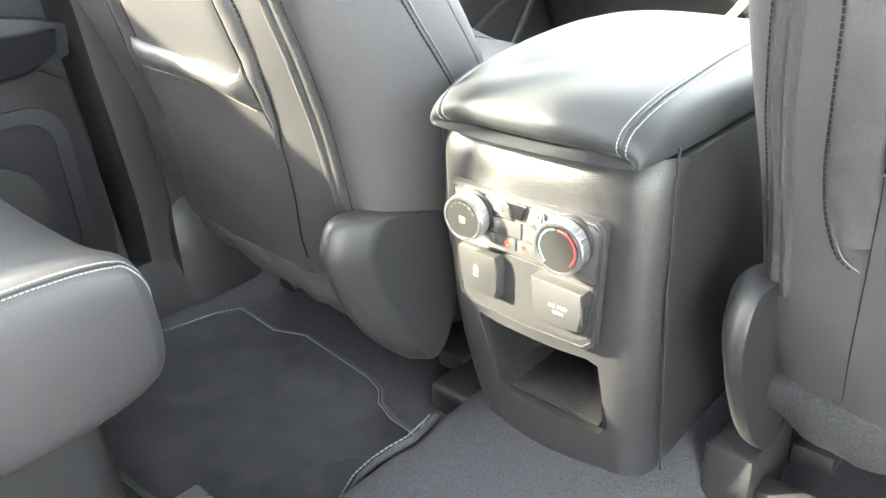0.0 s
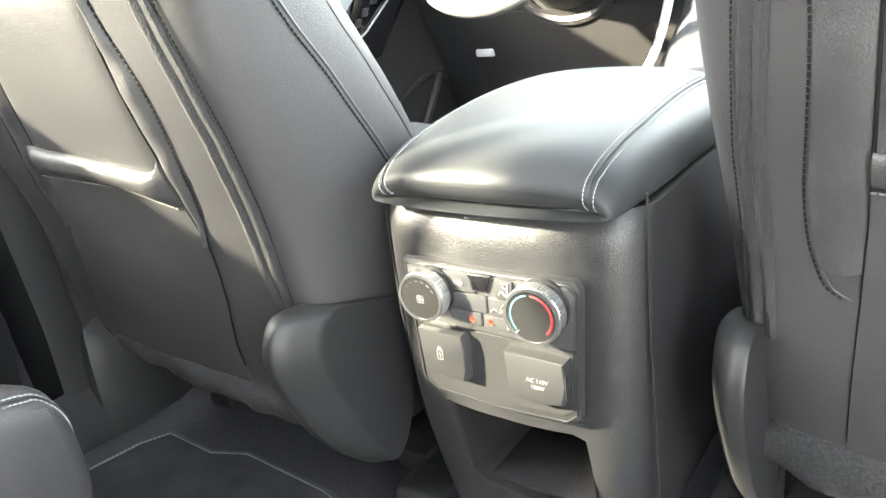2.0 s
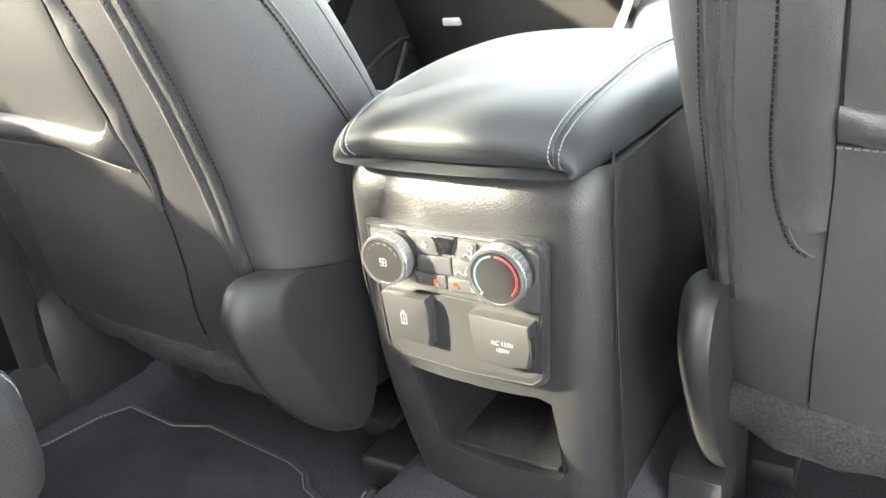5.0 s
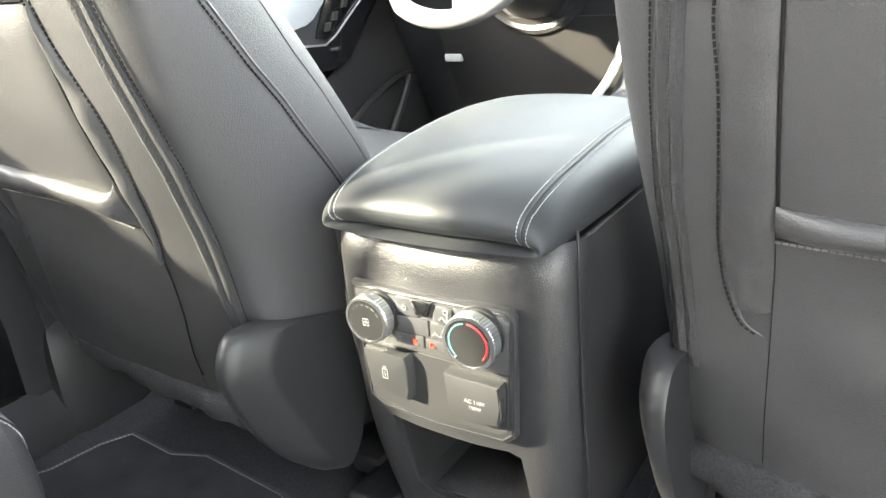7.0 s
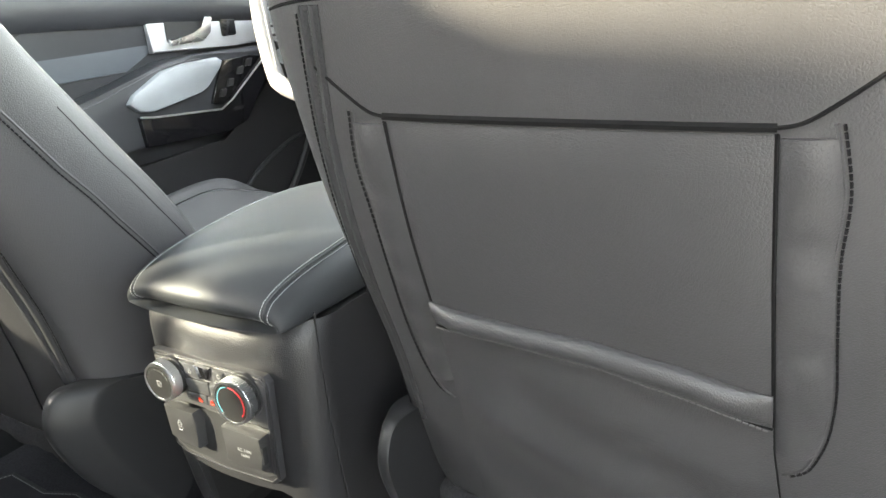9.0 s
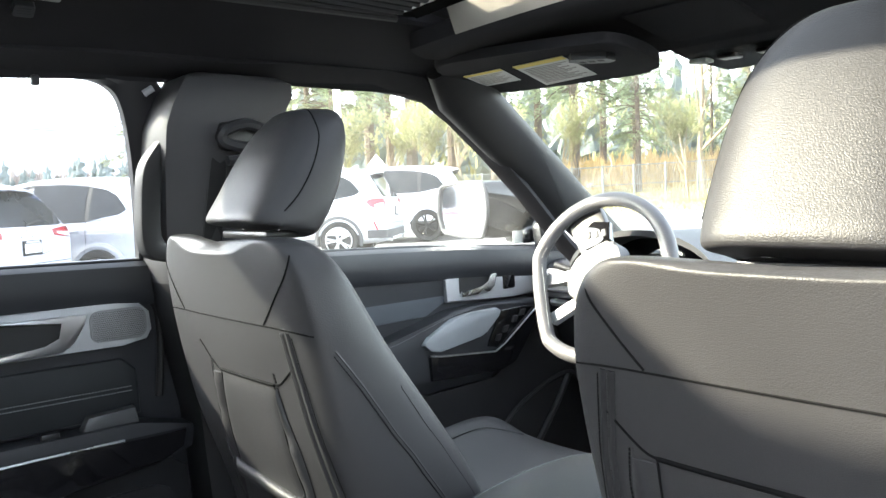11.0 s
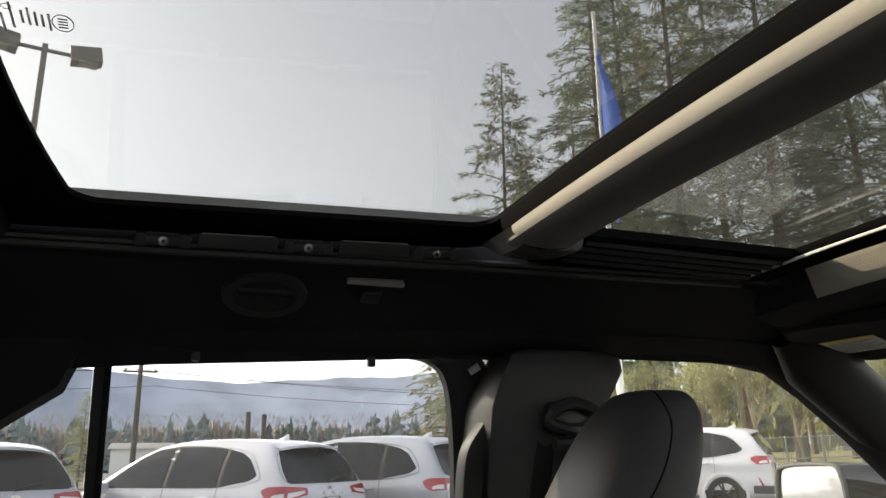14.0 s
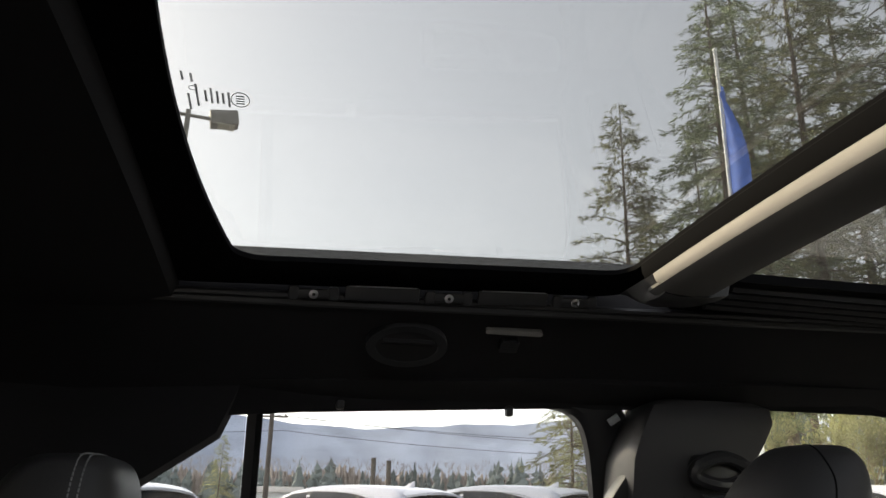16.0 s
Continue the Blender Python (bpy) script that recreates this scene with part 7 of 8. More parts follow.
        for (y0, y1, lo, hi), nm in wins:
            ys_ = [y0 + (y1 - y0) * j / 12 for j in range(13)]
            patch(nm, [[(s, y, (lo(y) + (hi(y) - lo(y)) * f / 5) * k) for f in range(6)] for y in ys_], side, CAR_GLASS, "dark tinted side glass")
        trim = [(0.84, 1.05), (-0.3, 1.052), (-1.2, 1.06), (-1.70, 1.12), (-1.83, 1.20), (-1.66, 1.42), (-1.48, 1.495), (-1.2, 1.54), (-0.6, 1.575), (-0.25, 1.572)]
        part("window_trim", tube([side(s, p.x, p.y * k, 0.004) for p in curve_points([(y, z, 0) for y, z in trim], 5)], 0.0035, 6), SILVER if bars else DARK, car)
        part("door_handle", box((0.03, 0.20, 0.032), (s * (W + 0.008), -1.03, 0.94 * k), 0.012), CHROME if bars else paint, car)
        part("door_handle", box((0.03, 0.20, 0.032), (s * (W + 0.008), -0.10, 0.93 * k), 0.012), CHROME if bars else paint, car)
        for y in (-1.215, -0.315, 0.80):
            part("door_gap", tube([side(s, y + (0.10 * max(0, (0.80 - z) / 0.4) if y < -1 else 0), z, 0.0) for z in (1.06 * k, 0.98, 0.9, 0.8, 0.7, 0.6, 0.45)], 0.0045, 4), DARK, car)
        part("crease", tube([side(s, y, 0.90 * k + 0.02 * (y + 1) * -0.3, 0.0) for y in [-1.95 + 0.15 * j for j in range(19)]], 0.005, 5), paint, car)
        # lamps
        qs = [radians(s * d) for d in (24, 30, 36, 43, 50, 57, 64, 71, 78)]
        lo = (0.975, 0.958, 0.944, 0.930, 0.920, 0.918, 0.928, 0.958, 1.012)
        hi = (1.050, 1.060, 1.068, 1.074, 1.078, 1.078, 1.072, 1.058, 1.034)
        tl = patch("tail_lamp", [[(q, (a + (b - a) * f / 3) * k) for f in range(4)] for q, a, b in zip(qs, lo, hi)], wrap, TAIL_RED, "red wraparound tail lamp", 0.014)
        clear = [[(radians(s * d), (lo_ + (hi_ - lo_) * f) * k) for f in range(2)] for d, lo_, hi_ in ((27, 0.992, 1.022), (33, 0.968, 1.012), (39, 0.952, 1.004), (45, 0.944, 0.996), (51, 0.940, 0.984), (57, 0.938, 0.966))]
        part("clear_strip", sheet_pair([[wrap(*p, 0.017) for p in row] for row in clear], [[wrap(*p, 0.0) for p in row] for row in clear]), TAIL_CLEAR, tl, "clear lamp strip")
        part("reflector", sheet_pair([[wrap(radians(s * (a + 9 * f)), 0.52 + 0.17 * f, 0.012) for a in (50, 54)] for f in (0, 0.5, 1)], [[wrap(radians(s * (a + 9 * f)), 0.52 + 0.17 * f, -0.01) for a in (50, 54)] for f in (0, 0.5, 1)]), TAIL_RED, car, "red reflector strip")
        part("door_mirror", box((0.22, 0.12, 0.14), (s * 1.02, 0.70, 1.06 * k), 0.04, 3), paint, car)
        part("tail_pipe", tube([(s * 0.62, -2.33, 0.36), (s * 0.62, -2.15, 0.36)], 0.04, 12), CHROME, car)
        gap = [side(s, -1.98, z * k, 0.0) for z in (1.08, 1.2)] + [wrap(radians(s * 42), z * k, 0.0) for z in (0.96, 0.85, 0.75, 0.66)]
        part("door_gap", tube(gap[2:], 0.0045, 4), DARK, car)
        part("fuel_flap" if s < 0 else "side_flap", tube([side(s, -1.66 + 0.085 * math.cos(a), 0.86 + 0.085 * math.sin(a), 0.0) for a in [j * math.tau / 16 for j in range(16)]], 0.003, 4, closed=True), SILVER, car)
    # tailgate
    glass_rows = [[(x * wd, z * k) for x in [-1 + 2 * j / 14 for j in range(15)]] for z, wd in ((1.105, 0.66), (1.125, 0.73), (1.17, 0.755), (1.26, 0.745), (1.36, 0.705), (1.46, 0.655), (1.53, 0.60))]
    patch("rear_surround", [[(x * 1.05, z) for x, z in row] for row in glass_rows], behind, DARK, "black surround and fins beside the rear glass", 0.002)
    patch("rear_window", glass_rows, behind, CAR_GLASS, "dark rear glass with black surround", 0.006)
    sp = sheet([[(x, y + 0.10 * (x / 0.62) ** 2, (H - 0.055 - 0.055 * (x / 0.62) ** 2) + z) for x in [-0.62 + 1.24 * j / 12 for j in range(13)]] for y, z in ((-1.72, 0.012), (-1.86, 0.0), (-1.98, -0.022), (-2.055, -0.045))], 0.03, (0, 0, -1))
    part("spoiler", sp, paint, car, "roof spoiler over the rear glass")
    part("high_brake_lamp", box((0.34, 0.02, 0.022), (0, -2.03, H - 0.118), 0.004), DARK, car)
    part("wiper", tube([behind(0.0, 1.10 * k, 0.02), behind(0.10, 1.125 * k, 0.022), behind(0.34, 1.16 * k, 0.02)], 0.013, 6), DARK, car)
    qs = [radians(-78 + 156 * j / 26) for j in range(27)]
    patch("bumper", [[(q, z) for q in qs] for z in (0.40, 0.45, 0.50, 0.545)], wrap, lower if lower != paint else CLADDING, "dark lower bumper", 0.02)
    part("skid_plate", box((0.9, 0.05, 0.07), (0, -2.30, 0.37), 0.02), SILVER, car)
    y = behind(0, 0.86 * k).y
    plate = part("plate_frame", box((0.34, 0.02, 0.18), (0, y - 0.012, 0.85 * k), 0.008), DARK, car, "black plate frame")
    part("plate", box((0.30, 0.012, 0.115), (0, y - 0.020, 0.845 * k), 0.002), SIGN, plate, "blank white plate")
    part("plate_bar", box((0.24, 0.006, 0.018), (0, y - 0.024, 0.922 * k), 0.0), SIGN, plate)
    part("badge", prism(ell(0.055, 0.024, 20), 0.012, axes(behind(0, 1.045 * k, -0.004), (1, 0, 0), (0, 0, 1))), CHROME, car, "plain oval badge")
    for j in range(6):
        part("letter_bar", box((0.032, 0.01, 0.026), behind(-0.25 + 0.10 * j, 0.985 * k, 0.002), 0.002), CHROME, car)
    part("tailgate_gap", tube([wrap(q, 0.655, 0.001) for q in [radians(-44 + 88 * j / 12) for j in range(13)]], 0.005, 4), DARK, car)
    part("aerial", loft([[(0.02, -1.52, H - 0.035), (0, -1.60, H - 0.035), (-0.02, -1.52, H - 0.035), (0, -1.40, H - 0.035)], [(0.004, -1.59, H + 0.04), (0, -1.60, H + 0.04), (-0.004, -1.59, H + 0.04), (0, -1.57, H + 0.04)]]), paint, car, "small roof aerial fin")
    return car


HEAD = 132.0    # the row is parked nose away at this turn


def parked(rear_left, paint, label, rim, spokes, lower, H, bars, turn=HEAD):
    """Places a car by where its rear left corner stands."""
    x, y = rear_left
    m = Matrix.Rotation(radians(turn), 4, "Z")
    off = m @ Vector((-0.9, -2.25, 0))
    return suv(Matrix.Translation((x - off.x, y - off.y, ground_z(x, y))) @ m, paint, label, rim, spokes, lower, H, bars)


parked((-8.95, 1.0), WHITE_PAINT, "white parked SUV with grey lower trim and red lamps", ALLOY, 9, CLADDING, 1.68, True)
parked((-9.7, 3.3), SILVER_PAINT, "silver parked SUV with black wheels and red lamps", BLACK_ALLOY, 5, SILVER_PAINT, 1.74, False)
parked((-10.6, 7.8), SILVER_PAINT, "pale silver parked SUV with alloy wheels", ALLOY, 5, CLADDING, 1.74, True)
parked((-12.0, 11.1), WHITE_PAINT, "white parked SUV with dark wheels beside the road", BLACK_ALLOY, 5, WHITE_PAINT, 1.74, True)
parked((-8.7, -2.5), SILVER_PAINT, "grey parked SUV at the end of the row", ALLOY, 9, CLADDING, 1.66, True)


# ---- outside: trees ----
def tuft_mesh(name, tufts, mat, parent, seed, slim=1.0):
    """Needle or leaf clumps as small crossed blades."""
    rnd = random.Random(seed)
    vs, fs = [], []
    for p, d, size, n in tufts:
        for _ in range(n):
            a = (d + Vector((rnd.uniform(-0.8, 0.8), rnd.uniform(-0.8, 0.8), rnd.uniform(-0.55, 0.45)))).normalized()
            b = a.cross(Vector((rnd.uniform(-1, 1), rnd.uniform(-1, 1), rnd.uniform(-1, 1)))).normalized()
            l, w = size * rnd.uniform(0.6, 1.2), size * rnd.uniform(0.09, 0.19) * slim
            q = p + Vector((rnd.uniform(-1, 1), rnd.uniform(-1, 1), rnd.uniform(-1, 1))) * size * 0.35
            i = len(vs)
            vs += [q - b * w * 0.4, q + a * l * 0.5 - b * w, q + a * l, q + a * l * 0.5 + b * w]
            fs.append((i, i + 1, i + 2, i + 3))
    me = bpy.data.meshes.new(name)
    me.from_pydata([tuple(v) for v in vs], [], fs)
    me.materials.append(mat)
    ob = new(name, me)
    ob.parent = parent
    return ob


def conifer(seed, H, R, bare, mat, label):
    rnd = random.Random(seed)
    tree = thing("fir_tree", label, "tree", "tall firs")
    lean = Vector((rnd.uniform(-0.02, 0.02), rnd.uniform(-0.02, 0.02), 1))
    trunk = [lean * (H * j / 10) for j in range(11)]
    bm = tube(trunk, 0.3, 8, radii=[0.0085 * H * (1 - j / 10.3) + 0.02 for j in range(11)])
    tufts = []
    z = bare * H
    while z < H * 0.985:
        f = (z / H - bare) / (1 - bare)
        reach = R * (1 - f) ** 0.75 * (0.35 + 0.65 * min(1, f * 5 + 0.35))
        for _ in range(rnd.randint(3, 5)):
            a = rnd.uniform(0, math.tau)
            L = reach * rnd.uniform(0.5, 1.15) + 0.25
            rise = rnd.uniform(-0.05, 0.22) + 0.25 * f
            base = lean * (z + rnd.uniform(-0.2, 0.2))
            pts = []
            for j in range(6):
                t = j / 5
                pts.append(base + Vector((math.cos(a) * L * t, math.sin(a) * L * t, L * (rise * t - 0.42 * t * t))))
            if L > 0.9:
                tube(pts, 0.03, 4, bm, radii=[0.011 * L * (1 - 0.85 * j / 5) + 0.008 for j in range(6)])
            m = max(3, int(L / 0.21))
            for j in range(m):
                t = 0.22 + 0.78 * (j + rnd.random()) / m
                p = base + Vector((math.cos(a) * L * t, math.sin(a) * L * t, L * (rise * t - 0.42 * t * t)))
                sidew = Vector((-math.sin(a), math.cos(a), 0)) * rnd.uniform(-1, 1) * 0.42 * L * (1 - t * 0.75) * 0.6
                d = Vector((math.cos(a), math.sin(a), -0.25)) + sidew * 0.7
                tufts.append((p + sidew, d, rnd.uniform(0.26, 0.50), 8))
        z += rnd.uniform(0.32, 0.62)
    part("trunk", bm, BARK, tree, "rough brown trunk and limbs")
    tuft_mesh("crown", tufts, mat, tree, seed + 1, 0.5)
    return tree


def leafless(seed, H, mat, leaf, label, name="bare_tree"):
    """A branching tree with few leaves or buds."""
    rnd = random.Random(seed)
    tree = thing(name, label, "tree", "bare trees")
    bm = bmesh.new()
    tufts = []

    def grow(p, d, L, r, depth):
        pts = [p]
        dd = d.copy()
        for _ in range(4):
            dd = (dd + Vector((rnd.uniform(-0.2, 0.2), rnd.uniform(-0.2, 0.2), rnd.uniform(-0.05, 0.16)))).normalized()
            pts.append(pts[-1] + dd * L / 4)
        tube(pts, r, 5 if depth < 2 else 3, bm, radii=[r * (1 - 0.5 * j / 4) for j in range(5)])
        if leaf and depth >= 2:
            for q in pts[1:]:
                tufts.append((q, dd, 0.24, 3))
        if depth < 4:
            for _ in range(rnd.randint(3, 4)):
                j = rnd.randint(1, 4)
                nd = (dd + Vector((rnd.uniform(-0.9, 0.9), rnd.uniform(-0.9, 0.9), rnd.uniform(-0.1, 0.5)))).normalized()
                grow(pts[j], nd, L * rnd.uniform(0.5, 0.72), r * 0.5, depth + 1)
    grow(Vector((0, 0, 0)), Vector((0, 0, 1)), H * 0.42, H * 0.0075, 0)
    part("trunk", bm, mat, tree, "thin branching limbs")
    if tufts:
        tuft_mesh("crown", tufts, leaf, tree, seed + 5, 0.55)
    return tree


def at_bearing(az, d):
    """A place on the ground by bearing from the cabin."""
    x, y = 0.6 + d * math.sin(radians(az)), -0.6 + d * math.cos(radians(az))
    return x, y


def stand(tree, az, d, scale, turn):
    x, y = at_bearing(az, d)
    m = Matrix.LocRotScale((x, y, ground_z(x, y) - 0.1), Euler((0, 0, turn)), None)
    tree.scale = (scale,) * 3
    return copy_thing(tree, m)


firs = [conifer(11, 30, 5.0, 0.16, NEEDLES, "tall dark fir with bare lower trunk"), conifer(23, 34, 5.6, 0.24, NEEDLES, "tall dark fir with open drooping limbs"), conifer(37, 25, 6.2, 0.08, NEEDLES_OLIVE, "olive green fir with thin crown"), conifer(53, 33, 4.6, 0.34, NEEDLES_OLIVE, "tall fir with a long bare trunk")]
rnd = random.Random(5)
layout = [(-64.2, 42, 2, 0.98), (-62.6, 55, 3, 0.72), (-56.6, 41, 0, 1.06), (-54.0, 47, 1, 1.12), (-51.0, 42, 3, 1.10), (-48.0, 50, 0, 1.28), (-44.8, 43, 1, 1.12), (-41.6, 52, 3, 1.0), (-39.0, 44, 0, 1.15), (-37.0, 54, 1, 0.88), (-34.5, 40, 0, 0.60), (-29.5, 60, 0, 0.52), (-25.5, 50, 2, 0.55), (-21.0, 58, 3, 0.5), (-16.0, 50, 2, 0.9), (-10.0, 60, 0, 0.8), (-58.5, 62, 0, 1.1), (-52.5, 66, 1, 1.2), (-44.0, 68, 0, 0.9), (-34.8, 72, 0, 0.55), (-27.0, 75, 1, 0.5), (-68.9, 31, 2, 0.34), (-93.6, 42, 2, 0.20)]
for v, fir in enumerate(firs):
    for az, d, v2, sc in layout:
        if v2 == v:
            stand(fir, az, d, sc, rnd.uniform(0, 6.28))
    bpy.data.batch_remove([o for o in (fir, *fir.children_recursive)])

bare = leafless(71, 13, TWIGS, None, "leafless tree with fine pale twigs")
budding = leafless(72, 8, TWIGS, NEEDLES_OLIVE, "small tree with yellow-green spring buds")
for src, az, d, sc in ((bare, -26, 36, 1.25), (bare, -22, 34, 1.3), (bare, -30, 33, 1.4), (bare, -17, 30, 1.1), (budding, -50.5, 30, 0.9), (budding, -47.0, 33, 1.1), (budding, -44.5, 28, 0.8), (budding, -52.8, 36, 1.0), (budding, -40.0, 34, 0.9), (budding, -31.0, 27, 0.75), (budding, -56.5, 38, 1.0), (budding, -24.5, 27, 0.7)):
    stand(src, az, d, sc, rnd.uniform(0, 6.28))
for src in (bare, budding):
    bpy.data.batch_remove([o for o in (src, *src.children_recursive)])


# ---- outside: verge, road edge, fence ----
def band(az0, az1, d0, d1, lift, n=40):
    rows = []
    for j in range(n + 1):
        a = az0 + (az1 - az0) * j / n
        rows.append([(x, y, ground_z(x, y) + lift) for x, y in (at_bearing(a, d0 + (d1 - d0) * q / 6) for q in range(7))])
    return sheet(rows, 0.3, (0, 0, -1))


tagged(part("verge", band(-62, 20, 21, 90, 0.10), GRASS), "dry yellow grass verge below the trees", "grass", kind="structure")
tagged(part("kerb", band(-62, 20, 20.6, 21.0, 0.15), CONCRETE), "pale concrete kerb along the verge", "kerb", kind="structure")
tufts = []
for _ in range(9000):
    a, d = rnd.uniform(-60, 0), rnd.uniform(21.2, 36)
    x, y = at_bearing(a, d)
    tufts.append((Vector((x, y, ground_z(x, y) + 0.15)), Vector((0, 0, 1.4)), rnd.uniform(0.06, 0.20), 3))
holder = thing("tall_grass", "dry yellow grass and low brush on the verge", "grass", kind="stuff")
tagged(tuft_mesh("blades", tufts, GRASS, holder, 91, 0.5), kind="stuff")
fence = thing("fence", "grey chain-link fence along the verge", "fence")
line = [at_bearing(a, 27.5) for a in [-48 + 2.2 * j for j in range(26)]]
for x, y in line:
    part("post", tube([(x, y, ground_z(x, y)), (x, y, ground_z(x, y) + 1.5)], 0.035, 6), FENCE, fence)
for h in (0.15, 0.8, 1.45):
    part("rail", tube([(x, y, ground_z(x, y) + h) for x, y in line], 0.02, 5), FENCE, fence)
mesh = bmesh.new()
for (x0, y0), (x1, y1) in zip(line, line[1:]):
    for j in range(14):
        for s in (0, 1):
            t0, t1 = j / 14, (j + 1.0) / 14
            p = Vector((x0 + (x1 - x0) * t0, y0 + (y1 - y0) * t0, 0))
            q = Vector((x0 + (x1 - x0) * t1, y0 + (y1 - y0) * t1, 0))
            g = ground_z(x0, y0)
            tube([p + Vector((0, 0, g + (0.15 if s else 1.45))), q + Vector((0, 0, g + (1.45 if s else 0.15)))], 0.006, 3, mesh)
tagged(part("wire_mesh", mesh, FENCE, fence), kind="stuff")

# ---- outside: poles, flag, signs, wires ----
lamp = thing("car_park_lamp", "grey car park lamp post with two box heads", "lamp post", at=Matrix.Translation((*at_bearing(-98.9, 20), 0)) @ Matrix.Rotation(radians(9), 4, "Z"))
part("post", box((0.14, 0.14, 11.6), (0, 0, 5.8), 0.01), LAMP_GREY, lamp)
part("arm", box((0.08, 1.5, 0.08), (0, 0, 11.45), 0.01), LAMP_GREY, lamp)
for s in (-1, 1):
    hd = part("head", box((0.42, 0.75, 0.42), (0, s * 0.95, 11.50), 0.03, turn=Matrix.Rotation(radians(10 * s), 3, "X")), LAMP_GREY, lamp, "box lamp head")
    part("lens", box((0.36, 0.60, 0.03), (0.03, s * 0.95, 11.275), 0.01), LAMP_LENS, hd, "pale lamp lens")
fx, fy = at_bearing(-56.3, 25)
flag = thing("flag_pole", "white flag pole with a slack blue flag", "flag pole", at=pose(fx, fy, ground_z(fx, fy)))
part("pole", tube([(0, 0, 0), (0, 0, 16.4)], 0.11, 12, radii=[0.13, 0.06]), WHITE_POLE, flag)
part("finial", disc(0.09, 0.10, pose(0, 0, 16.4), 16, 0.03), WHITE_POLE, flag)
rows = []
for j in range(21):
    t = j / 20
    rows.append([(0.08 + u * (0.15 + 0.75 * math.sin(t * 2.6) ** 0.8) + 0.05 * math.sin(9 * t + 5 * u), 0.16 * math.sin(6 * u + 4 * t) * u, 15.0 - 6.2 * t - 0.5 * u) for u in [q / 8 for q in range(9)]])
part("cloth", sheet(rows, 0.01, (0, 1, 0)), FLAG, flag, "slack blue cloth")
sx_, sy_ = at_bearing(-53.6, 29)
sign = thing("road_sign", "grey back of a diamond road sign on a post", "road sign", at=pose(sx_, sy_, ground_z(sx_, sy_), 0, 0, 40))
part("post", tube([(0, 0, 0), (0, 0, 2.4)], 0.035, 8), FENCE, sign)
part("board", prism([(0, -0.48), (0.38, 0), (0, 0.48), (-0.38, 0)], 0.01, axes((0, -0.05, 2.0), (1, 0, 0), (0, 0, 1))), SIGN, sign, "pale diamond board")
ux, uy = at_bearing(-90.4, 60)
upole = thing("utility_pole", "weathered wooden utility pole with a crossarm", "utility pole", at=pose(ux, uy, 0))
part("post", tube([(0, 0, -1), (0, 0, 10.5)], 0.2, 10, radii=[0.22, 0.15]), POLE_WOOD, upole)
part("crossarm", box((0.12, 2.4, 0.14), (0, 0, 7.9), 0.01), POLE_WOOD, upole)
for s in (-1, 0, 1):
    part("insulator", disc(0.07, 0.2, pose(0, s * 1.0, 7.95), 10), LAMP_GREY, upole)
far = [at_bearing(a, 75) for a in (-60, -120)]
for j, (h0, h1) in enumerate(((8.1, 7.6), (8.1, 7.2), (6.9, 6.3))):
    w = thing("overhead_wire", "thin black overhead wire", "wire", "overhead wires")
    for (x1, y1), hh in zip(far, (h1, h0)):
        pts = []
        for q in range(13):
            t = q / 12
            pts.append((ux + (x1 - ux) * t, uy + (j - 1) * 0.9 + (y1 - uy) * t, h0 + (hh - h0) * t - 2.2 * t * (1 - t)))
        part("cable", tube(pts, 0.022, 4), WIRE, w)
for az, d, h in ((-83.0, 52, 4.6), (-81.9, 53, 4.5)):
    px, py = at_bearing(az, d)
    p = thing("wooden_post", "weathered wooden post beyond the cars", "post", "wooden posts", at=pose(px, py, 0))
    part("shaft", tube([(0, 0, -1), (0, 0, h)], 0.16, 8), POLE_WOOD, p)
shx, shy = at_bearing(-89.8, 110)
shed = thing("far_building", "low pale building beyond the car park", "building", at=pose(shx, shy, 0, 0, 0, 85))
part("wall", box((7, 6, 3.4), (0, 0, 1.7), 0.05), SIGN, shed)
part("roof", prism([(-3.4, 0), (3.4, 0), (0, 0.8)], 7.8, axes((-3.9, 0, 3.4), (0, 1, 0), (0, 0, 1))), LAMP_GREY, shed, "low grey roof")

# ---- outside: far woods and hills ----
woods = thing("far_woods", "brown leafless far woods with firs, haze mixed into their colours", "woods", kind="stuff")


def spires(name, trees, mat, seed, profile):
    """Far trees: uneven jagged crowns, a few faces each."""
    rnd = random.Random(seed)
    vs, fs = [], []
    for x, y, z, H, r in trees:
        i = len(vs)
        for f, k in profile:
            for j in range(7):
                q = j * math.tau / 7 + rnd.uniform(-0.3, 0.3)
                rr = r * k * rnd.uniform(0.45, 1.5)
                vs.append((x + rr * math.cos(q), y + rr * math.sin(q), z + H * (f + rnd.uniform(-0.05, 0.05))))
        for l in range(len(profile) - 1):
            for j in range(7):
                a, b = i + l * 7 + j, i + l * 7 + (j + 1) % 7
                fs.append((a, b, b + 7, a + 7))
    me = bpy.data.meshes.new(name)
    me.from_pydata(vs, [], fs)
    me.materials.append(mat)
    ob = new(name, me)
    ob.parent = woods
    return tagged(ob, kind="stuff")


def scatter(n, az0, az1, d0, d1, h0, h1, slim):
    out = []
    for _ in range(n):
        a, d = rnd.uniform(az0, az1), rnd.uniform(d0, d1)
        x, y = at_bearing(a, d)
        H = rnd.uniform(h0, h1) * (0.9 + 0.35 * noise.noise(Vector((a * 0.2, 4.0, 0))))
        out.append((x, y, -1.0, H, H * slim * rnd.uniform(0.7, 1.3)))
    return out


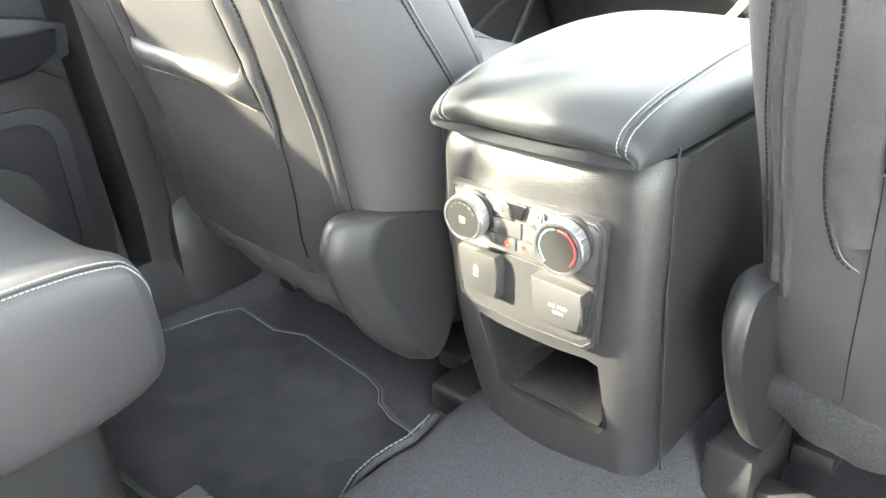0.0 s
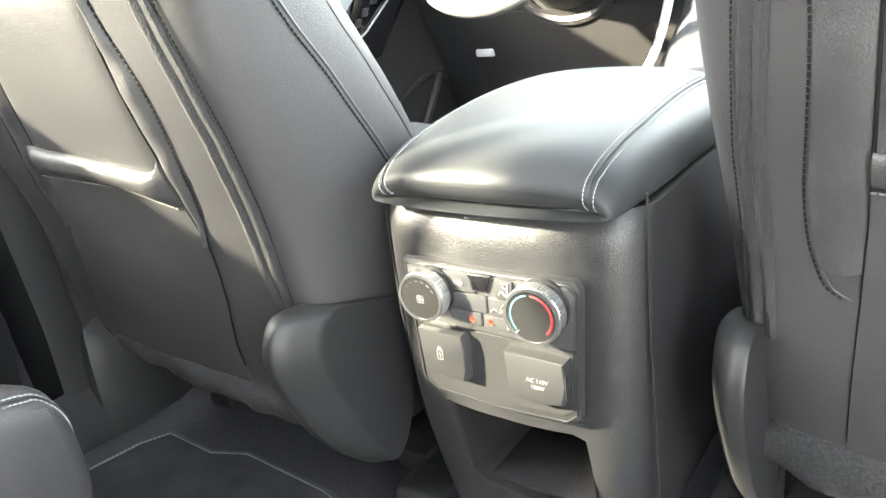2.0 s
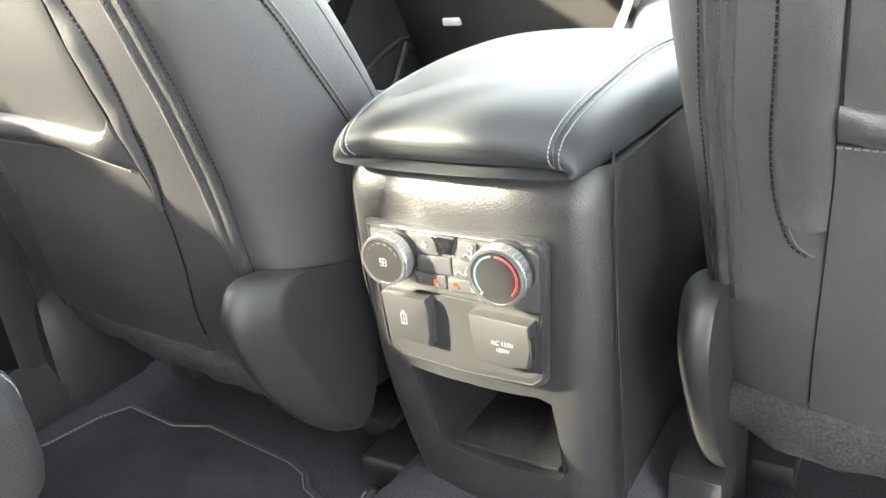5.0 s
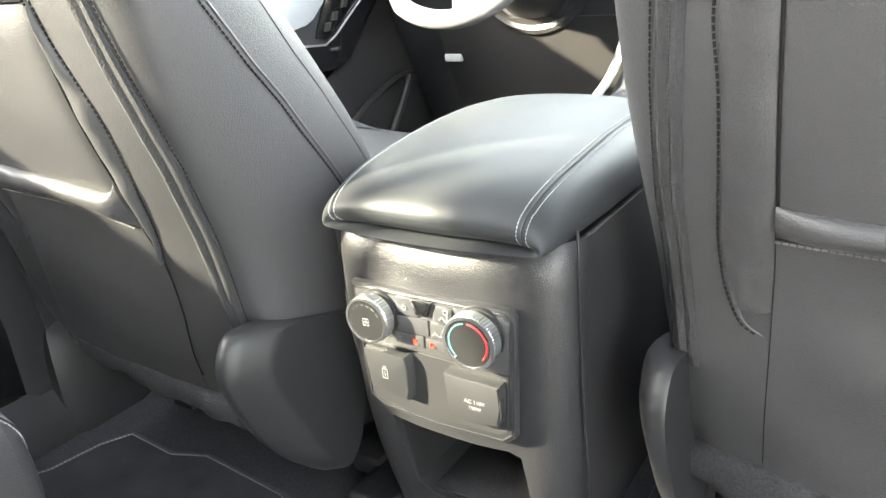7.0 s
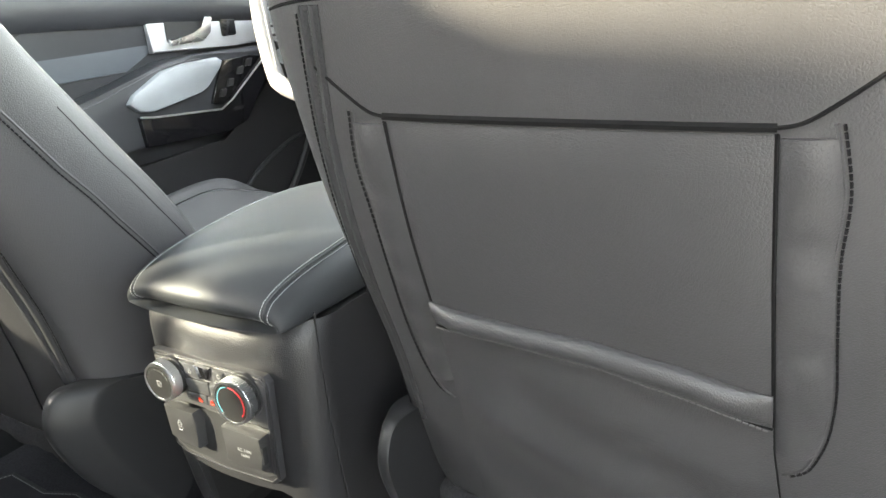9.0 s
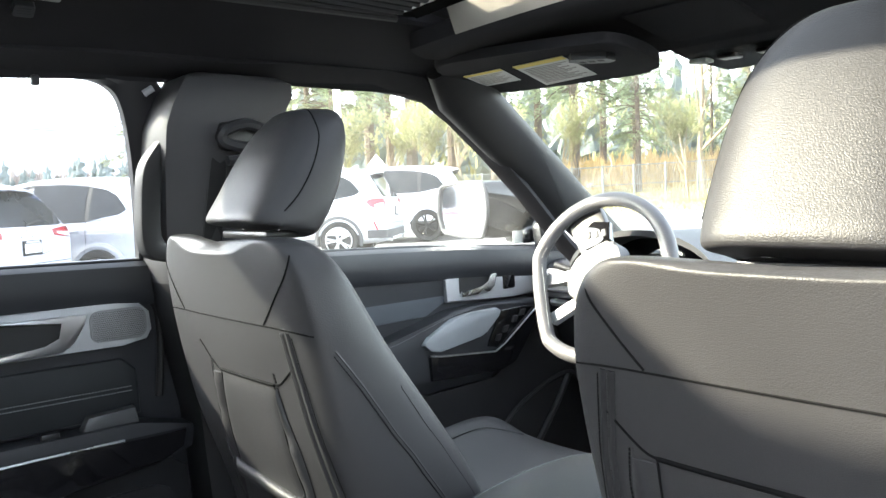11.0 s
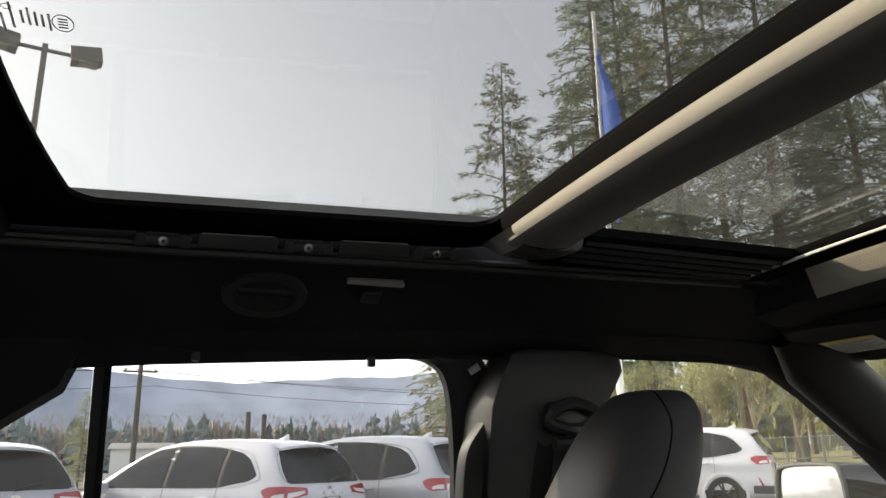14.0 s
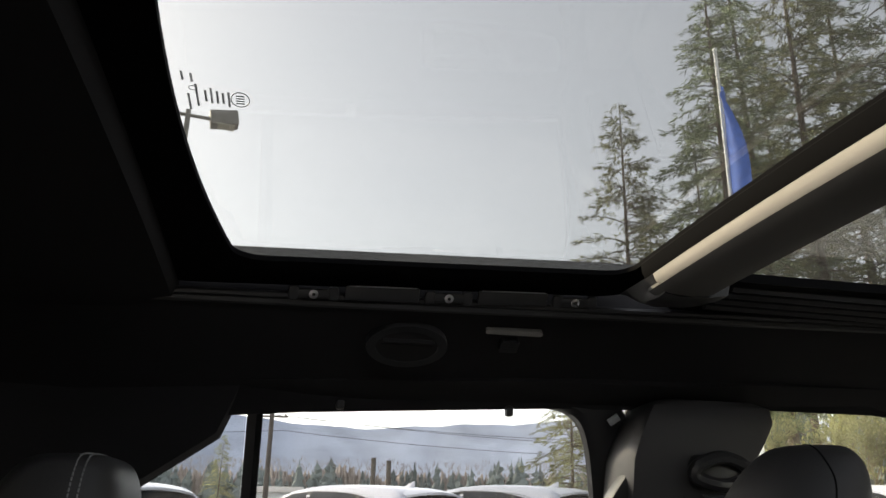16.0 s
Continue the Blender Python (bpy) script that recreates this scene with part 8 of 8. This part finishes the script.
FIR_SHAPE = ((0.0, 0.3), (0.10, 1.0), (0.18, 0.55), (0.26, 0.95), (0.34, 0.5), (0.42, 0.85), (0.50, 0.42), (0.58, 0.70), (0.66, 0.34), (0.73, 0.52), (0.80, 0.22), (0.87, 0.34), (0.93, 0.10), (1.0, 0.02))
mass = []
for j in range(901):
    a = -138 + 92 * j / 900
    h = 11.5 + 2.4 * noise.noise(Vector((a * 0.5, 2.2, 0))) + rnd.uniform(-1.3, 1.3)
    mass.append([(*at_bearing(a, d + rnd.uniform(-1, 1)), -1 + h * f) for d, f in ((205, 0.0), (206, 0.45), (208, 0.8), (211, 1.0), (225, 0.0))])
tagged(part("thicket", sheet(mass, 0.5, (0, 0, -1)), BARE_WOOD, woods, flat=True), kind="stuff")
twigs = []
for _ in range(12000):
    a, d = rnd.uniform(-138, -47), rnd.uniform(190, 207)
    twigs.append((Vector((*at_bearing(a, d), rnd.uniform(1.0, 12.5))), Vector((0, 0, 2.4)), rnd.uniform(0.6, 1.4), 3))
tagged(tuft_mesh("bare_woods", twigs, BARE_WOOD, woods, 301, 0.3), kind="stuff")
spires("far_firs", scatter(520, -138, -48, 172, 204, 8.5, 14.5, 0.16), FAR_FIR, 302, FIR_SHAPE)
brush = []
for _ in range(2300):
    a, d = rnd.uniform(-66, 5), rnd.uniform(78, 110)
    brush.append((Vector((*at_bearing(a, d), rnd.uniform(0.0, 1.0) ** 1.3 * 11.0)), Vector((0, 0, 1.2)), rnd.uniform(0.7, 1.7), 4))
tagged(tuft_mesh("side_woods", brush, OLIVE_WOODS, woods, 303), kind="stuff")
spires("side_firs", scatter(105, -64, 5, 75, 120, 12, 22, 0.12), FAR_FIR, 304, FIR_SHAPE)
reeds = []
for _ in range(5200):
    a, d = rnd.uniform(-40, -8), rnd.uniform(40, 58)
    x, y = at_bearing(a, d)
    reeds.append((Vector((x, y, ground_z(x, y) + rnd.uniform(0, 1.6))), Vector((0, 0, 2.8)), rnd.uniform(0.3, 0.8), 3))
tagged(tuft_mesh("reeds", reeds, REEDS, woods, 305, 0.35), kind="stuff")
ridge = []
for j in range(161):
    a = -150 + 130 * j / 160
    el = 6.15 + 0.6 * noise.noise(Vector((a * 0.055, 3.1, 0))) + 0.5 * noise.noise(Vector((a * 0.22, 7.7, 0))) + 0.15 * noise.noise(Vector((a * 0.9, 1.7, 0)))
    row = []
    for d, f in ((2600, 0.0), (2800, 0.35), (3000, 0.7), (3200, 1.0), (3600, 0.5)):
        x, y = at_bearing(a, d)
        row.append((x, y, -30 + (30 + d * math.tan(radians(max(1.5, el)))) * f))
    ridge.append(row)
tagged(part("backdrop", sheet(ridge, 5, (0, 0, -1)), HILL), "wooded hills on the horizon, haze painted in as pale blue", "hills", kind="structure")
